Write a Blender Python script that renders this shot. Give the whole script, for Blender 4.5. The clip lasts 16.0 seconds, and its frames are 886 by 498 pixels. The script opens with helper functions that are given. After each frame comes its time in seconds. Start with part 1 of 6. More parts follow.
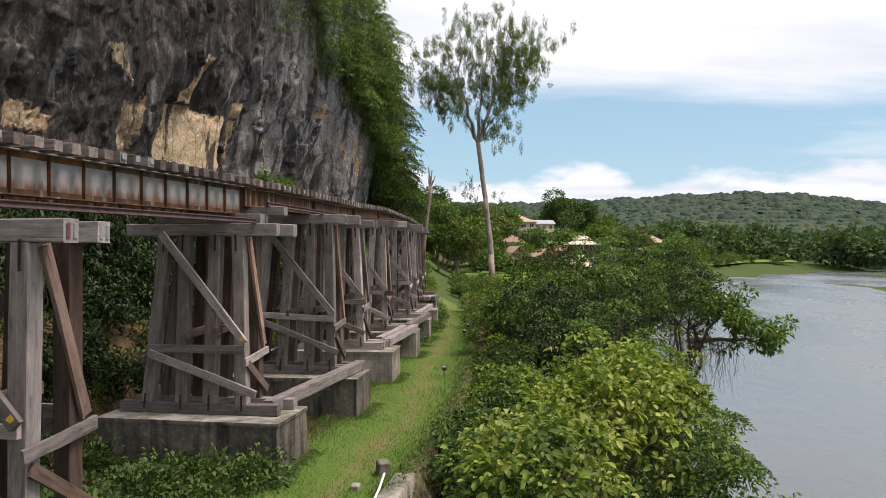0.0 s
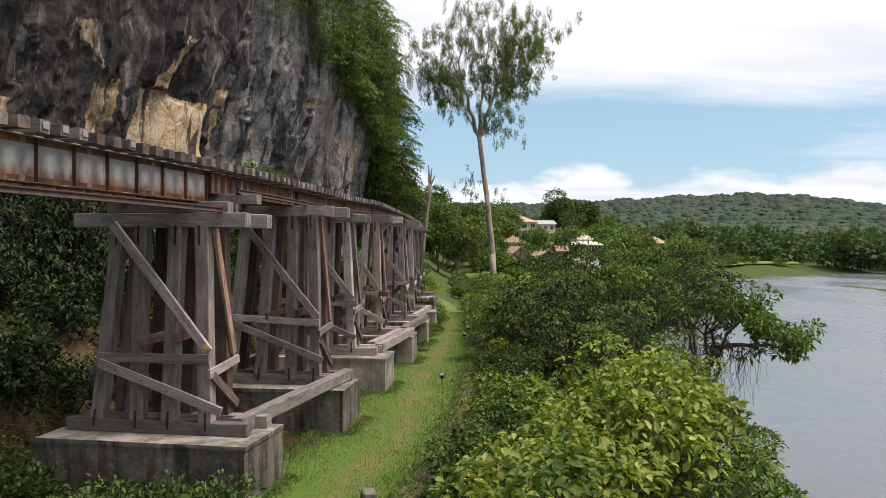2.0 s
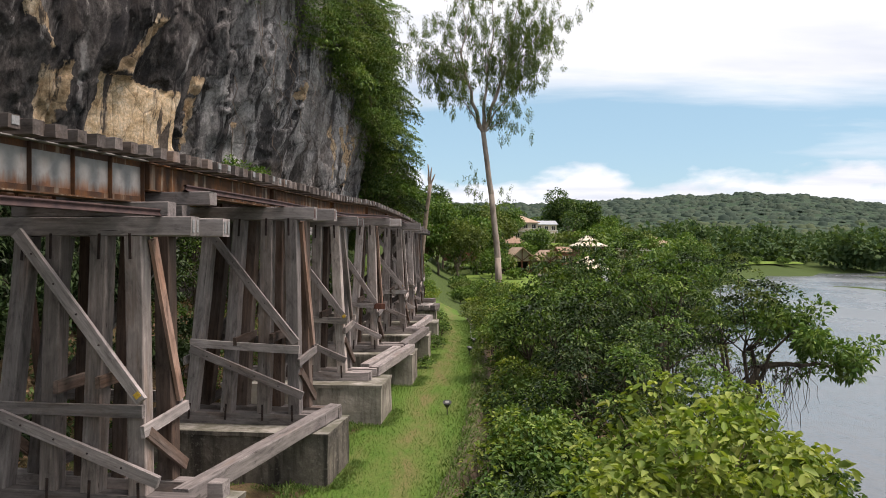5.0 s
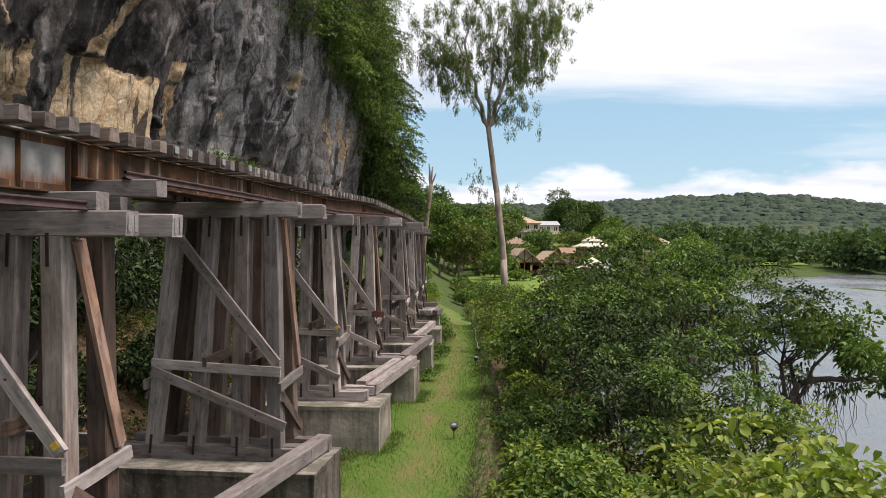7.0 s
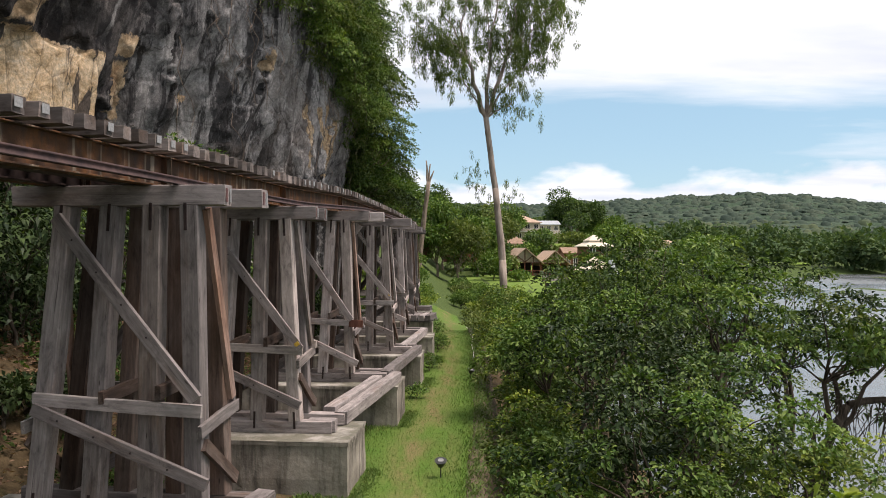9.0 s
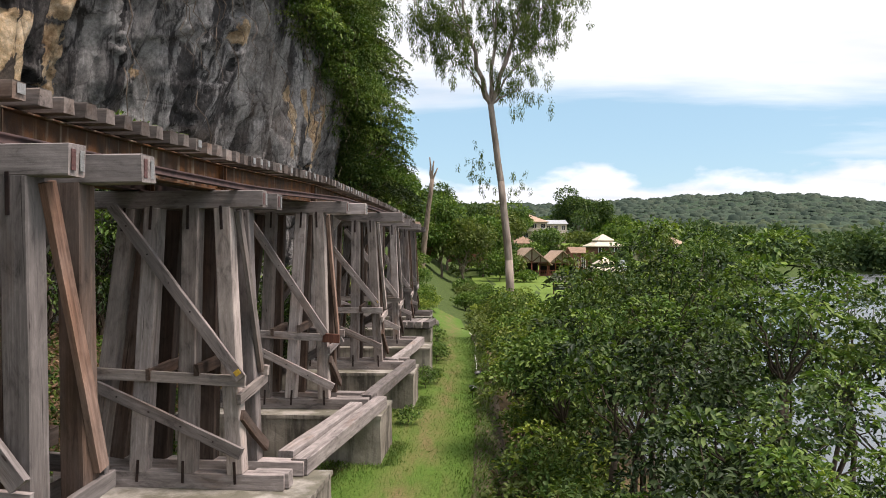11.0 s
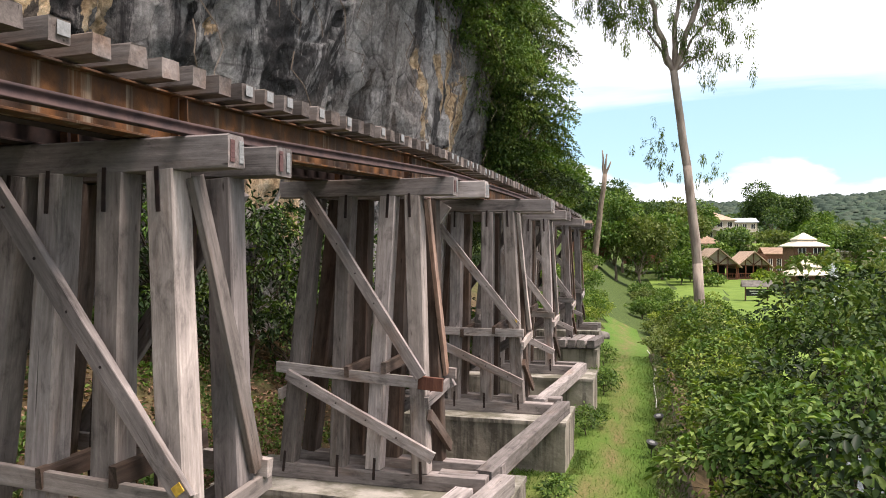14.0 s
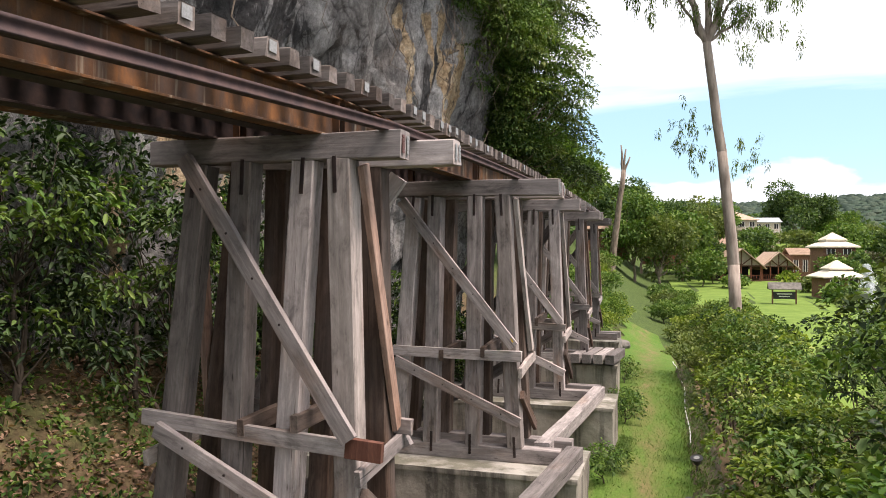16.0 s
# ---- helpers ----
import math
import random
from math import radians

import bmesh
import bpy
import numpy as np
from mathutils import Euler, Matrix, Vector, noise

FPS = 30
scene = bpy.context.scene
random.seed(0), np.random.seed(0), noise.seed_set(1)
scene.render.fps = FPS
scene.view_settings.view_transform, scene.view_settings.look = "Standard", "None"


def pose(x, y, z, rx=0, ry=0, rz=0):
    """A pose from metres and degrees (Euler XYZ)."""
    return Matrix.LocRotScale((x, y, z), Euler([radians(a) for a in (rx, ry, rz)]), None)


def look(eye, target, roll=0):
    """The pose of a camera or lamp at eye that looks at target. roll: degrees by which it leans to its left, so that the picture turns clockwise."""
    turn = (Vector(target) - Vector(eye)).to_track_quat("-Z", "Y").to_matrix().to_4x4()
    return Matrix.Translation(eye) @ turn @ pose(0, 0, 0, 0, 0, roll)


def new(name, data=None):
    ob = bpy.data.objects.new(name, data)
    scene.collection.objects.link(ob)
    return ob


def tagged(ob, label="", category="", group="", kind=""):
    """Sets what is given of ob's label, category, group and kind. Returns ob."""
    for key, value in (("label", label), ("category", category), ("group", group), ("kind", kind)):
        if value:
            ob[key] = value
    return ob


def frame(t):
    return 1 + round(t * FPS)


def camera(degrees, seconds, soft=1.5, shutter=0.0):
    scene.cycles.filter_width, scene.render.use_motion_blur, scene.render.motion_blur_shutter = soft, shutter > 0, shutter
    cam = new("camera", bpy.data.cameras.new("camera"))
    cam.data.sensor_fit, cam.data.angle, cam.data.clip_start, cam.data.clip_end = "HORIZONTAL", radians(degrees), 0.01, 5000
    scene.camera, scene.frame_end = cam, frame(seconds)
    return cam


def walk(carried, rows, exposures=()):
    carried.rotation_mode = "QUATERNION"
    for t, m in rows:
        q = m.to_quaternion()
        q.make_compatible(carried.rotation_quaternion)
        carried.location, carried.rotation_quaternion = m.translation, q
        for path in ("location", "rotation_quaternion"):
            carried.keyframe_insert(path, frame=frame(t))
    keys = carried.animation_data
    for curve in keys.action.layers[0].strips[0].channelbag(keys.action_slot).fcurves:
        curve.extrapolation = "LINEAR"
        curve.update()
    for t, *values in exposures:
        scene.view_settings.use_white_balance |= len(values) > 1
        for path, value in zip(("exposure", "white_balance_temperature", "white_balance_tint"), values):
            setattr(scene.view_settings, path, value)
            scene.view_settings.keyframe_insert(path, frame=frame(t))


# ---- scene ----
cam = camera(59.9, 16.0, soft=0.95)
METRES, EYE, TILT, LEAN, TURN = 32.0, 5.8, 0.0, 0.0, 0.0
ROWS = [
    (0.0, 0.0, 0.0, 0.0, 0.0, 0.0, 0.0),
    (0.5, 0.0003, 0.0202, -0.0005, -0.01, 0.01, -0.05),
    (1.0, -0.0002, 0.0398, -0.0015, -0.01, 0.04, -0.07),
    (1.5, 0.0002, 0.0614, -0.0052, 0.01, 0.04, -0.12),
    (2.0, 0.0026, 0.0887, -0.0047, 0.02, 0.05, -0.17),
    (2.5, 0.0041, 0.117, -0.0009, -0.03, 0.06, -0.15),
    (3.0, 0.0041, 0.1405, -0.0004, -0.05, 0.06, -0.16),
    (3.5, 0.0028, 0.1601, 0.0002, -0.06, 0.06, -0.11),
    (4.0, 0.0002, 0.1799, 0.0013, -0.05, 0.06, -0.08),
    (6.5, -0.0084, 0.2984, 0.0051, -0.05, 0.1, -0.06),
    (7.0, -0.0095, 0.3234, 0.0051, -0.02, 0.12, -0.07),
    (7.5, -0.0068, 0.3535, 0.0048, -0.01, 0.15, -0.07),
    (8.0, -0.0039, 0.3846, 0.0051, -0.02, 0.13, -0.07),
    (8.5, -0.0001, 0.4178, 0.0048, -0.02, 0.13, -0.0),
    (9.0, 0.0032, 0.4525, 0.0045, -0.01, 0.12, -0.02),
    (11.5, 0.0161, 0.6342, 0.0033, 0.88, 0.13, 0.1),
    (12.0, 0.0178, 0.6716, 0.0043, 3.79, 0.14, 0.05),
    (12.5, 0.0185, 0.7106, 0.0051, 7.15, 0.11, -0.02),
    (13.0, 0.0199, 0.7504, 0.0046, 10.11, 0.13, -0.03),
    (13.5, 0.0214, 0.7937, 0.0042, 12.12, 0.17, -0.01),
    (14.0, 0.0207, 0.8362, 0.0035, 13.34, 0.19, 0.03),
    (14.5, 0.0208, 0.8794, 0.0019, 14.4, 0.17, -0.13),
    (15.0, 0.0203, 0.9211, 0.0004, 14.61, 0.13, -0.19),
    (15.5, 0.0177, 0.96, 0.0025, 14.58, 0.15, -0.17),
    (16.0, 0.0115, 0.9965, 0.0015, 14.57, 0.16, -0.2),
]
EXPOSURES = [(0.0, 0.15, 6500, 15), (7.0, 0.2, 6500, 15), (11.5, 0.35, 6500, 15), (13.0, 0.6, 6500, 15), (14.5, 0.72, 6500, 15), (16.0, 0.72, 6500, 15)]
walk(cam, [(t, pose(0, 0, EYE, TILT, LEAN, TURN) @ pose(METRES * x, METRES * y, METRES * z, 90 + pitch, roll, yaw)) for t, x, y, z, yaw, pitch, roll in ROWS], EXPOSURES)

# ---------------------------------------------------------------- light
world = bpy.data.worlds.new("world")
scene.world = world
world.use_nodes = True
wn, wl = world.node_tree.nodes, world.node_tree.links
wn.clear()
SUN_ELEV, SUN_AZ = 62.0, 101.0      # azimuth clockwise from +y
sky = wn.new("ShaderNodeTexSky")
sky.sky_type, sky.sun_disc = "NISHITA", False
sky.sun_elevation, sky.sun_rotation = radians(SUN_ELEV), radians(SUN_AZ)
sky.air_density, sky.dust_density, sky.ozone_density = 1.0, 0.3, 1.6
co = wn.new("ShaderNodeTexCoord")
sep = wn.new("ShaderNodeSeparateXYZ")
wl.new(co.outputs["Generated"], sep.inputs[0])


def wmath(op, a, b=None):
    n = wn.new("ShaderNodeMath")
    n.operation = op
    for i, v in enumerate((a, b)):
        if v is None:
            continue
        if isinstance(v, (int, float)):
            n.inputs[i].default_value = v
        else:
            wl.new(v, n.inputs[i])
    return n.outputs[0]


# cloud layer: the direction is laid onto a flat sheet overhead
zc = wmath("ADD", wmath("MAXIMUM", sep.outputs[2], 0.0), 0.13)
flat = wn.new("ShaderNodeCombineXYZ")
wl.new(wmath("DIVIDE", sep.outputs[0], zc), flat.inputs[0])
wl.new(wmath("DIVIDE", sep.outputs[1], zc), flat.inputs[1])
cmap = wn.new("ShaderNodeMapping")
cmap.inputs["Rotation"].default_value = (0, 0, radians(14))
cmap.inputs["Scale"].default_value = (0.34, 0.8, 1)
cmap.inputs["Location"].default_value = (1.3, 0.35, 0)
wl.new(flat.outputs[0], cmap.inputs[0])
cn = wn.new("ShaderNodeTexNoise")
cn.inputs["Scale"].default_value, cn.inputs["Detail"].default_value, cn.inputs["Roughness"].default_value = 1.0, 9, 0.55
cn.inputs["Distortion"].default_value = 0.35
wl.new(cmap.outputs[0], cn.inputs["Vector"])
# more cloud towards the zenith and a bank on the horizon
bank = wn.new("ShaderNodeMapRange")
bank.inputs[1].default_value, bank.inputs[2].default_value, bank.inputs[3].default_value, bank.inputs[4].default_value = 0.15, 0.22, -0.12, 0.22
wl.new(sep.outputs[2], bank.inputs[0])
low = wn.new("ShaderNodeMapRange")
low.inputs[1].default_value, low.inputs[2].default_value, low.inputs[3].default_value, low.inputs[4].default_value = 0.055, 0.10, 0.24, 0.0
wl.new(sep.outputs[2], low.inputs[0])
dens = wmath("ADD", wmath("ADD", cn.outputs["Fac"], bank.outputs[0]), low.outputs[0])
cr = wn.new("ShaderNodeValToRGB")
cr.color_ramp.elements[0].position, cr.color_ramp.elements[0].color = 0.47, (0, 0, 0, 1)
cr.color_ramp.elements[1].position, cr.color_ramp.elements[1].color = 0.68, (1, 1, 1, 1)
wl.new(dens, cr.inputs[0])
cn2 = wn.new("ShaderNodeTexNoise")
cn2.inputs["Scale"].default_value, cn2.inputs["Detail"].default_value = 2.3, 6
wl.new(cmap.outputs[0], cn2.inputs["Vector"])
cloud = wn.new("ShaderNodeValToRGB")
cloud.color_ramp.elements[0].position, cloud.color_ramp.elements[0].color = 0.30, (8.2, 8.9, 9.8, 1)
cloud.color_ramp.elements[1].position, cloud.color_ramp.elements[1].color = 0.58, (11.8, 12.0, 12.2, 1)
wl.new(cn2.outputs["Fac"], cloud.inputs[0])
# heaped cloud low over the hills
lowmap = wn.new("ShaderNodeMapping")
lowmap.inputs["Scale"].default_value = (7.0, 7.0, 17.0)
wl.new(co.outputs["Generated"], lowmap.inputs[0])
ln = wn.new("ShaderNodeTexNoise")
ln.inputs["Scale"].default_value, ln.inputs["Detail"].default_value, ln.inputs["Roughness"].default_value = 1.0, 8, 0.5
wl.new(lowmap.outputs[0], ln.inputs["Vector"])
lz = wn.new("ShaderNodeMapRange")
lz.inputs[1].default_value, lz.inputs[2].default_value, lz.inputs[3].default_value, lz.inputs[4].default_value = 0.05, 0.135, 0.26, -0.26
wl.new(sep.outputs[2], lz.inputs[0])
heapd = wn.new("ShaderNodeMapRange")
heapd.inputs[1].default_value, heapd.inputs[2].default_value = 0.5, 0.62
wl.new(wmath("ADD", ln.outputs["Fac"], lz.outputs[0]), heapd.inputs[0])
veil = wn.new("ShaderNodeMix")
veil.data_type = "RGBA"
veil.inputs[0].default_value = 0.42
veil.inputs[7].default_value = (7.0, 11.2, 13.4, 1)
wl.new(sky.outputs[0], veil.inputs[6])
both = wmath("MAXIMUM", cr.outputs[0], heapd.outputs[0])
cmix = wn.new("ShaderNodeMix")
cmix.data_type = "RGBA"
wl.new(both, cmix.inputs[0])
wl.new(veil.outputs[2], cmix.inputs[6])
wl.new(cloud.outputs[0], cmix.inputs[7])
bg = wn.new("ShaderNodeBackground")
bg.inputs["Strength"].default_value = 0.081
wl.new(cmix.outputs[2], bg.inputs["Color"])
wo = wn.new("ShaderNodeOutputWorld")
wl.new(bg.outputs[0], wo.inputs["Surface"])

sun = new("sun", bpy.data.lights.new("sun", "SUN"))
sun.data.energy, sun.data.angle, sun.data.color = 4.6, radians(22), (1.0, 0.875, 0.795)
sd = Vector((math.sin(radians(SUN_AZ)) * math.cos(radians(SUN_ELEV)), math.cos(radians(SUN_AZ)) * math.cos(radians(SUN_ELEV)), math.sin(radians(SUN_ELEV))))
sun.matrix_world = look(sd * 100, (0, 0, 0))


# ---------------------------------------------------------------- materials
class Mat:
    """A small builder for procedural materials."""

    def __init__(self, name, rough=0.8, metal=0.0, spec=0.3):
        self.m = bpy.data.materials.new(name)
        self.m.use_nodes = True
        self.n, self.l = self.m.node_tree.nodes, self.m.node_tree.links
        self.b = self.n["Principled BSDF"]
        self.b.inputs["Roughness"].default_value = rough
        self.b.inputs["Metallic"].default_value = metal
        self.b.inputs["Specular IOR Level"].default_value = spec
        self.tc = self.n.new("ShaderNodeTexCoord")
        self.h = None

    def coord(self, scale=(1, 1, 1), kind="Object", rot=(0, 0, 0)):
        mp = self.n.new("ShaderNodeMapping")
        mp.inputs["Scale"].default_value = scale
        mp.inputs["Rotation"].default_value = rot
        if kind == "World":
            g = self.n.new("ShaderNodeNewGeometry")
            self.l.new(g.outputs["Position"], mp.inputs[0])
        else:
            self.l.new(self.tc.outputs[kind], mp.inputs[0])
        return mp.outputs[0]

    def noise(self, vec, scale=1.0, detail=5, rough=0.55, dist=0.0):
        t = self.n.new("ShaderNodeTexNoise")
        t.inputs["Scale"].default_value, t.inputs["Detail"].default_value = scale, detail
        t.inputs["Roughness"].default_value, t.inputs["Distortion"].default_value = rough, dist
        self.l.new(vec, t.inputs["Vector"])
        return t.outputs["Fac"]

    def voronoi(self, vec, scale=1.0, feature="F1", out="Distance"):
        t = self.n.new("ShaderNodeTexVoronoi")
        t.feature = feature
        t.inputs["Scale"].default_value = scale
        self.l.new(vec, t.inputs["Vector"])
        return t.outputs[out]

    def ramp(self, fac, stops):
        r = self.n.new("ShaderNodeValToRGB")
        e = r.color_ramp.elements
        while len(e) < len(stops):
            e.new(0.5)
        for el, (p, c) in zip(e, stops):
            el.position = p
            el.color = (c, c, c, 1) if isinstance(c, (int, float)) else (*c, 1)
        self.l.new(fac, r.inputs[0])
        return r.outputs[0]

    def mix(self, fac, a, b, mode="MIX"):
        x = self.n.new("ShaderNodeMix")
        x.data_type, x.blend_type = "RGBA", mode
        for i, v in ((0, fac), (6, a), (7, b)):
            if isinstance(v, (int, float)):
                x.inputs[i].default_value = v if i == 0 else (v, v, v, 1)
            elif isinstance(v, tuple):
                x.inputs[i].default_value = (*v, 1)
            else:
                self.l.new(v, x.inputs[i])
        return x.outputs[2]

    def math(self, op, a, b=0.0):
        x = self.n.new("ShaderNodeMath")
        x.operation = op
        for i, v in enumerate((a, b)):
            if isinstance(v, (int, float)):
                x.inputs[i].default_value = v
            else:
                self.l.new(v, x.inputs[i])
        return x.outputs[0]

    def sep(self, vec):
        s = self.n.new("ShaderNodeSeparateXYZ")
        self.l.new(vec, s.inputs[0])
        return s.outputs

    def rand(self):
        return self.n.new("ShaderNodeObjectInfo").outputs["Random"]

    def island(self):
        return self.n.new("ShaderNodeNewGeometry").outputs["Random Per Island"]

    def normal(self):
        return self.n.new("ShaderNodeNewGeometry").outputs["Normal"]

    def color(self, c):
        if isinstance(c, tuple):
            self.b.inputs["Base Color"].default_value = (*c, 1)
        else:
            self.l.new(c, self.b.inputs["Base Color"])
        return self

    def rough(self, r):
        self.l.new(r, self.b.inputs["Roughness"])
        return self

    def bump(self, height, strength=0.4, dist=0.02):
        b = self.n.new("ShaderNodeBump")
        b.inputs["Strength"].default_value, b.inputs["Distance"].default_value = strength, dist
        self.l.new(height, b.inputs["Height"])
        self.l.new(b.outputs[0], self.b.inputs["Normal"])
        return self


def wood_mat(name, tint=(1, 1, 1), axis=2, warm=0.12):
    """Grey weathered timber with grain along one local axis, brown where the grey has worn."""
    m = Mat(name, rough=0.85, spec=0.2)
    sc = [19, 19, 19]
    sc[axis] = 0.8
    off = m.n.new("ShaderNodeVectorMath")
    off.operation = "ADD"
    m.l.new(m.tc.outputs["Object"], off.inputs[0])
    jit = m.n.new("ShaderNodeVectorMath")
    jit.operation = "SCALE"
    jit.inputs[0].default_value = (17.0, 29.0, 23.0)
    m.l.new(m.rand(), jit.inputs["Scale"])
    m.l.new(jit.outputs[0], off.inputs[1])
    mp = m.n.new("ShaderNodeMapping")
    mp.inputs["Scale"].default_value = sc
    m.l.new(off.outputs[0], mp.inputs[0])
    grain = m.noise(mp.outputs[0], 1.0, 8, 0.62, 0.3)
    mp2 = m.n.new("ShaderNodeMapping")
    sc2 = [2.2, 2.2, 2.2]
    sc2[axis] = 0.5
    mp2.inputs["Scale"].default_value = sc2
    m.l.new(off.outputs[0], mp2.inputs[0])
    blot = m.noise(mp2.outputs[0], 1.0, 5, 0.6)
    grey = m.ramp(grain, [(0.28, (0.15, 0.14, 0.133)), (0.5, (0.21, 0.197, 0.187)), (0.72, (0.275, 0.26, 0.248))])
    brown = m.ramp(grain, [(0.22, (0.075, 0.053, 0.04)), (0.5, (0.15, 0.108, 0.08)), (0.78, (0.24, 0.175, 0.13))])
    col = m.mix(m.ramp(blot, [(0.62 - warm * 0.5, 0.0), (0.78 - warm * 0.3, 0.85)]), grey, brown)
    mpw = m.n.new("ShaderNodeMapping")
    scw = [5.0, 5.0, 5.0]
    scw[axis] = 1.6
    mpw.inputs["Scale"].default_value = scw
    m.l.new(off.outputs[0], mpw.inputs[0])
    blot2 = m.noise(mpw.outputs[0], 1.0, 9, 0.72, 0.5)
    col = m.mix(1.0, col, m.ramp(blot2, [(0.34, 0.5), (0.46, 0.92), (0.54, 1.05), (0.66, 1.38)]), "MULTIPLY")
    mp3 = m.n.new("ShaderNodeMapping")
    sc3 = [26, 26, 26]
    sc3[axis] = 0.45
    mp3.inputs["Scale"].default_value = sc3
    m.l.new(off.outputs[0], mp3.inputs[0])
    split = m.noise(mp3.outputs[0], 1.0, 3, 0.5, 0.6)
    col = m.mix(m.ramp(split, [(0.68, 0.0), (0.73, 0.8)]), col, (0.03, 0.026, 0.023))
    knot = m.voronoi(mp2.outputs[0], 2.2)
    col = m.mix(m.ramp(knot, [(0.03, 0.8), (0.075, 0.0)]), col, (0.035, 0.027, 0.022))
    tone = m.ramp(m.rand(), [(0.0, 0.45), (0.5, 0.9), (1.0, 1.4)])
    col = m.mix(1.0, col, tone, "MULTIPLY")
    col = m.mix(1.0, col, (1.03 * tint[0], 0.98 * tint[1], 0.97 * tint[2]), "MULTIPLY")
    m.color(col)
    m.bump(grain, 0.55, 0.012)
    return m.m


WOOD_Z = wood_mat("weathered_wood_upright", axis=2)
WOOD_RED = wood_mat("red_painted_wood", (1.0, 0.6, 0.52), axis=0, warm=0.9)
WOOD_SLEEPER = wood_mat("dull_sleeper_wood", (0.74, 0.71, 0.68), axis=2, warm=0.3)
# the same timber with the tower interior's shade put into a darker brown
WOOD_SHADED = wood_mat("shade_toned_wood", (0.52, 0.455, 0.41), axis=2, warm=0.5)
WOOD_RUSSET = wood_mat("russet_worn_wood", (1.12, 0.9, 0.78), axis=2, warm=0.5)
WOOD_PALE = wood_mat("bleached_grey_wood", (1.32, 1.3, 1.3), axis=2, warm=0.12)
WOOD_NEW = wood_mat("paler_replaced_wood", (1.34, 1.3, 1.25), axis=2, warm=0.1)


def concrete_mat(name, base, dark, stain=0.5):
    m = Mat(name, rough=0.92, spec=0.15)
    v = m.coord(kind="World")
    n1 = m.noise(v, 1.1, 8, 0.65)
    n2 = m.noise(v, 9, 6, 0.6)
    streak = m.noise(m.coord((3.2, 3.2, 0.35), "World"), 1.0, 6, 0.6)
    col = m.mix(m.ramp(n1, [(0.38, 0.0), (0.66, 1.0)]), base, dark)
    col = m.mix(m.ramp(streak, [(0.46, 0.0), (0.62, stain)]), col, (0.035, 0.032, 0.028))
    col = m.mix(m.ramp(n2, [(0.55, 0.0), (0.75, 0.5)]), col, (0.30, 0.275, 0.23))
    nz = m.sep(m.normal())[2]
    # faces that look up mix a pale and a darker grey in patches
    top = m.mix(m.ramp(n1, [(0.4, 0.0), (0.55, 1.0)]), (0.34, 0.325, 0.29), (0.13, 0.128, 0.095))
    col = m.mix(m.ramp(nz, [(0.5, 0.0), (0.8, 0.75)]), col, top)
    m.color(col)
    m.bump(m.math("ADD", n2, m.math("MULTIPLY", n1, 1.5)), 0.5, 0.03)
    return m.m


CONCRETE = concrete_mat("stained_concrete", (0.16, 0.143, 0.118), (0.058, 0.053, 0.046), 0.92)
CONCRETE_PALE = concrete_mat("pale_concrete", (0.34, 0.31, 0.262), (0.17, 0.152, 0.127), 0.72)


def rust_mat():
    m = Mat("rusted_steel", rough=0.8, metal=0.15, spec=0.3)
    v = m.coord(kind="World")
    n1 = m.noise(v, 1.4, 7, 0.6)
    st = m.noise(m.coord((2.0, 2.0, 0.5), "World"), 3.0, 6, 0.6)
    col = m.ramp(n1, [(0.3, (0.035, 0.022, 0.016)), (0.5, (0.092, 0.043, 0.019)), (0.7, (0.235, 0.098, 0.03))])
    col = m.mix(m.ramp(st, [(0.45, 0.0), (0.68, 0.75)]), col, (0.05, 0.038, 0.032))
    drip = m.noise(m.coord((5.0, 5.0, 0.25), "World"), 1.0, 6, 0.6)
    col = m.mix(m.ramp(drip, [(0.57, 0.0), (0.65, 0.55)]), col, (0.32, 0.27, 0.20))
    m.color(col)
    m.bump(m.noise(v, 30, 5), 0.35, 0.01)
    return m.m


def dark_steel():
    m = Mat("oxidised_shade_dark_steel", rough=0.6, metal=0.5, spec=0.4)
    v = m.coord(kind="World")
    # kept this dark so that the inner girders carry the underside's shade
    m.color(m.ramp(m.noise(v, 6, 6), [(0.35, (0.022, 0.017, 0.017)), (0.7, (0.062, 0.04, 0.034))]))
    m.bump(m.noise(v, 40, 4), 0.2, 0.006)
    return m.m


def paint_mat():
    """Old pale paint on a plate girder, rust creeping up from the bottom flange and down from rivets."""
    m = Mat("old_pale_paint", rough=0.55, metal=0.1, spec=0.35)
    v = m.coord(kind="World")
    st = m.noise(m.coord((4.0, 4.0, 0.6), "World"), 2.0, 7, 0.65)
    n1 = m.noise(v, 2.5, 7, 0.6)
    paint = m.ramp(n1, [(0.3, (0.16, 0.158, 0.15)), (0.5, (0.25, 0.245, 0.23)), (0.7, (0.19, 0.178, 0.16))])
    z = m.sep(m.coord(kind="Object"))[2]
    lowz = m.ramp(m.math("ADD", z, m.math("MULTIPLY", m.math("SUBTRACT", st, 0.5), 0.5)), [(0.12, 1.0), (0.3, 0.0)])
    col = m.mix(lowz, paint, m.ramp(n1, [(0.35, (0.07, 0.035, 0.02)), (0.65, (0.22, 0.10, 0.045))]))
    col = m.mix(m.ramp(st, [(0.6, 0.0), (0.78, 0.7)]), col, (0.14, 0.075, 0.04))
    m.color(col)
    m.bump(m.noise(v, 25, 4), 0.2, 0.006)
    return m.m


def rail_mat():
    m = Mat("brown_rail_steel", rough=0.75, metal=0.0, spec=0.2)
    v = m.coord(kind="World")
    m.color(m.ramp(m.noise(v, 5, 7), [(0.35, (0.038, 0.026, 0.026)), (0.7, (0.085, 0.052, 0.046))]))
    m.bump(m.noise(v, 40, 4), 0.25, 0.006)
    return m.m


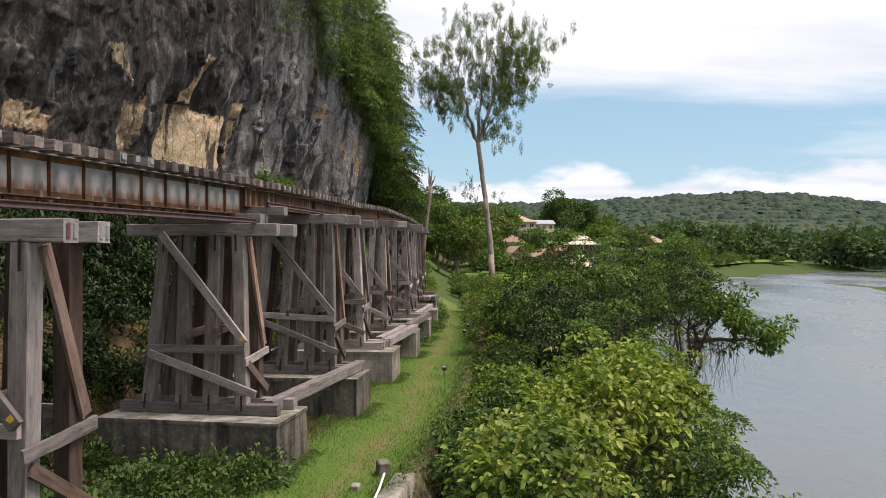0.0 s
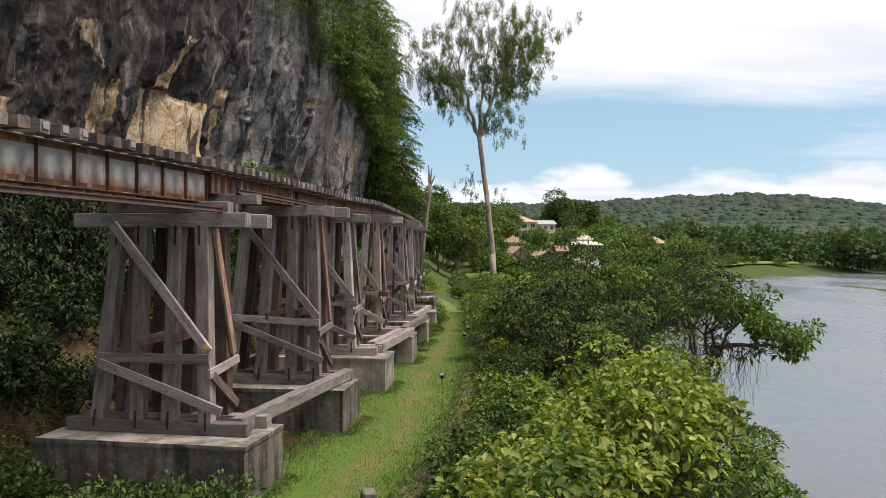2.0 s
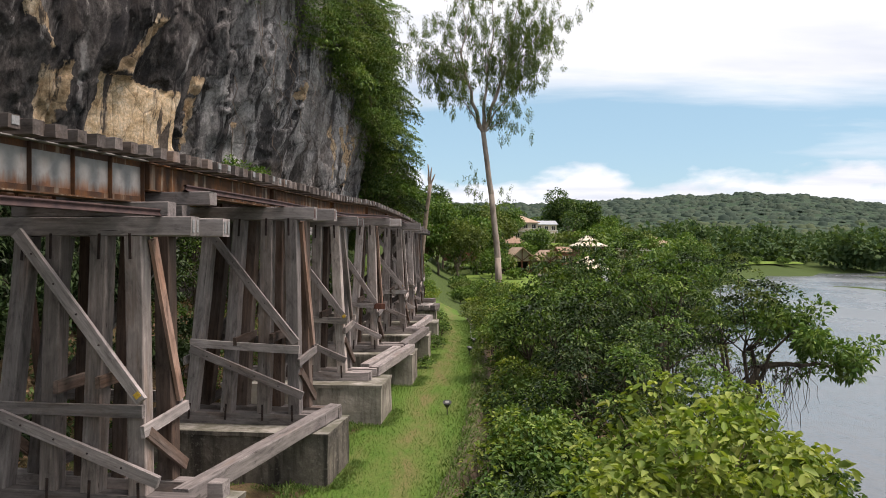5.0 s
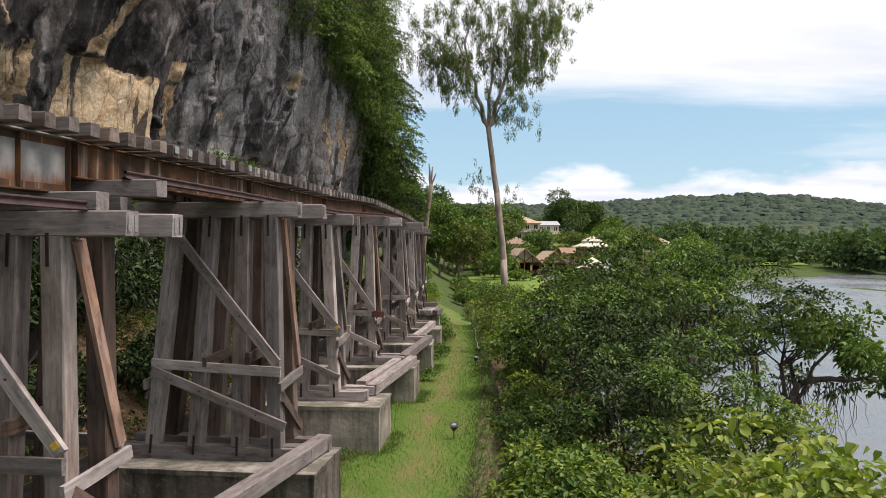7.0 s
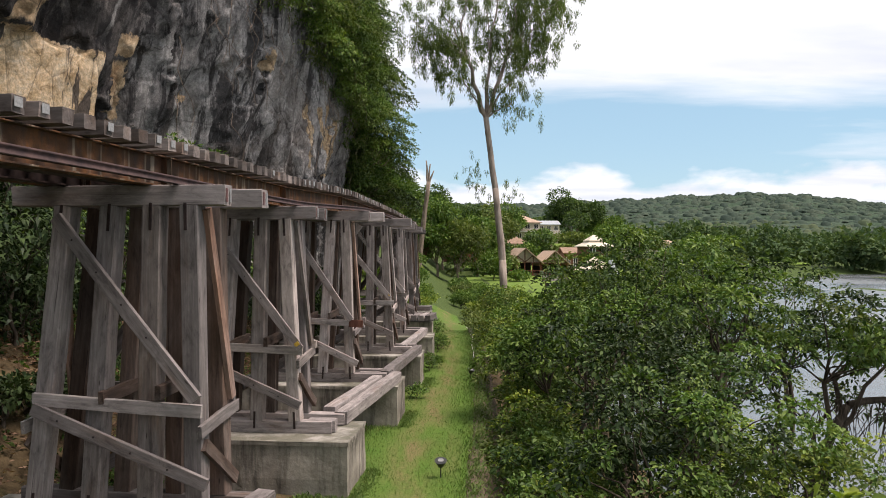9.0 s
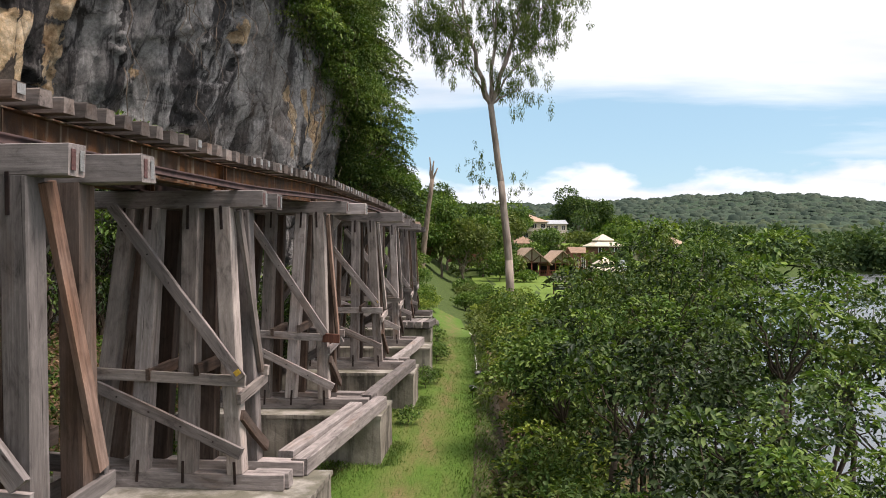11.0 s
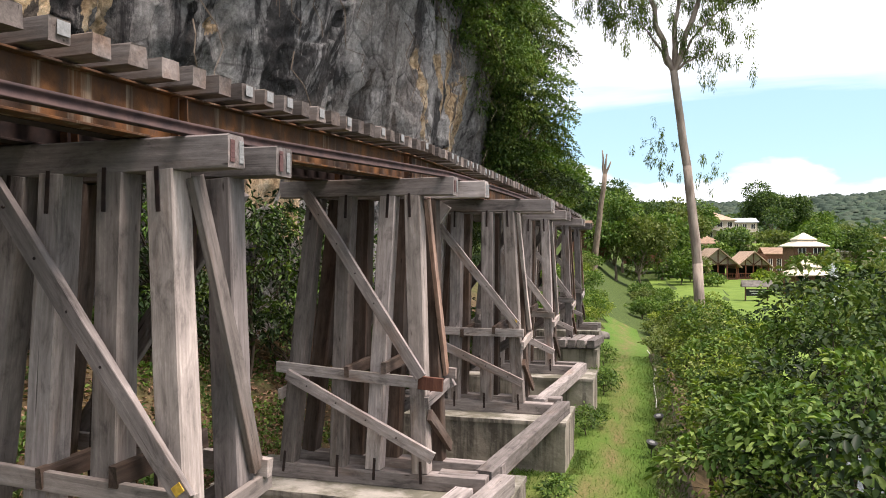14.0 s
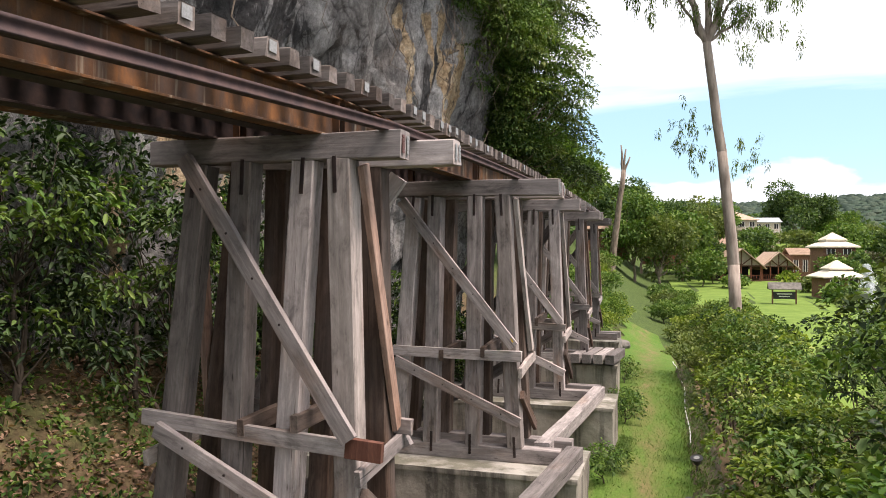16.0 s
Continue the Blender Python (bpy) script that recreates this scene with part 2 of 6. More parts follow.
RUST, STEEL, PAINT, RAIL_STEEL = rust_mat(), dark_steel(), paint_mat(), rail_mat()


# pale scars in the cliff: along y, half width, height z, half height, how far y shifts for each metre up
SCARS = ((38.95, 0.27, 14.4, 1.35, 0.39), (33.6, 0.16, 13.9, 0.8, -0.85), (34.95, 0.3, 11.4, 1.05, -0.3), (35.5, 0.12, 11.9, 0.9, -0.2), (43.25, 0.17, 11.6, 1.4, -0.2), (43.8, 0.1, 11.8, 0.9, -0.2),
         (43.0, 0.24, 13.55, 0.42, 0.1), (50.1, 0.28, 14.7, 0.42, 0.3), (55.8, 0.12, 12.0, 1.6, -0.5), (57.0, 0.1, 12.5, 1.3, -0.5), (58.3, 0.24, 12.2, 2.0, -0.5), (60.5, 0.3, 12.0, 1.8, -0.5), (59.4, 0.12, 11.6, 1.6, -0.5),
         (30.1, 0.6, 11.0, 0.5, 0.0), (48.9, 0.45, 8.2, 0.9, 0.1), (50.3, 0.25, 7.6, 1.4, 0.1), (46.6, 0.12, 12.4, 0.25, 0.2), (54.0, 0.3, 7.0, 1.5, 0.0), (47.0, 0.2, 6.4, 1.2, 0.0))
# where water has left white lime down the face, in the same terms
LIME = ((52.0, 0.2, 12.3, 1.3, -0.5), (51.2, 0.08, 12.0, 1.8, -0.4), (36.0, 0.1, 12.6, 1.6, -0.2), (54.6, 0.1, 11.6, 2.0, -0.5), (56.4, 0.16, 11.0, 1.8, -0.5), (61.4, 0.14, 11.6, 2.0, -0.4), (45.2, 0.07, 13.2, 1.6, -0.2), (41.9, 0.08, 14.6, 1.2, 0.2), (31.6, 0.1, 13.4, 1.4, 0.0))


def rock_mat():
    m = Mat("limestone_cliff", rough=0.9, spec=0.2)
    v = m.coord(kind="World")
    big = m.noise(v, 0.16, 8, 0.6, 0.4)
    fine = m.noise(m.coord((1.0, 1.0, 0.5), "World"), 2.2, 14, 0.78, 0.2)
    grit = m.noise(v, 7.0, 12, 0.8)
    streak = m.noise(m.coord((0.8, 0.8, 0.05), "World"), 1.0, 12, 0.7, 0.5)
    streak2 = m.noise(m.coord((2.4, 2.4, 0.09), "World"), 1.0, 10, 0.7, 0.4)
    crack = m.voronoi(m.coord((0.9, 0.9, 0.42), "World"), 1.0, "DISTANCE_TO_EDGE")
    crack2 = m.voronoi(m.coord((2.6, 2.6, 1.5), "World"), 1.0, "DISTANCE_TO_EDGE")
    block = m.voronoi(m.coord((1.3, 1.3, 0.6), "World"), 1.0, "F1", "Color")
    x, y, z = m.sep(v)[:3]
    col = m.ramp(fine, [(0.34, (0.025, 0.0235, 0.0225)), (0.48, (0.07, 0.064, 0.06)), (0.56, (0.115, 0.105, 0.097)), (0.66, (0.24, 0.222, 0.2))])
    pale = m.ramp(fine, [(0.34, (0.17, 0.165, 0.16)), (0.5, (0.38, 0.37, 0.36)), (0.64, (0.58, 0.565, 0.54))])
    # a paler bay in the middle of the face
    yw = m.math("ADD", y, m.math("MULTIPLY", m.math("SUBTRACT", big, 0.5), 14.0))
    bay = m.ramp(m.math("DIVIDE", yw, 100.0), [(0.42, 0.0), (0.47, 0.9), (0.56, 0.9), (0.62, 0.6)])
    col = m.mix(bay, col, pale)
    col = m.mix(m.ramp(m.sep(block)[0], [(0.0, 0.22), (1.0, 0.0)]), col, (0.035, 0.032, 0.031))
    # black runs of algae, brown stains, thin white runs
    col = m.mix(m.ramp(streak, [(0.50, 0.0), (0.55, 0.86)]), col, (0.026, 0.025, 0.026))
    col = m.mix(m.math("MULTIPLY", m.ramp(streak, [(0.40, 0.75), (0.46, 0.0)]), bay), col, (0.50, 0.485, 0.46))
    col = m.mix(m.ramp(m.math("DIVIDE", yw, 100.0), [(0.27, 0.5), (0.35, 0.0)]), col, m.ramp(fine, [(0.36, (0.05, 0.045, 0.04)), (0.62, (0.2, 0.178, 0.155))]))
    col = m.mix(m.ramp(big, [(0.55, 0.0), (0.66, 0.45)]), col, (0.14, 0.11, 0.085))
    col = m.mix(m.ramp(streak2, [(0.60, 0.0), (0.64, 0.6)]), col, (0.34, 0.32, 0.295))
    ochre = m.ramp(m.noise(v, 1.6, 10, 0.72, 0.3), [(0.34, (0.26, 0.165, 0.085)), (0.5, (0.52, 0.385, 0.235)), (0.66, (0.70, 0.59, 0.43))])
    ochre = m.mix(m.ramp(streak2, [(0.58, 0.0), (0.63, 0.9)]), ochre, (0.05, 0.045, 0.042))
    jy = m.math("MULTIPLY", m.math("SUBTRACT", m.noise(m.coord((1.4, 1.4, 0.8), "World"), 1.0, 10, 0.7), 0.5), 0.55)
    jz = m.math("MULTIPLY", m.math("SUBTRACT", m.noise(m.coord((2.2, 2.2, 1.2), "World"), 1.0, 9, 0.66), 0.5), 1.0)
    wy, wz = m.math("ADD", y, jy), m.math("ADD", z, jz)

    def marks(rows):
        mask = None
        for cy, hw, cz, hh, sl in rows:
            hw *= 1.8
            up = m.math("SUBTRACT", wz, cz)
            dy = m.math("DIVIDE", m.math("ABSOLUTE", m.math("SUBTRACT", m.math("SUBTRACT", wy, cy), m.math("MULTIPLY", up, sl))), hw)
            d = m.math("MAXIMUM", dy, m.math("DIVIDE", m.math("ABSOLUTE", up), hh))
            mask = d if mask is None else m.math("MINIMUM", mask, d)
        return mask

    col = m.mix(m.ramp(marks(LIME), [(0.3, 0.6), (1.0, 0.0)]), col, (0.42, 0.41, 0.39))
    col = m.mix(m.ramp(marks(SCARS), [(0.9, 0.97), (1.0, 0.0)]), col, ochre)
    # the great scar: a broken slab face with clean edges
    k1 = m.math("MULTIPLY", m.math("SUBTRACT", m.noise(m.coord((1.6, 1.6, 0.9), "World"), 1.0, 9, 0.75), 0.5), 0.4)
    k2 = m.math("MULTIPLY", m.math("SUBTRACT", m.noise(m.coord((2.6, 2.6, 1.1), "World"), 1.0, 9, 0.75), 0.5), 0.5)
    sy = m.math("ADD", y, k1)
    d1 = m.math("SUBTRACT", m.math("ABSOLUTE", m.math("SUBTRACT", sy, 39.75)), 2.25)
    d2 = m.math("SUBTRACT", m.math("ABSOLUTE", m.math("SUBTRACT", m.math("ADD", z, k2), 11.2)), 1.75)
    slab = m.ramp(m.noise(m.coord((1.5, 1.5, 1.9), "World"), 1.0, 12, 0.78, 0.5), [(0.34, (0.34, 0.22, 0.11)), (0.44, (0.58, 0.42, 0.24)), (0.53, (0.72, 0.56, 0.36)), (0.64, (0.82, 0.70, 0.52))])
    runs = m.noise(m.coord((2.6, 2.6, 0.06), "World"), 1.0, 6, 0.6)
    side = m.ramp(m.math("DIVIDE", m.math("SUBTRACT", sy, 37.5), 4.5), [(0.0, 0.0), (0.09, 0.0), (0.11, 1.0), (0.18, 1.0), (0.21, 0.0), (0.62, 0.05), (0.68, 0.9), (1.0, 1.0)])
    slab = m.mix(m.math("MULTIPLY", m.ramp(runs, [(0.53, 0.0), (0.565, 0.95)]), side), slab, (0.05, 0.045, 0.045))
    col = m.mix(m.ramp(m.math("MAXIMUM", d1, d2), [(0.0, 0.98), (0.04, 0.0)]), col, slab)
    col = m.mix(1.0, col, m.ramp(grit, [(0.36, 0.5), (0.5, 0.9), (0.64, 1.35)]), "MULTIPLY")
    col = m.mix(m.ramp(crack, [(0.0, 0.5), (0.022, 0.0)]), col, (0.02, 0.014, 0.014))
    m.color(col)
    h = m.math("ADD", m.math("ADD", fine, m.math("MULTIPLY", streak, 1.0)), m.math("MULTIPLY", grit, 0.7))
    h = m.math("ADD", h, m.math("MULTIPLY", m.math("MINIMUM", crack, 0.06), 4.0))
    h = m.math("ADD", h, m.math("MULTIPLY", m.math("MINIMUM", crack2, 0.1), 0.5))
    m.bump(h, 1.0, 0.14)
    return m.m


ROCK = rock_mat()



def leaf_mat(name, a, b, c, trans=0.22, rough=0.5):
    """Leaves: three tones mixed leaf by leaf, with light coming through."""
    m = Mat(name, rough=rough, spec=0.14 if rough < 0.7 else 0.05)
    a, b, c = ((1.12 * q[0], q[1], q[2] * 1.25) for q in (a, b, c))
    tone = m.ramp(m.island(), [(0.0, a), (0.55, b), (1.0, c)])
    v = m.coord(kind="World")
    tone = m.mix(m.ramp(m.noise(v, 0.45, 4), [(0.42, 0.0), (0.6, 0.6)]), tone, a)
    tone = m.mix(m.ramp(m.noise(v, 0.9, 3), [(0.52, 0.0), (0.66, 0.55)]), tone, c)
    m.color(tone)
    tr = m.n.new("ShaderNodeBsdfTranslucent")
    warm = m.mix(1.0, tone, (1.25, 1.35, 0.45), "MULTIPLY")
    m.l.new(warm, tr.inputs[0])
    ms = m.n.new("ShaderNodeMixShader")
    ms.inputs[0].default_value = trans
    m.l.new(m.b.outputs[0], ms.inputs[1])
    m.l.new(tr.outputs[0], ms.inputs[2])
    m.l.new(ms.outputs[0], m.n["Material Output"].inputs["Surface"])
    return m.m


LEAF_BRIGHT = leaf_mat("bright_shrub_leaf", (0.06, 0.11, 0.014), (0.14, 0.23, 0.028), (0.31, 0.39, 0.08), 0.3)
LEAF_GOLD = leaf_mat("yellow_green_leaf", (0.07, 0.115, 0.018), (0.15, 0.22, 0.034), (0.30, 0.36, 0.08), 0.3)
LEAF_MID = leaf_mat("green_leaf", (0.035, 0.085, 0.014), (0.08, 0.16, 0.026), (0.18, 0.27, 0.055))
LEAF_DARK = leaf_mat("dark_leaf", (0.018, 0.044, 0.011), (0.045, 0.095, 0.02), (0.125, 0.195, 0.045))
# leaves with deep shade put into their colour, for hollows and understorey
LEAF_SHADE = leaf_mat("shade_dark_leaf", (0.009, 0.021, 0.007), (0.018, 0.038, 0.01), (0.05, 0.085, 0.022), 0.1)
LEAF_OLIVE = leaf_mat("olive_leaf", (0.05, 0.082, 0.018), (0.095, 0.148, 0.03), (0.185, 0.24, 0.06))
LEAF_TALL = leaf_mat("tall_tree_leaf", (0.05, 0.09, 0.022), (0.09, 0.145, 0.035), (0.16, 0.22, 0.06), 0.45)
LEAF_FAR = leaf_mat("far_leaf", (0.04, 0.08, 0.03), (0.065, 0.115, 0.04), (0.10, 0.15, 0.05), 0.2, 0.7)
LEAF_DRY = leaf_mat("dry_leaf", (0.10, 0.07, 0.04), (0.19, 0.135, 0.075), (0.36, 0.265, 0.145), 0.2, 0.8)
# distance haze is mixed into the ridge's leaf tones
LEAF_HILL = leaf_mat("haze_tinted_hill_leaf", (0.034, 0.056, 0.036), (0.05, 0.078, 0.046), (0.072, 0.10, 0.056), 0.05, 1.0)
LEAF_FOOT = leaf_mat("foothill_leaf", (0.055, 0.083, 0.04), (0.07, 0.10, 0.046), (0.088, 0.118, 0.052), 0.05, 1.0)
GRASS = leaf_mat("grass_blade", (0.055, 0.11, 0.02), (0.09, 0.17, 0.035), (0.16, 0.22, 0.06), 0.3, 0.6)


def bark_mat(name, a, b):
    m = Mat(name, rough=0.9, spec=0.15)
    v = m.coord((6, 6, 1.2), "World")
    n = m.noise(v, 1.0, 7, 0.6)
    m.color(m.ramp(n, [(0.3, a), (0.65, b)]))
    m.bump(n, 0.6, 0.03)
    return m.m


BARK = bark_mat("grey_brown_bark", (0.08, 0.06, 0.045), (0.25, 0.20, 0.155))
BARK_PALE = bark_mat("pale_grey_bark", (0.17, 0.135, 0.11), (0.37, 0.315, 0.26))
BARK_DARK = bark_mat("dark_bark", (0.03, 0.024, 0.018), (0.10, 0.08, 0.06))


def ground_mat():
    m = Mat("bank_ground", rough=0.95, spec=0.1)
    v = m.coord(kind="World")
    n1, n2 = m.noise(v, 0.35, 8, 0.6), m.noise(v, 3.5, 7, 0.65)
    green = m.ramp(n2, [(0.3, (0.025, 0.045, 0.012)), (0.7, (0.075, 0.12, 0.03))])
    soil = m.ramp(n2, [(0.3, (0.04, 0.027, 0.017)), (0.7, (0.14, 0.095, 0.055))])
    far = m.ramp(m.math("DIVIDE", m.sep(v)[1], 200.0), [(0.40, 1.0), (0.50, 0.12)])
    m.color(m.mix(m.math("MULTIPLY", m.ramp(n1, [(0.27, 0.0), (0.44, 0.9)]), far), green, soil))
    m.bump(n2, 0.8, 0.08)
    return m.m


def grass_path_mat():
    m = Mat("mown_grass_path", rough=0.95, spec=0.1)
    v = m.coord(kind="World")
    n1, n2 = m.noise(v, 0.8, 6, 0.6), m.noise(v, 14, 7, 0.7)
    green = m.ramp(n2, [(0.3, (0.036, 0.078, 0.01)), (0.7, (0.10, 0.185, 0.03))])
    dirt = m.ramp(n2, [(0.3, (0.13, 0.085, 0.045)), (0.7, (0.24, 0.17, 0.095))])
    worn = m.ramp(m.noise(m.coord((1.1, 0.22, 1), "World"), 1.0, 6, 0.65), [(0.5, 0.0), (0.66, 0.7)])
    wear = m.n.new("ShaderNodeAttribute")
    wear.attribute_name = "wear"
    worn = m.math("MAXIMUM", m.math("MULTIPLY", worn, 0.5), m.math("MULTIPLY", wear.outputs["Fac"], m.ramp(m.noise(m.coord((1.6, 0.5, 1), "World"), 1.0, 7, 0.65), [(0.36, 0.0), (0.6, 0.72)])))
    m.color(m.mix(worn, m.mix(m.ramp(n1, [(0.4, 0.0), (0.6, 0.35)]), green, (0.11, 0.155, 0.035)), dirt))
    m.bump(n2, 0.7, 0.03)
    return m.m


def lawn_mat():
    m = Mat("mown_lawn", rough=0.95, spec=0.1)
    v = m.coord(kind="World")
    m.color(m.ramp(m.noise(v, 0.5, 8, 0.65), [(0.3, (0.085, 0.14, 0.025)), (0.7, (0.15, 0.215, 0.045))]))
    m.bump(m.noise(v, 12, 5), 0.4, 0.03)
    return m.m


def water_mat():
    m = Mat("river_water", rough=0.12, spec=0.5)
    v = m.coord((1, 0.45, 1), "World")
    n = m.noise(v, 0.7, 7, 0.6, 0.4)
    n2 = m.noise(v, 0.045, 5, 0.6)
    m.color(m.mix(m.ramp(n2, [(0.4, 0.0), (0.6, 1.0)]), (0.085, 0.098, 0.105), (0.12, 0.132, 0.135)))
    m.rough(m.ramp(n2, [(0.38, 0.16), (0.62, 0.30)]))
    m.bump(n, 0.5, 0.14)
    return m.m


def hill_mat():
    m = Mat("wooded_hill", rough=0.95, spec=0.05)
    v = m.coord(kind="World")
    n1, n2 = m.noise(v, 0.012, 7, 0.6), m.voronoi(v, 0.10)
    # greens greyed towards blue, holding the haze in the colour
    col = m.ramp(n2, [(0.0, (0.05, 0.078, 0.044)), (0.8, (0.036, 0.058, 0.038))])
    m.color(m.mix(m.ramp(n1, [(0.4, 0.0), (0.62, 0.6)]), col, (0.062, 0.084, 0.062)))
    m.bump(n2, 1.0, -4.0)
    return m.m


GROUND, PATH, LAWN, WATER, HILL = ground_mat(), grass_path_mat(), lawn_mat(), water_mat(), hill_mat()


def plain_mat(name, col, rough=0.8, vary=0.15, scale=4.0, metal=0.0):
    m = Mat(name, rough=rough, metal=metal, spec=0.3)
    n = m.noise(m.coord(kind="World"), scale, 6, 0.6)
    lo, hi = tuple(c * (1 - vary) for c in col), tuple(min(1, c * (1 + vary)) for c in col)
    m.color(m.ramp(n, [(0.35, lo), (0.65, hi)]))
    m.bump(n, 0.2, 0.02)
    return m.m


ROOF_BROWN = plain_mat("brown_roof_tile", (0.23, 0.155, 0.105), 0.85, 0.25, 1.5)
ROOF_TAN = plain_mat("tan_roof_tile", (0.36, 0.265, 0.19), 0.85, 0.2, 1.5)
ROOF_CREAM = plain_mat("cream_roof", (0.55, 0.49, 0.38), 0.8, 0.12, 1.5)
ROOF_GREY = plain_mat("grey_roof", (0.33, 0.35, 0.37), 0.7, 0.15, 1.5)
WALL_CREAM = plain_mat("cream_render", (0.40, 0.35, 0.27), 0.9, 0.12)
WALL_WOOD = plain_mat("dark_house_timber", (0.13, 0.065, 0.04), 0.8, 0.25)
WALL_RED = plain_mat("reddish_house_timber", (0.22, 0.08, 0.05), 0.8, 0.25)
DARK_GAP = plain_mat("dark_opening", (0.02, 0.018, 0.016), 0.6, 0.2)
WHITE = plain_mat("white_paint", (0.7, 0.69, 0.66), 0.7, 0.1)
TAG_WHITE = plain_mat("pale_tin_plate", (0.27, 0.27, 0.26), 0.45, 0.2, 30, 0.3)
TAG_RED = plain_mat("red_tin_plate", (0.11, 0.055, 0.05), 0.6, 0.2, 30)
YELLOW = plain_mat("yellow_paint_mark", (0.55, 0.36, 0.05), 0.7, 0.2, 20)
BLACK = plain_mat("black_plastic", (0.03, 0.03, 0.03), 0.4, 0.2)
EARTH = plain_mat("bare_brown_earth", (0.105, 0.08, 0.052), 0.95, 0.5, 3.0)
STONE = plain_mat("weathered_stone", (0.13, 0.12, 0.105), 0.9, 0.35, 2.0)


# ---------------------------------------------------------------- helpers of this place
def centre(y):
    """The viaduct's centre line in plan: a curve that straightens as it goes."""
    if y < 17:
        return -7.22 + (y - 17) * 0.205
    return -3.22 - 4.0 * math.exp(-(y - 17) / 20)


def heading(y):
    return math.atan2(centre(y + 0.2) - centre(y - 0.2), 0.4)


def rise(y):
    """The line and the shelf climb gently, about one in 160."""
    return 0.0061 * min(max(y - 21.0, -21.0), 80.0)


def deck(y):
    """How much more the track has climbed than its shelf."""
    return float(np.interp(y, [34.2, 41.3, 48.2], [0.0, 0.2, 0.19]))


def along(y, off=0.0, z=0.0):
    """A point at the station y, off metres to the river side of the centre line."""
    a = heading(y)
    return Vector((centre(y) + off * math.cos(a), y - off * math.sin(a), z + rise(y)))


def station(y, off=0.0, z=0.0):
    return Matrix.Translation(along(y, off, z)) @ Matrix.Rotation(-heading(y), 4, "Z")


def mesh_of(name, bm, mat, smooth=False):
    me = bpy.data.meshes.new(name)
    bm.to_mesh(me)
    bm.free()
    if mat:
        me.materials.append(mat)
    if smooth:
        me.polygons.foreach_set("use_smooth", [True] * len(me.polygons))
    return me


def part(name, bm, mat, parent, label="", m=None, smooth=False):
    """One mesh object under a thing or a part; bm is a bmesh or a mesh."""
    ob = new(name, bm if isinstance(bm, bpy.types.Mesh) else mesh_of(name, bm, mat, smooth))
    ob.parent = parent
    if m is not None:
        ob.matrix_local = m
    return tagged(ob, label) if label else ob


def thing(name, m, label, category, group="", kind="", data=None):
    ob = new(name, data)
    ob.matrix_world = m
    return tagged(ob, label, category, group, kind)


def raw(name, verts, faces, mat, smooth=False, mats=None, index=None):
    me = bpy.data.meshes.new(name)
    verts, faces = np.asarray(verts, dtype=np.float32), np.asarray(faces, dtype=np.int32)
    k = faces.shape[1]
    me.vertices.add(len(verts))
    me.vertices.foreach_set("co", verts.ravel())
    me.loops.add(faces.size)
    me.loops.foreach_set("vertex_index", faces.ravel())
    me.polygons.add(len(faces))
    me.polygons.foreach_set("loop_start", np.arange(0, faces.size, k, dtype=np.int32))
    if smooth:
        me.polygons.foreach_set("use_smooth", np.ones(len(faces), dtype=bool))
    for mt in (mats or [mat]):
        me.materials.append(mt)
    if index is not None:
        me.polygons.foreach_set("material_index", np.asarray(index, dtype=np.int32))
    me.update(calc_edges=True)
    me.validate()
    return me


def box(bm, c, s, bevel=0.0, rot=None):
    """A box with softened edges added to bm."""
    r = bmesh.ops.create_cube(bm, size=1.0)
    vs = r["verts"]
    m = Matrix.Translation(c) @ (rot or Matrix.Identity(4)) @ Matrix.Diagonal((*s, 1))
    bmesh.ops.transform(bm, matrix=m, verts=vs)
    if bevel:
        es = list({e for v in vs for e in v.link_edges})
        bmesh.ops.bevel(bm, geom=es, offset=bevel, segments=1, affect="EDGES")
    return bm


def boxmesh(s, bevel=0.01, c=(0, 0, 0)):
    return box(bmesh.new(), c, s, bevel)


RT = random.Random(11)


def timber_mesh(name, length, w, d, mat, wear=1.0):
    """A sawn baulk along its own z: chamfered, a little bowed, with chipped ends."""
    bm = bmesh.new()
    n = max(2, min(5, int(length / 1.2) + 1))
    ch = min(w, d) * 0.05
    rings = []
    bx, by = RT.uniform(-1, 1) * 0.012 * wear, RT.uniform(-1, 1) * 0.012 * wear
    for i in range(n + 1):
        f = i / n
        sx, sy = bx * math.sin(math.pi * f), by * math.sin(math.pi * f)
        ww, dd = w / 2 + RT.uniform(-1, 1) * 0.006 * wear, d / 2 + RT.uniform(-1, 1) * 0.006 * wear
        ring = []
        for x, y in ((ww - ch, -dd), (ww, -dd + ch), (ww, dd - ch), (ww - ch, dd), (-ww + ch, dd), (-ww, dd - ch), (-ww, -dd + ch), (-ww + ch, -dd)):
            jz = RT.uniform(-1, 1) * 0.012 * wear if i in (0, n) else 0
            ring.append(bm.verts.new((x + sx + RT.uniform(-1, 1) * 0.004 * wear, y + sy + RT.uniform(-1, 1) * 0.004 * wear, f * length + jz)))
        rings.append(ring)
    for a, b in zip(rings, rings[1:]):
        for i in range(8):
            bm.faces.new((a[i], a[(i + 1) % 8], b[(i + 1) % 8], b[i]))
    bm.faces.new(list(reversed(rings[0])))
    bm.faces.new(rings[-1])
    return mesh_of(name, bm, mat)


def aim(p0, p1, side):
    """The frame of a stick from p0 to p1: z along it, x towards side."""
    z = (Vector(p1) - Vector(p0)).normalized()
    y = z.cross(Vector(side)).normalized()
    x = y.cross(z)
    m = Matrix((x, y, z)).transposed().to_4x4()
    m.translation = p0
    return m


PLAIN = {"wood": WOOD_Z}      # the timber that a tower is mostly made of


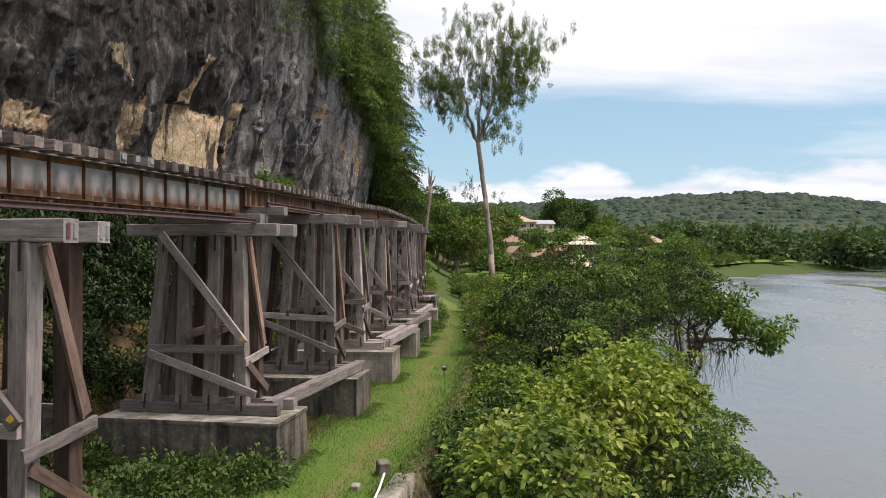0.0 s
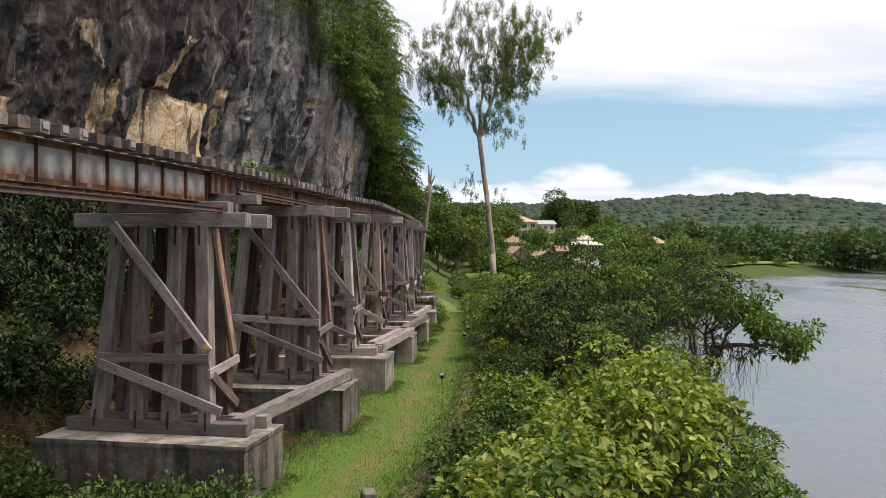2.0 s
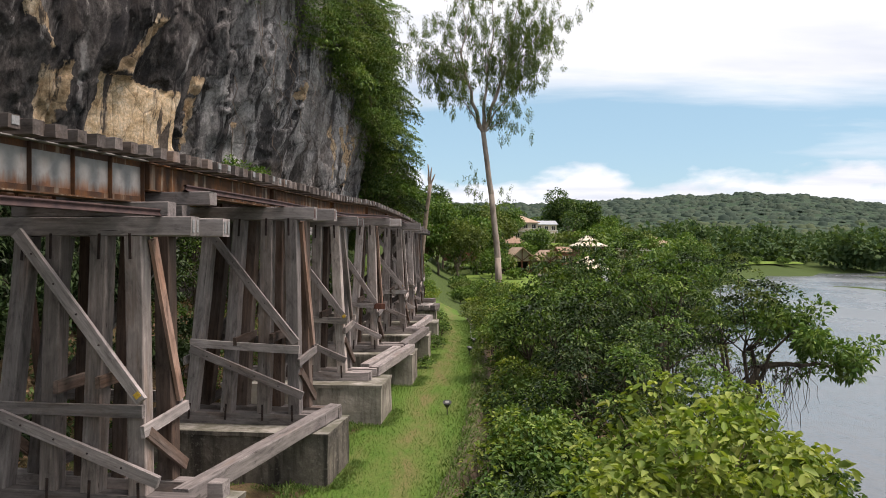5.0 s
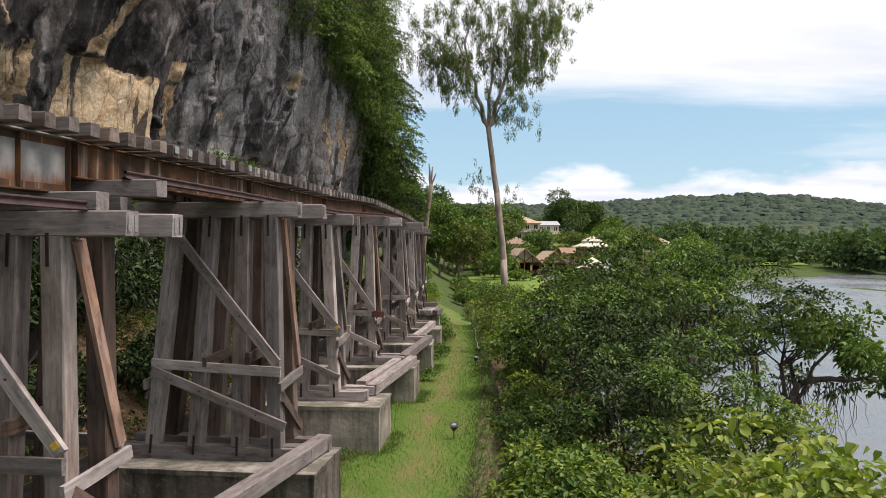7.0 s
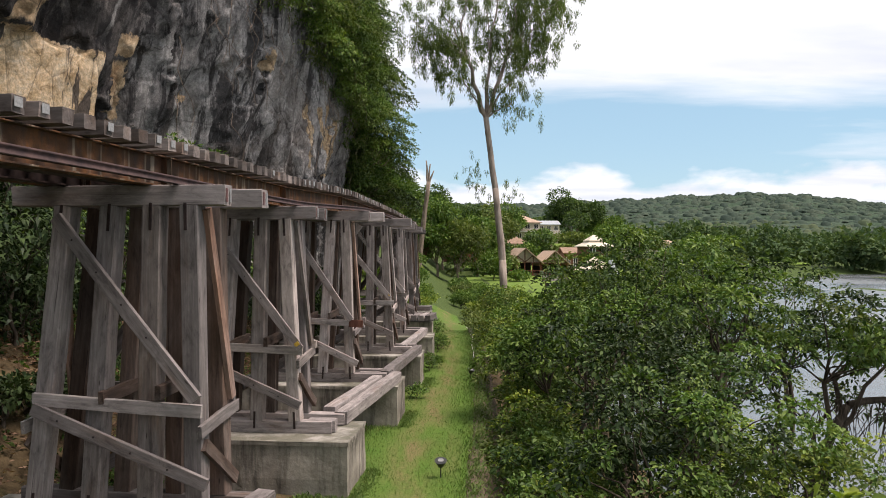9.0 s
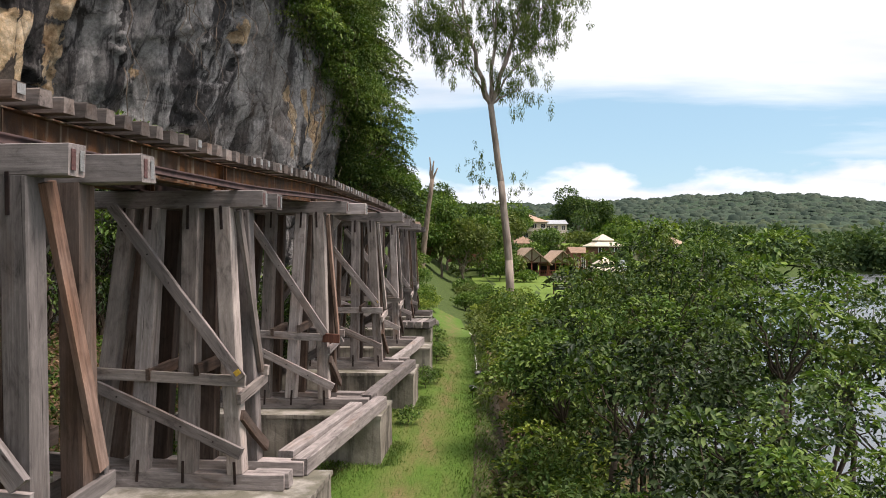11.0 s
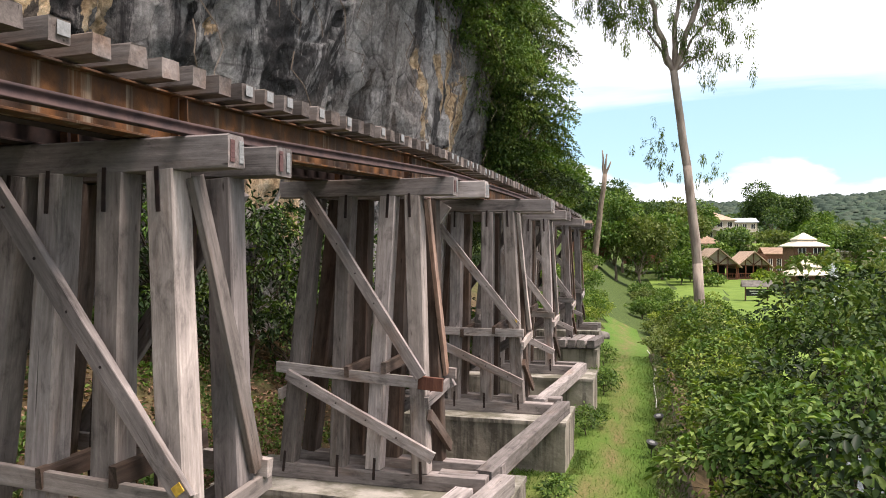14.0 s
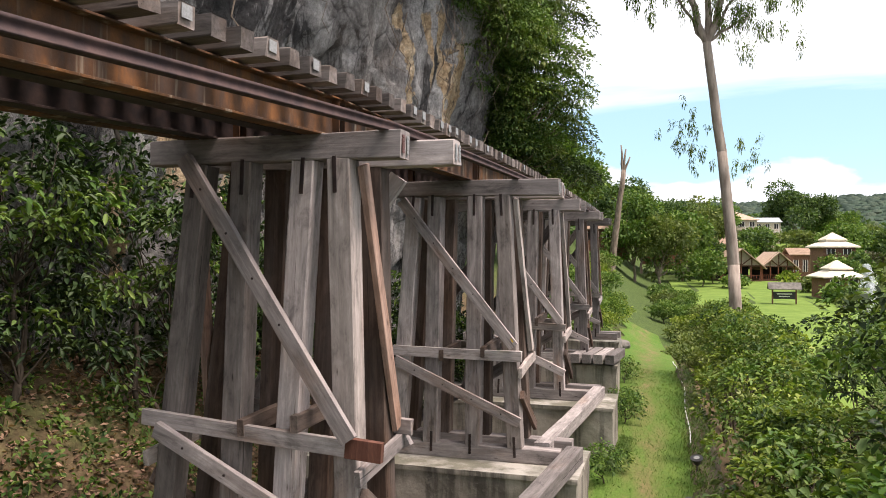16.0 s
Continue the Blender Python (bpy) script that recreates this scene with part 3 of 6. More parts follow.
def timber(name, parent, p0, p1, w, d, side=(1, 0, 0), mat=None, label="", wear=1.0):
    p0, p1 = Vector(p0), Vector(p1)
    me = timber_mesh(name, (p1 - p0).length, w, d, mat or PLAIN["wood"], wear)
    return part(name, me, None, parent, label, aim(p0, p1, side))


# ---------------------------------------------------------------- ground, river, hills
WATER_Z = -6.2
EDGE_Y, EDGE_X = [-30, 0, 18, 24, 30.5, 35, 41, 54, 65, 85, 107, 130], [-10.5, -4.2, -1.25, -0.2, 0.72, 1.0, 1.45, 1.87, 2.2, 2.15, 1.75, 1.4]
SHORE_Y, SHORE_X = [-200, 0, 60, 78, 95, 117, 152, 200, 330, 400, 425, 470, 520, 560, 6000], [16, 14, 14.5, 16, 22, 29, 40, 62, 112, 165, 205, 260, 420, 900, 9000]


def edge(y):
    return float(np.interp(y, EDGE_Y, EDGE_X))


def height(x, y):
    """Height of the land: the shelf under the viaduct, the bank down to the river, the lawns beyond."""
    e, s = np.interp(y, EDGE_Y, EDGE_X), np.interp(y, SHORE_Y, SHORE_X)
    cl = np.interp(y, [-40, 9, 17, 25, 35, 50, 70, 100], [-21, -9.3, -7.2, -5.9, -4.85, -4, -3.5, -3.3])
    # shelf, rising to the foot of the cliff
    up = np.clip((cl - 2.4 - x) / 5.2, 0, 1)
    z = 3.4 * up * up * (3 - 2 * up) + 0.12 * np.sin(x * 1.7 + y * 0.9) * up
    z = z + 0.0061 * np.clip(y - 21, -21, 80)
    # bank
    f = np.clip((x - e - 0.35) / np.maximum(s - e - 0.35, 1), 0, 1.4)
    near = np.where(x > e + 0.3, -1.5 - 6.3 * f, z)
    # lawns and flats farther on
    t = np.clip((y - 62) / 40, 0, 1)
    t = t * t * (3 - 2 * t)
    flat = -2.2 + 0.3 * np.sin(x * 0.05) * np.cos(y * 0.03) + 1.9 * np.clip((y - 100) / 100, 0, 1) + 9 * np.clip((y - 205) / 90, 0, 1) * np.clip((75 - x) / 30, 0, 1)
    edge_drop = np.clip((x - s + 14) / 14, 0, 1)
    flat = flat - 6.0 * edge_drop * edge_drop
    flat = flat + 0.45 * np.clip((e + 1 - x) / 6, 0, 1)
    left = np.clip((e - x) / 14, 0, 1)
    flat = flat + 2.0 * np.clip((e + 1 - x) / 6, 0, 1) + 9 * left * left * np.clip((y - 70) / 60, 0, 1)
    z = near * (1 - t) + flat * t
    return np.maximum(z, -9.0)


def graded(lo, a, b, hi, step, grow=1.16):
    mid = list(np.arange(a, b, step))
    right, d, v = [], step, b
    while v < hi:
        right.append(v)
        d *= grow
        v += d
    right.append(hi)
    leftp, d, v = [], step, a
    while v > lo:
        d *= grow
        v -= d
        leftp.append(max(v, lo))
    return np.array(leftp[::-1] + mid + right)


def sheet(xs, ys, zf):
    X, Y = np.meshgrid(xs, ys)
    Z = zf(X, Y)
    verts = np.stack([X.ravel(), Y.ravel(), Z.ravel()], 1)
    nx = len(xs)
    i = np.arange(len(ys) - 1)[:, None] * nx + np.arange(nx - 1)[None, :]
    i = i.ravel()
    return verts, np.stack([i, i + 1, i + nx + 1, i + nx], 1)


def rough_land(X, Y):
    Z = height(X, Y)
    n = 0.10 * np.sin(X * 0.9 + 1.3 * np.sin(Y * 0.7)) + 0.07 * np.sin(Y * 1.9 + X * 0.6) + 0.05 * np.sin(X * 3.1 - Y * 2.3)
    on_path = (X < np.interp(Y, EDGE_Y, EDGE_X) + 0.5) & (X > np.interp(Y, EDGE_Y, EDGE_X) - 4.5)
    return Z + np.where(on_path, n * 0.2 - 0.02, n)


v, f = sheet(graded(-4000, -26, 24, 4000, 0.6), graded(-300, -16, 90, 4500, 0.7), rough_land)
ground = thing("ground", Matrix(), "earth and rough growth on the river bank", "ground", kind="structure", data=raw("ground", v, f, GROUND, True))
v, f = sheet(graded(-600, 4, 60, 4000, 4, 1.3), graded(-400, -20, 120, 4500, 4, 1.3), lambda X, Y: X * 0 + WATER_Z)
thing("water", Matrix(), "calm grey-blue river with faint ripples", "river", kind="structure", data=raw("water", v, f, WATER, True))


def strip(name, y0, y1, left, right, step, zf, mat, label, cat, cols=8):
    ys = np.arange(y0, y1, step)
    vs, fs = [], []
    for j, y in enumerate(ys):
        a, b = left(y), right(y)
        for i in range(cols + 1):
            x = a + (b - a) * i / cols
            vs.append((x, y, zf(x, y)))
    for j in range(len(ys) - 1):
        for i in range(cols):
            k = j * (cols + 1) + i
            fs.append((k, k + 1, k + cols + 2, k + cols + 1))
    return thing(name, Matrix(), label, cat, kind="structure", data=raw(name, vs, fs, mat, True))


def path_left(y):
    return min(centre(y) + 2.2 + 0.25 * math.sin(y * 0.8), edge(y) - 1.2)


path = strip("path", -12, 104, path_left, lambda y: edge(y) - 0.05, 0.5,
      lambda x, y: 0.05 + float(height(np.array(x), np.array(y))) + 0.025 * math.sin(x * 2.1 + y) * math.sin(y * 0.7), PATH, "mown grass path with a worn earth line", "path", 10)


# the line trodden along the path
wear_at = path.data.attributes.new("wear", "FLOAT", "POINT")
wear_at.data.foreach_set("value", [math.exp(-((((q % 11) / 10) - 0.56 - 0.06 * math.sin(q // 11 * 0.11)) / 0.15) ** 2) for q in range(len(path.data.vertices))])


def hill_profile(az):
    """Height of the ridge by compass direction (degrees right of straight ahead)."""
    return np.interp(az, [-40, -20, -5, 4, 6.5, 9, 13, 17.4, 19, 22, 25, 27, 30, 33, 40, 60, 90],
                     [120, 115, 108, 106, 107, 112, 113, 123, 120, 123.5, 117, 109, 92, 90, 105, 100, 70])


def hill(name, r0, r1, scale, seed, label):
    az, rr = np.linspace(-45, 75, 420), np.linspace(r0, r1, 36)
    A, R = np.meshgrid(az, rr)
    f = (R - r0) / (r1 - r0)
    rise = np.clip(f / 0.7, 0, 1)
    rise = rise * rise * (3 - 2 * rise)
    rng = np.random.default_rng(seed)
    lump = np.zeros_like(A)
    for k in range(10):
        a, b, p = rng.uniform(0.4, 3.2), rng.uniform(0.002, 0.012), rng.uniform(0, 6)
        lump += np.sin(A * a + R * b + p) / (1.5 + a * 1.3)
    Z = -3 + hill_profile(A) * scale * rise * (1 + 0.022 * lump) + rng.normal(0, 0.4, A.shape) * np.clip(f * 5, 0, 1)
    ar = np.radians(A)
    verts = np.stack([(R * np.sin(ar)).ravel(), (R * np.cos(ar)).ravel(), Z.ravel()], 1)
    nx = len(az)
    i = (np.arange(len(rr) - 1)[:, None] * nx + np.arange(nx - 1)[None, :]).ravel()
    return thing(name, Matrix(), label, "hill", kind="structure", data=raw(name, verts, np.stack([i, i + 1, i + nx + 1, i + nx], 1), HILL, True))


HILL_OB = hill("hill", 900, 2100, 1.0, 3, "long wooded ridge hazy in the distance")


# ---------------------------------------------------------------- cliff
CL_Y = [-30, 0, 15, 26, 33.7, 39, 44, 48.7, 56, 61, 66, 71, 78, 90]
CL_X = [-40, -29, -23, -18.6, -15.9, -13.6, -11.4, -10.0, -8.2, -6.9, -6.4, -8.5, -14, -28]


def hash3(i, j, k):
    h = np.sin(i * 127.1 + j * 311.7 + k * 74.7) * 43758.5453
    return h - np.floor(h)


def smooth_noise(x, y, z):
    """Value noise in -1..1 on arrays."""
    i, j, k = np.floor(x), np.floor(y), np.floor(z)
    u, v, w = x - i, y - j, z - k
    u, v, w = (q * q * (3 - 2 * q) for q in (u, v, w))
    out = 0
    for a in (0, 1):
        for b in (0, 1):
            for c in (0, 1):
                out = out + hash3(i + a, j + b, k + c) * (u if a else 1 - u) * (v if b else 1 - v) * (w if c else 1 - w)
    return 2 * out - 1


def octaves(x, y, z, n, gain=0.5):
    out, amp = 0, 1.0
    for q in range(n):
        f = 2.03 ** q
        out = out + amp * smooth_noise(x * f + 17 * q, y * f + 5 * q, z * f + 11 * q)
        amp *= gain
    return out


def blocks(x, y, z):
    """A value of its own for each of the irregular cells that space falls into: broken rock."""
    i, j, k = np.floor(x), np.floor(y), np.floor(z)
    best, val = np.full(x.shape, 1e9), np.zeros(x.shape)
    for a in (-1, 0, 1):
        for b in (-1, 0, 1):
            for c in (-1, 0, 1):
                ci, cj, ck = i + a, j + b, k + c
                h = hash3(ci, cj, ck)
                d = (ci + h - x) ** 2 + (cj + hash3(cj, ck, ci) - y) ** 2 + (ck + hash3(ck, ci, cj) - z) ** 2
                near = d < best
                best, val = np.where(near, d, best), np.where(near, hash3(ci + 7, cj + 3, ck + 9), val)
    return val


def cliff_mesh():
    seg = np.cumsum([0] + [math.hypot(CL_X[i + 1] - CL_X[i], CL_Y[i + 1] - CL_Y[i]) for i in range(len(CL_Y) - 1)])
    fine0, fine1 = np.interp([27, 67], CL_Y, seg)
    s = np.concatenate([np.arange(0, fine0, 0.6), np.arange(fine0, fine1, 0.085), np.arange(fine1, seg[-1], 0.6)])
    u = np.arange(0, seg[-1], 0.1)
    k = np.ones(45) / 45
    bx, by = (np.interp(s, u, np.convolve(np.pad(np.interp(u, seg, q), 22, "edge"), k, "valid")) for q in (CL_X, CL_Y))
    tx, ty = np.gradient(bx, s), np.gradient(by, s)
    ln = np.hypot(tx, ty)
    zs = np.concatenate([np.arange(-1, 19, 0.1), np.arange(19, 30, 0.35), np.linspace(30.6, 62, 30)])
    lean_z, lean = [-1, 2, 7, 11, 15, 19, 23, 28, 40, 62], [0.6, -0.6, -0.9, 0.0, 1.2, 1.9, 1.4, -1.5, -11, -34]
    Z, X = np.meshgrid(zs, bx, indexing="ij")
    Y = np.broadcast_to(by, Z.shape)
    base = np.interp(Z, lean_z, lean)
    d = octaves(X * 0.14, Y * 0.14, Z * 0.09, 4) * 0.8
    d = d + octaves(X * 0.6, Y * 0.6, Z * 0.1 + 3, 4) * 0.5
    warp = 0.35 * octaves(X, Y, Z, 3)
    d = d + 0.55 * (blocks(X * 0.5 + warp, Y * 0.5, Z * 0.24 + warp) - 0.5)
    d = d + 0.22 * (blocks(X * 1.4 + warp, Y * 1.4 + 9, Z * 0.8 + warp) - 0.5)
    d = d + octaves(X * 1.6, Y * 1.6, Z * 1.1, 3) * 0.11
    # the slab that fell away leaves a flat, set-back face
    fx = np.clip((2.27 - np.abs(Y + 0.2 * octaves(X, Y * 0.8, Z, 2) - 39.75)) / 0.12, 0, 1) * np.clip((1.8 - np.abs(Z + 0.25 * octaves(X * 2, Y * 2, Z, 2) - 11.2)) / 0.12, 0, 1)
    flat = 0.05 + 0.16 * (Z - 11) + 0.07 * octaves(X, Y, Z, 3)
    off = (base + d) * (1 - fx) + flat * fx
    verts = np.stack([X + ty / ln * off, Y - tx / ln * off, Z], 2)
    n = len(s)
    i = (np.arange(len(zs) - 1)[:, None] * n + np.arange(n - 1)[None, :]).ravel()
    return verts, np.stack([i, i + 1, i + n + 1, i + n], 1)


CV, CF = cliff_mesh()
cliff = thing("cliff", Matrix(), "dark limestone cliff streaked grey with pale ochre scars", "cliff", kind="structure", data=raw("cliff", CV.reshape(-1, 3), CF, ROCK, True))


# ---------------------------------------------------------------- leaves
def leaf_mesh(name, P, N, size, mat, rng, aspect=0.45, droop=0.0, broad=False, face=None):
    """Many folded leaves: P places, N the way each blade points, size metres long."""
    n = len(P)
    size = (np.zeros(n) + size)[:, None] * rng.uniform(0.6, 1.25, n)[:, None]
    N = N / np.maximum(np.linalg.norm(N, axis=1, keepdims=True), 1e-6)
    up = rng.normal(0, 0.5, (n, 3))
    up[:, 2] += 0.9
    if face is not None:
        up = up + face * 0.7
    side = np.cross(N, up)
    side /= np.maximum(np.linalg.norm(side, axis=1, keepdims=True), 1e-6)
    nor = np.cross(side, N)
    N = N.copy()
    a = P
    m = P + N * size * 0.5
    tip = P + N * size
    tip[:, 2] -= droop * size[:, 0]
    w = side * size * aspect * 0.5
    lift = nor * size * 0.10
    if broad:
        m1, m2 = P + N * size * 0.35, P + N * size * 0.72
        m2[:, 2] -= droop * size[:, 0] * 0.45
        verts = np.stack([a, m1 + w * 0.75 + lift, m2 + w + lift, tip, m2 - w + lift, m1 - w * 0.75 + lift], 1).reshape(-1, 3)
        k = np.arange(n)[:, None] * 6
        return raw(name, verts, np.concatenate([k + np.array([[0, 1, 2, 3]]), k + np.array([[0, 3, 4, 5]])]), mat)
    verts = np.stack([a, m + w + lift, tip, m - w + lift], 1).reshape(-1, 3)
    faces = np.arange(n * 4).reshape(n, 4)
    return raw(name, verts, faces, mat)


def blob_points(rng, blobs, per, shell=0.55):
    """Places and outward ways in a heap of ellipsoid blobs (x, y, z, rx, ry, rz); per: leaves per unit of weight."""
    Ps, Ns = [], []
    for x, y, z, rx, ry, rz in blobs:
        n = int(per * (rx * ry + ry * rz + rx * rz) / 3)
        d = rng.normal(0, 1, (n, 3))
        d /= np.linalg.norm(d, axis=1, keepdims=True)
        r = shell + (1 - shell) * rng.random(n) ** 0.6
        r *= 1 + 0.18 * np.sin(d[:, 0] * 5 + x) * np.sin(d[:, 1] * 6 + y) + rng.normal(0, 0.05, n)
        Ps.append(np.stack([x + d[:, 0] * r * rx, y + d[:, 1] * r * ry, z + d[:, 2] * r * rz], 1))
        Ns.append(d + rng.normal(0, 0.55, (n, 3)))
    return np.concatenate(Ps), np.concatenate(Ns)


def heap(rng, cx, cy, cz, r, h, k, spread=0.75, small=(0.28, 0.5), flat=0.85):
    """A crown's uneven outline: k blobs heaped within an ellipsoid."""
    out = []
    for _ in range(k):
        d = rng.normal(0, 1, 3)
        d /= np.linalg.norm(d)
        d[2] = abs(d[2]) * 0.9 - 0.25 if rng.random() < 0.8 else d[2]
        f = spread * rng.uniform(0.45, 1.0)
        s = rng.uniform(*small)
        out.append((cx + d[0] * r * f, cy + d[1] * r * f, cz + d[2] * h * f, r * s, r * s, h * s * flat))
    return out


def pad_points(rng, pads, per):
    """Layered foliage: each pad (x, y, z, radius, thickness, way it leans out) is a flat tuft, leaves on its upper side."""
    Ps, Ns, Fs = [], [], []
    for x, y, z, r, th, lean in pads:
        n = max(8, int(per * r * r))
        a, q = rng.uniform(0, 2 * math.pi, n), np.sqrt(rng.random(n)) * rng.uniform(0.75, 1.15, n)
        px, py = np.cos(a) * q, np.sin(a) * q
        up = np.sqrt(np.clip(1 - q * q, 0, 1)) * np.where(rng.random(n) < 0.85, 1, -0.6)
        lx, ly = lean
        Ps.append(np.stack([x + px * r, y + py * r, z + up * th - (px * lx + py * ly) * r * 0.45 + rng.normal(0, 0.05, n)], 1))
        out = np.stack([px, py, up * 0.6 - 0.15], 1)
        Ns.append(out + rng.normal(0, 0.4, (n, 3)))
        Fs.append(np.stack([px * 0.5 + lx * 0.5, py * 0.5 + ly * 0.5, np.abs(up) + 0.3], 1))
    return np.concatenate(Ps), np.concatenate(Ns), np.concatenate(Fs)


def pad_heap(rng, c, r, count, size=(0.35, 0.8), low=-0.6):
    """Pads set over and inside an ellipsoid crown, leaning outwards, with gaps between them."""
    pads = []
    while len(pads) < count:
        d = rng.normal(0, 1, 3)
        d /= np.linalg.norm(d)
        if d[2] < low:
            continue
        f = rng.uniform(0.55, 1.08)
        s_ = rng.uniform(*size)
        pads.append((c[0] + d[0] * r[0] * f, c[1] + d[1] * r[1] * f, c[2] + d[2] * r[2] * f, s_, s_ * rng.uniform(0.3, 0.55), (d[0] * 0.9, d[1] * 0.9)))
    return pads


def pad_tree(name, x, y, z0, crowns, label, seed, mats, leaf=0.17, per=420, count=60, size=(0.3, 0.75), bark=None, trunk_r=0.12, group="", category="tree", aspect=0.5, droop=0.25, broad=True, twig=False):
    """A tree whose crown is made of layered tufts; crowns: (x, y, z, rx, ry, rz, share) about its foot, mats: a leaf material for each part of the crown."""
    rng = np.random.default_rng(seed)
    t = thing(name, Matrix.Translation((x, y, z0)), label, category, group)
    bm = bmesh.new()
    pads = []
    for cx, cy, cz, rx, ry, rz, share in crowns:
        own = pad_heap(rng, (cx, cy, cz), (rx, ry, rz), max(4, int(count * share)), size)
        fork = Vector((cx * 0.5, cy * 0.5, max(0.2, cz - rz * 0.9)))
        limb(bm, (0, 0, -0.4), fork, trunk_r, trunk_r * 0.6, rng, 5, 7, 0.1)
        for q in own[::3 if not twig else 2]:
            limb(bm, fork, Vector(q[:3]) - Vector((0, 0, 0.05)), trunk_r * 0.35, trunk_r * 0.07, rng, 4, 4, 0.14)
        pads += own
    part("trunk", bm, bark or BARK_DARK, t, smooth=True)
    for k, mt in enumerate(mats):
        P, N, U = pad_points(rng, pads[k::len(mats)], per)
        part("crown", leaf_mesh("crown", P, N, leaf, mt, rng, aspect, droop, broad, U), None, t)
    return t


def limb(bm, p0, p1, r0, r1, rng, n=5, sides=7, wander=0.08):
    """A tapered, slightly crooked limb."""
    p0, p1 = Vector(p0), Vector(p1)
    ax = (p1 - p0)
    L = ax.length
    z = ax.normalized()
    x = z.orthogonal().normalized()
    y = z.cross(x)
    prev = None
    for i in range(n + 1):
        f = i / n
        c = p0 + ax * f
        if 0 < i < n:
            c = c + (x * rng.uniform(-1, 1) + y * rng.uniform(-1, 1)) * L * wander * 0.5
        r = r0 + (r1 - r0) * f
        ring = [bm.verts.new(c + (x * math.cos(a) + y * math.sin(a)) * r) for a in (2 * math.pi * j / sides for j in range(sides))]
        if prev:
            for j in range(sides):
                bm.faces.new((prev[j], prev[(j + 1) % sides], ring[(j + 1) % sides], ring[j]))
        prev = ring
    bm.faces.new(prev)


def tree(name, x, y, z0, height_, r, mat, label, seed, leaf=0.25, per=900, k=18, bark=None, crown_low=0.35, group="", category="tree", shell=0.55, aspect=0.45, trunk_r=None, droop=0.1, spread=0.8, small=(0.28, 0.5), broad=False, second=None, flat=0.85):
    """A tree or shrub: forked trunk and limbs, and a crown of many leaves with gaps."""
    rng = np.random.default_rng(seed)
    t = thing(name, Matrix.Translation((x, y, z0)), label, category, group)
    bm = bmesh.new()
    tr = trunk_r or max(0.05, height_ * 0.018)
    cz = height_ * (crown_low + (1 - crown_low) * 0.45)
    ch = height_ * (1 - crown_low) * 0.58
    fork = Vector((rng.uniform(-.1, .1) * r, rng.uniform(-.1, .1) * r, height_ * max(0.12, crown_low * 0.8)))
    limb(bm, (0, 0, -0.4), fork, tr, tr * 0.75, rng, 4, 8)
    blobs = heap(rng, 0, 0, cz, r, ch, k, spread, small, flat)
    for b in blobs[: max(5, k // 3)]:
        limb(bm, fork, Vector(b[:3]), tr * 0.45, tr * 0.1, rng, 5, 5, 0.15)
    part("trunk", bm, bark or BARK_DARK, t, smooth=True)
    if second:
        P, N = blob_points(rng, blobs[::3], per, shell)
        part("crown", leaf_mesh("crown", P, N, leaf * 1.1, second, rng, aspect, droop, broad), None, t)
        blobs = [b for q, b in enumerate(blobs) if q % 3]
    P, N = blob_points(rng, blobs, per, shell)
    part("crown", leaf_mesh("crown", P, N, leaf, mat, rng, aspect, droop, broad), None, t)
    return t


# ---------------------------------------------------------------- viaduct
BLOCK_TOP = 1.35
BENTS = [2.5, 11.9, 21.3, 27.75, 34.2, 41.3, 48.2, 54.9, 62.6, 70.0]   # stations of the towers' middles
OLD = 2                                                                # the last tower under the old plate girder
SHIFT = [0.6, 0.7, -0.12, 0.24, 0.03, 0.33, 0.55, 0.55, 0.5, 0.4]         # how far each tower stands off the centre line
REACH = [2.8, 2.9, 2.5, 2.8, 2.9, 3.1, 3.28, 3.45, 3.1, 2.8]          # river-side ends of the footings
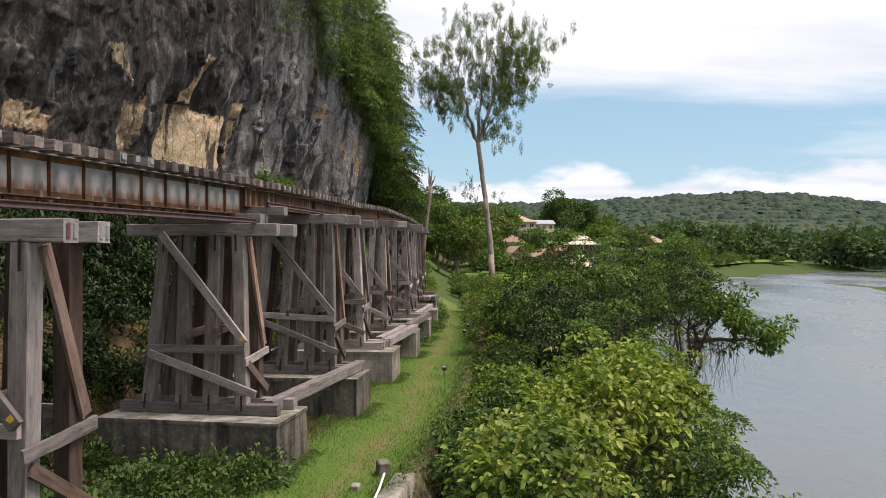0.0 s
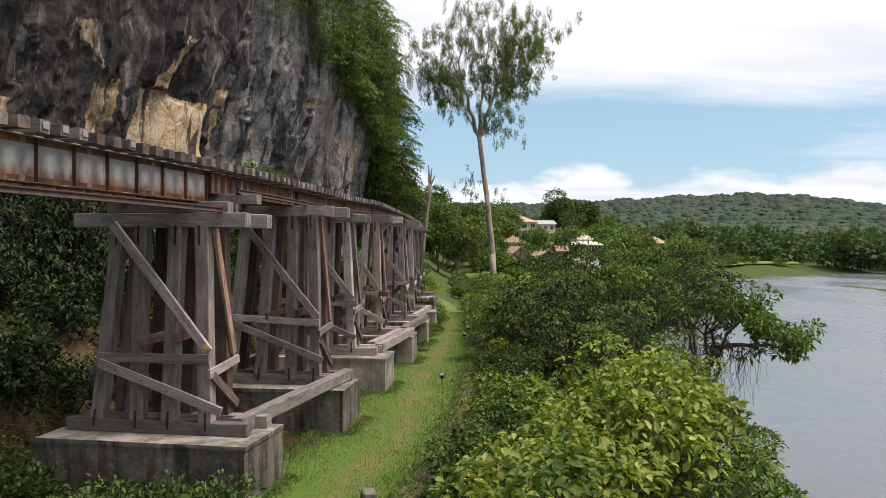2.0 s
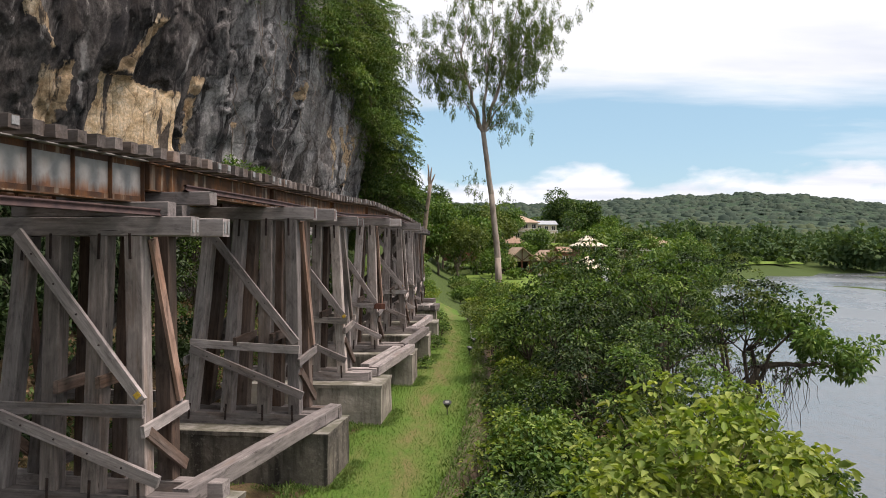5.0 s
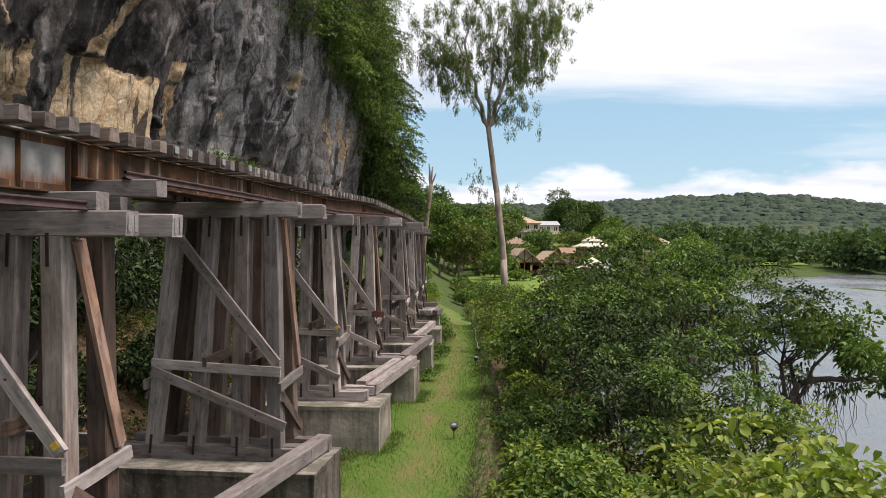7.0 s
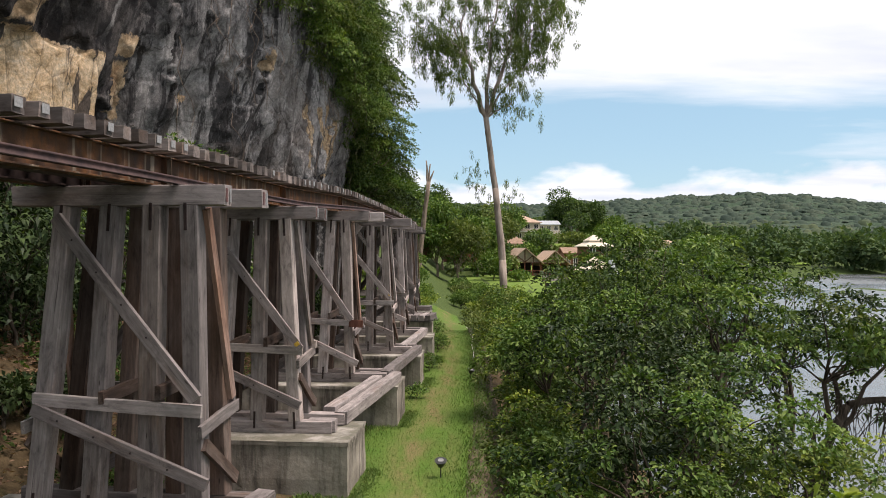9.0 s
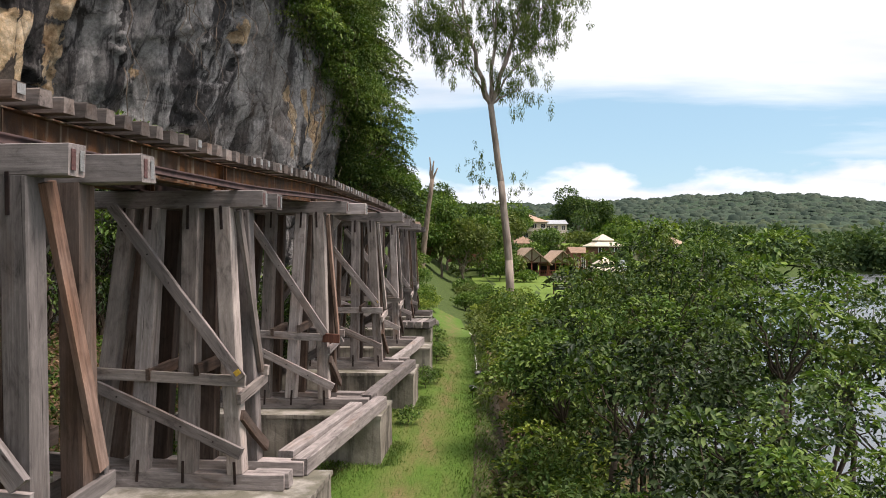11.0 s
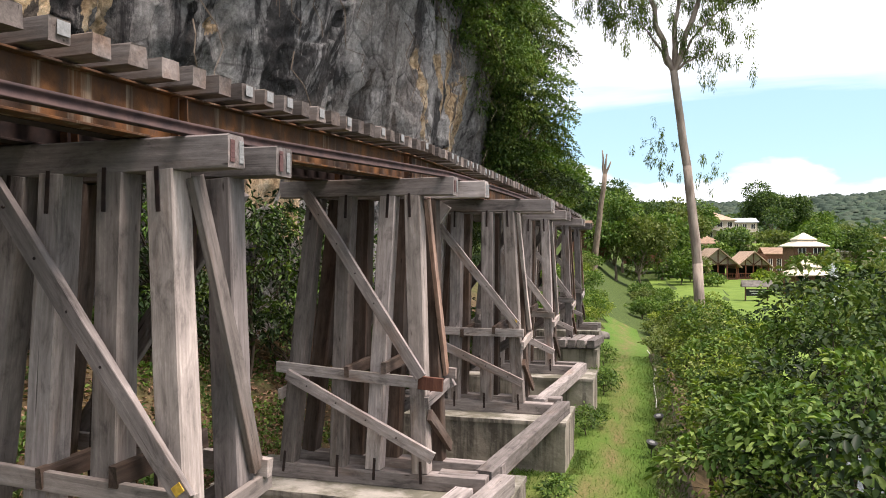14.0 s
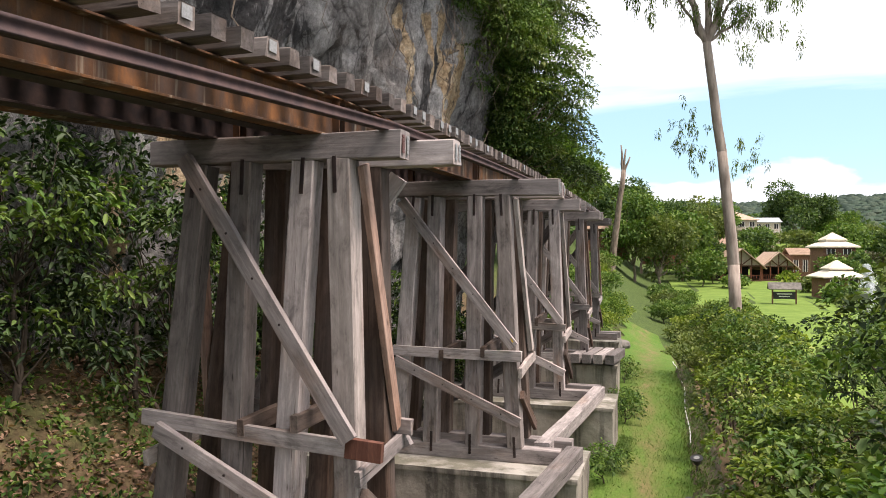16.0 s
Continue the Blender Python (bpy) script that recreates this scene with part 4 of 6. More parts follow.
# each tower's own carpentry, in metres off its middle: feet and heads of the posts, ends of the front rail, of the long and
# the low brace (across, up), and of the front cap
COMMON = dict(feet=(-1.4, -0.47, 0.42, 1.33), heads=(-0.85, -0.25, 0.53, 1.14), rail=(-1.3, 2.18, 1.52, 2.1), long=(-1.0, 5.33, 1.38, 2.26), low=(-1.2, 2.0, 1.5, 0.8), cap=(-1.75, 1.9, 1.95))
FITTED = {
    0: dict(rail=(-1.4, 1.76, 1.42, 1.76), long=(-0.92, 4.65, 1.42, 1.97), low=(-1.3, 1.6, 1.7, 0.6), cap=(-2.1, 2.25, 2.4)),
    1: dict(feet=(-1.1, -0.2, 0.75, 1.75), heads=(-0.6, 0.05, 0.9, 1.76), rail=(-1.0, 1.95, 1.83, 1.95), long=(-0.5, 4.65, 1.87, 2.05), low=(-0.9, 1.8, 2.1, 0.75), cap=(-1.7, 2.5, 2.36)),
    2: dict(feet=(-1.41, -0.45, 0.35, 1.28), heads=(-0.92, -0.31, 0.55, 1.2), rail=(-1.36, 1.76, 1.43, 1.77), long=(-0.92, 4.86, 1.45, 1.97), low=(-1.28, 1.64, 1.76, 0.6), cap=(-2.02, 2.26, 2.41)),
    3: dict(feet=(-1.35, -0.32, 0.65, 1.45), heads=(-0.79, 0.0, 0.71, 1.36), rail=(-1.28, 2.1, 1.63, 1.96), long=(-0.83, 5.1, 1.57, 2.16), low=(-1.23, 1.95, 1.75, 0.8), cap=(-1.71, 1.98, 2.27)),
    4: dict(feet=(-1.41, -0.52, 0.42, 1.35), heads=(-0.75, -0.24, 0.54, 1.14), rail=(-1.52, 2.17, 1.6, 2.05), long=(-0.95, 5.33, 1.55, 2.12), low=(-1.28, 1.94, 1.55, 0.72), cap=(-1.62, 1.9, 1.9)),
    5: dict(feet=(-1.72, -0.64, 0.11, 1.06), heads=(-1.1, -0.48, 0.38, 0.9), rail=(-1.88, 2.19, 1.39, 1.99), long=(-1.2, 5.55, 1.12, 2.12), low=(-1.62, 2.06, 1.35, 0.65), cap=(-1.86, 1.7, 2.08)),
    6: dict(feet=(-1.2, -0.43, 0.46, 1.37), heads=(-0.84, -0.34, 0.48, 1.12), rail=(-1.24, 2.22, 1.53, 2.19), long=(-1.05, 5.4, 1.38, 2.4), low=(-1.18, 2.02, 1.5, 0.86), cap=(-1.6, 2.26, 2.2)),
}


def block(i, y):
    """The concrete footing of one tower: a cast block with a thin worn cap."""
    rr = random.Random(i * 7 + 1)
    w0, w1, d, zb = -2.55, REACH[i], 1.1, -0.6
    mt = CONCRETE if i < 4 else CONCRETE_PALE
    t = thing("concrete_footing", station(y - 0.28), "stained concrete footing block under the trestle", "footing", "footings of the viaduct")
    for nm, z0, z1, g in (("block", zb, BLOCK_TOP - 0.1, 0.0), ("capping", BLOCK_TOP - 0.1, BLOCK_TOP, 0.025)):
        bm = bmesh.new()
        nx, ny, nz = 14, 6, (6 if nm == "block" else 1)
        box(bm, ((w0 + w1) / 2, 0, (z0 + z1) / 2), (w1 - w0 + 2 * g, 2 * d + 2 * g, z1 - z0), 0.0)
        for axis, cuts in ((0, nx), (1, ny), (2, nz)):
            es = [e for e in bm.edges if abs((e.verts[0].co - e.verts[1].co).normalized()[axis]) > 0.9]
            bmesh.ops.subdivide_edges(bm, edges=es, cuts=cuts, use_grid_fill=True)
        for vtx in bm.verts:
            q = vtx.co
            k = 0.035 if nm == "block" else 0.028
            vtx.co = q + Vector(noise.noise_vector(q * 1.7 + Vector((i * 9, 0, 0)))) * k * (0.3 if nm == "capping" and abs(q.z - z1) < 0.01 else 1)
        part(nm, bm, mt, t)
    return t


def tower(i, y):
    """One timber tower: two rows of four posts on sills, two caps, braces on the faces and sides."""
    rr = random.Random(40 + i)
    z0 = BLOCK_TOP
    PLAIN["wood"] = WOOD_PALE if i > 3 else WOOD_Z
    t = thing("trestle_tower", station(y, SHIFT[i], z0), "weathered grey timber trestle tower on a concrete footing", "trestle", "trestle towers of the viaduct")
    old = i <= OLD
    top = (6.97 if not old else 6.48 if i == OLD else 6.28) - z0 + deck(y)
    capd = 0.33
    ctop = top - capd
    v = 0.46
    sill, s = 0.30, 0.31
    own = {**COMMON, **FITTED.get(i, {})}
    toff, boff = own["heads"], own["feet"]
    g0, gz0, gend, girt = own["rail"]
    for row, yy in ((0, -v), (1, v)):
        sh = 0.33 if row else 0.0
        e0, e1 = own["cap"][0] + sh * 0.4, own["cap"][1 + row]
        cap = timber("cap", t, (e0, yy, ctop + capd / 2), (e1, yy, ctop + capd / 2), capd, 0.31, (0, 0, 1))
        timber("sill", t, (-2.2, yy, sill / 2), (2.3 + 0.12 * row, yy, sill / 2), sill, 0.31, (0, 0, 1))
        for q, mt in ((-0.08, TAG_WHITE), (0.07, TAG_RED if rr.random() < 0.5 else TAG_WHITE)):
            bm = bmesh.new()
            for k in range(5):
                box(bm, (-0.09 + 0.045 * k, 0, 0), (0.03, 0.07, 0.006))
            box(bm, (0, 0, -0.002), (0.22, 0.075, 0.003))
            part("tin_plate", bm, mt, cap, "small slatted tin plate nailed to the cap end", Matrix.Translation((0.0, q, e1 - e0 + 0.012)))
        for a, b in zip(toff, boff):
            # most back-row posts get the timber with shade in its colour
            po = timber("post", t, (b + rr.uniform(-.03, .03), yy, sill), (a + rr.uniform(-.03, .03), yy, ctop), s + rr.uniform(-.012, .012), s + rr.uniform(-.012, .012), mat=WOOD_SHADED if row and rr.random() < 0.8 else WOOD_NEW if rr.random() < 0.14 else None)
            if row == 0:
                L = (ctop - sill)
                part("iron_strap", boxmesh((0.055, 0.012, 0.45), 0.004, (rr.uniform(-.05, .05), -s / 2 - 0.014, L - 0.18)), STEEL, po, "rusted iron strap")
                part("iron_strap", boxmesh((0.055, 0.012, 0.42), 0.004, (rr.uniform(-.05, .05), -s / 2 - 0.014, 0.02)), STEEL, po, "rusted iron strap")
        face = yy + (-1 if row == 0 else 1) * (s / 2 + 0.06)
        red = rr.random() < 0.35
        g = timber("girt", t, (g0, face, gz0), (gend, face, girt), 0.21, 0.09, (0, 0, 1), WOOD_NEW if rr.random() < 0.2 else None)
        if row == 0:
            if red:
                L = (g.matrix_local.inverted() @ Vector((gend, face, girt))).z
                part("paint_patch", boxmesh((0.243, 0.093, rr.uniform(.3, .5)), 0.004, (0, 0, L - 0.3)), WOOD_RED, g, "faded red paint on the end")
            b1 = timber("brace", t, (own["long"][0], face - 0.09, own["long"][1]), (own["long"][2], face - 0.09, own["long"][3]), 0.21, 0.09, (0, 0, 1))
            b2 = timber("brace", t, (own["low"][0], face - 0.09, own["low"][1]), (own["low"][2], face - 0.09, own["low"][3]), 0.21, 0.09, (0, 0, 1))
            if i in (1, 2, 4, 6):
                L = (Vector(own["long"][:2]) - Vector(own["long"][2:])).length
                part("paint_mark", boxmesh((0.12, 0.096, 0.1), 0.004, (0.02, 0, L - 0.12)), YELLOW, b1, "faded yellow paint mark")
            for ob, n in ((b1, 4), (b2, 4)):
                for k in range(n):
                    f = (k + 0.5) / n
                    part("bolt", bolt_mesh, None, ob, "", Matrix.Translation((0, 0.047, 0.15 + f * 2.7)))
        else:
            timber("brace", t, (1.15, face + 0.09, ctop - 0.1), (-1.2, face + 0.09, girt + 0.1), 0.25, 0.09, (0, 0, 1))
            timber("brace", t, (1.3, face + 0.09, girt - 0.15), (-1.4, face + 0.09, 0.35), 0.25, 0.09, (0, 0, 1))
    # side bracing, along the viaduct
    for sd, kx in ((1, 3), (-1, 0)):
        def px(z, k=kx, g=sd):
            f = (z - sill) / (ctop - sill)
            return boff[k] + (toff[k] - boff[k]) * f + g * (s / 2 + 0.05)
        timber("brace", t, (px(ctop - 0.05), -v + 0.12, ctop - 0.05), (px(1.95), v + 0.12, girt), 0.2, 0.08, (0, 1, 0), WOOD_NEW if i in (4, 6, 7) else WOOD_RUSSET)
        timber("girt", t, (px(1.55), -v - 0.3, girt - 0.33), (px(1.7), v + 0.36, girt - 0.17), 0.2, 0.08, (0, 0, 1), WOOD_NEW if i > 3 and rr.random() < 0.6 else None)
        # low braces and ties also carry the interior's shade as colour
        timber("brace", t, (px(1.4), -v - 0.12, 1.4), (px(0.45), v + 0.25, 0.5), 0.2, 0.08, (0, 1, 0), WOOD_SHADED)
    # inner ties between the rows
    for k in (1, 2):
        timber("tie", t, (boff[k] + 0.26, -v - 0.28, 2.05 + 0.1 * k), (boff[k] + 0.26, v + 0.3, 2.1 + 0.1 * k), 0.22, 0.1, (0, 0, 1), WOOD_SHADED)
    return t


bm = bmesh.new()
bmesh.ops.create_cone(bm, cap_ends=True, segments=6, radius1=0.022, radius2=0.016, depth=0.02, matrix=Matrix.Rotation(radians(-90), 4, "X"))
bolt_mesh = mesh_of("bolt", bm, STEEL)
for i, y in enumerate(BENTS):
    block(i, y)
    tower(i, y)


def baulk(y0, y1, o0, o1, z, w=0.33, h=0.33, label="loose weathered timber baulk lying across two footings", mat=None):
    p0, p1 = along(y0, o0, z), along(y1, o1, z)
    me = timber_mesh("timber_baulk", (p1 - p0).length, w, h, mat or WOOD_Z)
    return thing("timber_baulk", aim(p0, p1, (0, 0, 1)), label, "timber", "loose baulks on the footings", data=me)


zb = BLOCK_TOP + 0.17
baulk(21.0, 28.3, 1.8, 2.5, zb + 0.02)
baulk(34.6, 41.0, 2.35, 2.95, zb)
baulk(35.0, 39.9, 1.95, 2.45, zb + 0.05)
baulk(41.1, 48.0, 2.5, 3.1, zb)
baulk(48.1, 55.0, 2.4, 2.95, zb)
for k in range(4):
    baulk(60.9, 63.2, 1.6 + 0.42 * k, 1.9 + 0.42 * k, zb + 0.1, label="short timber baulk stacked on a footing")
for i, y in enumerate(BENTS):
    if i in (3, 4, 5):
        baulk(y - 0.35, y - 0.34, 1.7, 2.4, zb, 0.3, 0.3, "short timber baulk lying on a footing")


# girders
def girder(y0, y1, off, old, first):
    p0, p1 = along(y0, off, deck(y0)), along(y1, off, deck(y1))
    z0, z1 = (6.74, 7.52) if old else (6.98, 7.50)
    pitch = math.atan2(p1.z - p0.z, (p1 - p0).xy.length)
    L = (p1 - p0).length
    a = math.atan2(p1.x - p0.x, p1.y - p0.y)
    m = Matrix.Translation((p0.x, p0.y, z0 + p0.z)) @ Matrix.Rotation(-a, 4, "Z") @ Matrix.Rotation(pitch, 4, "X")
    lab = "pale painted riveted plate girder with rust along its foot" if old else "rusted brown steel girder carrying the track"
    t = thing("steel_girder", m, lab, "girder", "girders of the viaduct")
    h = z1 - z0
    # inner girders take STEEL: the deck's underside shade put into colour
    mt = PAINT if old else RUST if abs(off) > 0.7 else STEEL
    low = RUST if abs(off) > 0.7 else STEEL
    part("web", boxmesh((0.016, L - 0.02, h - 0.03), 0.0, (0, L / 2, h / 2)), mt, t)
    fw = 0.30 if old else 0.24
    part("flange", boxmesh((fw, L - 0.02, 0.022), 0.004, (0, L / 2, h - 0.012)), mt, t, "top flange")
    part("flange", boxmesh((fw, L - 0.02, 0.026), 0.004, (0, L / 2, 0.013)), low, t, "rusted bottom flange")
    if old:
        n = round(L / 0.92)
        for k in range(n + 1):
            yy = 0.06 + (L - 0.12) * k / n
            for sx in (1, -1):
                bm = boxmesh((0.075, 0.014, h - 0.06), 0.0, (sx * 0.045, yy, h / 2))
                box(bm, (sx * 0.014, yy + 0.035, h / 2), (0.012, 0.07, h - 0.06))
                st = part("stiffener", bm, RUST, t)
                if sx == 1 and first:
                    bm = bmesh.new()
                    for q in range(9):
                        bmesh.ops.create_icosphere(bm, subdivisions=1, radius=0.013, matrix=Matrix.Translation((0.022, yy + 0.045, 0.08 + q * (h - 0.16) / 8)))
                    part("rivets", bm, RUST, st)
        bm = bmesh.new()
        for sx in (1, -1):
            box(bm, (sx * 0.012, L / 2, 0.075), (0.014, L - 0.05, 0.1))
            box(bm, (sx * 0.012, L / 2, h - 0.075), (0.014, L - 0.05, 0.1))
        part("flange_angle", bm, RUST, t)
    else:
        for yy in (0.08, L - 0.08):
            for sx in (1, -1):
                part("stiffener", boxmesh((0.1, 0.016, h - 0.06), 0.0, (sx * 0.055, yy, h / 2)), RUST, t)
    return t


for i in range(len(BENTS) - 1):
    for off in (0.88, -0.88):
        girder(BENTS[i], BENTS[i + 1], off, i < OLD, off > 0)
    if i >= OLD:
        for off in (0.6, -0.6):
            girder(BENTS[i], BENTS[i + 1], off, False, False)


def bar_along(y0, y1, off, z, prof, name, mat, label, cat, group="", step=1.2):
    """A steel section (closed profile in across, up) swept along the viaduct."""
    ys = np.arange(y0, y1, step)
    vs, fs = [], []
    n = len(prof)
    for y in ys:
        for px, pz in prof:
            vs.append(along(float(y), (off(float(y)) if callable(off) else off) + px, z + pz + deck(float(y))))
    for j in range(len(ys) - 1):
        for i in range(n):
            fs.append((j * n + i, j * n + (i + 1) % n, (j + 1) * n + (i + 1) % n, (j + 1) * n + i))
    return thing(name, Matrix(), label, cat, group, data=raw(name, vs, fs, mat))


RAIL = ((-.055, 0), (.055, 0), (.055, .014), (.01, .03), (.01, .085), (.03, .095), (.03, .125), (-.03, .125), (-.03, .095), (-.01, .085), (-.01, .03), (-.055, .014))
for off in (0.52, -0.52):
    bar_along(-8, 78, off, 7.74, RAIL, "rail", RAIL_STEEL, "running rail of the track, rust brown", "rail", "rails of the track")
bar_along(BENTS[OLD] + 0.4, 70, lambda y: float(np.interp(y, [22, 31, 35, 41, 48], [1.5, 1.32, 1.46, 1.85, 1.95])), 6.985, RAIL, "guard_rail", RAIL_STEEL, "old rail laid along the tower caps", "rail", "guard rails")
bar_along(-8, BENTS[OLD] + 0.7, 1.55, 6.49, RAIL, "guard_rail", RAIL_STEEL, "old rail laid along the tower caps", "rail", "guard rails")
for dy, z, o1 in ((-0.43, 6.615, 1.7), (0.43, 6.615, 1.5), (0.62, 6.86, 1.95)):
    y = BENTS[OLD] + dy
    p0, p1 = along(y, -1.3, z), along(y, o1, z)
    thing("packing_timber", aim(p0, p1, (0, 0, 1)), "timber packing between cap and girder", "timber", "packing timbers",
          data=timber_mesh("packing_timber", (p1 - p0).length, 0.24, 0.3, WOOD_Z))

# sleepers
rs = random.Random(5)
sleeper_meshes = [timber_mesh("sleeper", 2.55, 0.2, 0.24, WOOD_SLEEPER, 1.6) for _ in range(6)]
plate_mesh = mesh_of("end_plate", boxmesh((0.12, 0.14, 0.006), 0.001), TAG_WHITE)
y = -6.0
while y < 78:
    z = 7.63 + deck(y) + rs.uniform(-.012, .012)
    p0, p1 = along(y, -1.25, z), along(y, 1.3 + rs.uniform(-.05, .07), z)
    ob = thing("sleeper", aim(p0, p1, (0, 0, 1)), "grey weathered timber bridge sleeper", "sleeper", "sleepers of the track", data=rs.choice(sleeper_meshes))
    if rs.random() < 0.4:
        part("end_plate", plate_mesh, None, ob, "pale tin plate on the end", Matrix.Translation((0.02, rs.uniform(-.03, .03), 2.566)))
    y += 0.455

# wall along the path's river side: masonry at the near end, an eroded earth edge farther on
def path_edge(name, y0, y1, prof, mat, label, cat, rough):
    ys = np.arange(y0, y1, 0.35)
    vs, fs, n = [], [], len(prof)
    for y in ys:
        for k, (px, pz) in enumerate(prof):
            w = Vector(noise.noise_vector(Vector((0.9 * y, 3 + k * 0.7, 0)))) * rough
            vs.append((edge(y) + px + w.x, y, pz + w.y + rise(y)))
    for j in range(len(ys) - 1):
        for i in range(n - 1):
            fs.append((j * n + i, j * n + i + 1, (j + 1) * n + i + 1, (j + 1) * n + i))
    return thing(name, Matrix(), label, cat, kind="structure", data=raw(name, vs, fs, mat))


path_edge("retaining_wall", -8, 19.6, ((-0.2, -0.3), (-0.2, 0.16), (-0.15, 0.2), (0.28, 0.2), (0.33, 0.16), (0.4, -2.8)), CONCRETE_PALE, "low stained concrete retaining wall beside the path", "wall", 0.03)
path_edge("earth_edge", 19.2, 70, ((-0.3, -0.1), (-0.25, 0.07), (-0.05, 0.1), (0.16, 0.02), (0.4, -0.5), (0.75, -1.2), (1.1, -2.6)), EARTH, "eroded brown earth edge of the path", "bank", 0.09)


# ---------------------------------------------------------------- plants
def z_at(x, y):
    return float(height(np.array(float(x)), np.array(float(y))))


def shrub(x, y, top, r, mat, label, seed, leaf, per=900, k=16, low=None, **kw):
    z0 = z_at(x, y) if low is None else low
    return tree("shrub", x, y, z0, top - z0, r, mat, label, seed, leaf=leaf, per=per, k=k, crown_low=0.12, category="shrub", trunk_r=0.07, **kw)


pad_tree("shrub", 4.3, 20.9, z_at(4.3, 20.9), ((0.4, 0.6, 5.3, 2.5, 2.3, 1.35, 0.55), (-0.6, -1.0, 4.3, 2.3, 2.0, 1.3, 0.45)), "large-leaved yellow-green shrub on the river bank", 131, (LEAF_BRIGHT, LEAF_GOLD, LEAF_BRIGHT), leaf=0.235, per=125, count=150, size=(0.2, 0.72), bark=BARK, trunk_r=0.09, category="shrub", aspect=0.55, droop=0.3, twig=True)
pad_tree("shrub", 1.9, 17.0, z_at(1.9, 17.0), ((0.3, 0.2, 3.4, 2.0, 1.9, 1.35, 0.6), (-0.4, -1.2, 2.6, 1.5, 1.5, 1.1, 0.4)), "large-leaved yellow-green shrub below the path wall", 132, (LEAF_BRIGHT, LEAF_GOLD, LEAF_MID), leaf=0.23, per=130, count=115, size=(0.2, 0.66), bark=BARK, trunk_r=0.08, category="shrub", aspect=0.55, droop=0.3, twig=True)
pad_tree("shrub", 6.6, 21.6, z_at(6.6, 21.6), ((0.1, 0.3, 4.6, 1.8, 2.0, 1.6, 0.6), (0.5, -0.6, 2.9, 1.6, 1.7, 1.4, 0.4)), "dense mid-green shrub behind the yellow-green one", 133, (LEAF_MID, LEAF_DARK, LEAF_MID), leaf=0.18, per=300, count=120, size=(0.25, 0.55), trunk_r=0.08, category="shrub", aspect=0.45)
pad_tree("shrub", 2.5, 26.6, z_at(2.5, 26.6), ((0.0, 0.0, 2.9, 1.6, 1.7, 1.25, 0.7), (0.8, 0.6, 2.2, 1.3, 1.3, 1.0, 0.3)), "rounded fresh green shrub beside the path wall", 102, (LEAF_BRIGHT, LEAF_MID, LEAF_MID), leaf=0.17, per=330, count=120, size=(0.22, 0.5), trunk_r=0.08, category="shrub")
shrub(7.5, 15.5, -0.6, 3.0, LEAF_OLIVE, "straggling olive-green shrub low on the bank", 103, 0.16, 800, 16)
shrub(10.6, 22.0, -1.6, 2.8, LEAF_OLIVE, "feathery low shrub at the water's edge", 113, 0.15, 800, 16)
shrub(0.9, 22.5, 0.5, 1.2, LEAF_DARK, "dark green bush at the foot of the path wall", 116, 0.2, 700, 10)
# x, y, top, radius, leaves, seed
bank = (
    (4.6, 31.2, 3.2, 1.6, LEAF_DARK, 104), (6.6, 34.2, 4.4, 2.0, LEAF_DARK, 125), (4.7, 36.6, 5.0, 2.1, LEAF_MID, 124), (3.7, 41.0, 4.2, 1.8, LEAF_MID, 122), (5.0, 30.0, 1.2, 1.8, LEAF_SHADE, 121), (9.0, 38.7, 6.2, 2.1, LEAF_MID, 106), (12.7, 39.9, 5.9, 2.4, LEAF_DARK, 107),
    (6.8, 43.0, 6.7, 2.6, LEAF_DARK, 108), (6.5, 48.0, 5.6, 2.4, LEAF_MID, 109), (11.5, 48.0, 5.6, 2.8, LEAF_DARK, 110), (8.3, 57.5, 5.8, 2.8, LEAF_MID, 111), (13.4, 44.5, 5.6, 2.4, LEAF_DARK, 117),
    (13.5, 60.0, 3.8, 3.2, LEAF_OLIVE, 112), (9.2, 33.6, 2.1, 2.0, LEAF_MID, 114), (7.4, 36.6, 1.9, 1.6, LEAF_MID, 115), (9.0, 66.0, 3.4, 3.0, LEAF_MID, 118), (14.5, 72.0, 3.4, 3.4, LEAF_DARK, 119), (18.5, 84.0, 3.6, 3.6, LEAF_MID, 120), (6.4, 26.8, 0.4, 1.8, LEAF_DARK, 123), (7.8, 31.0, 0.2, 1.8, LEAF_MID, 126), (9.6, 29.2, -0.2, 1.9, LEAF_OLIVE, 127),
)
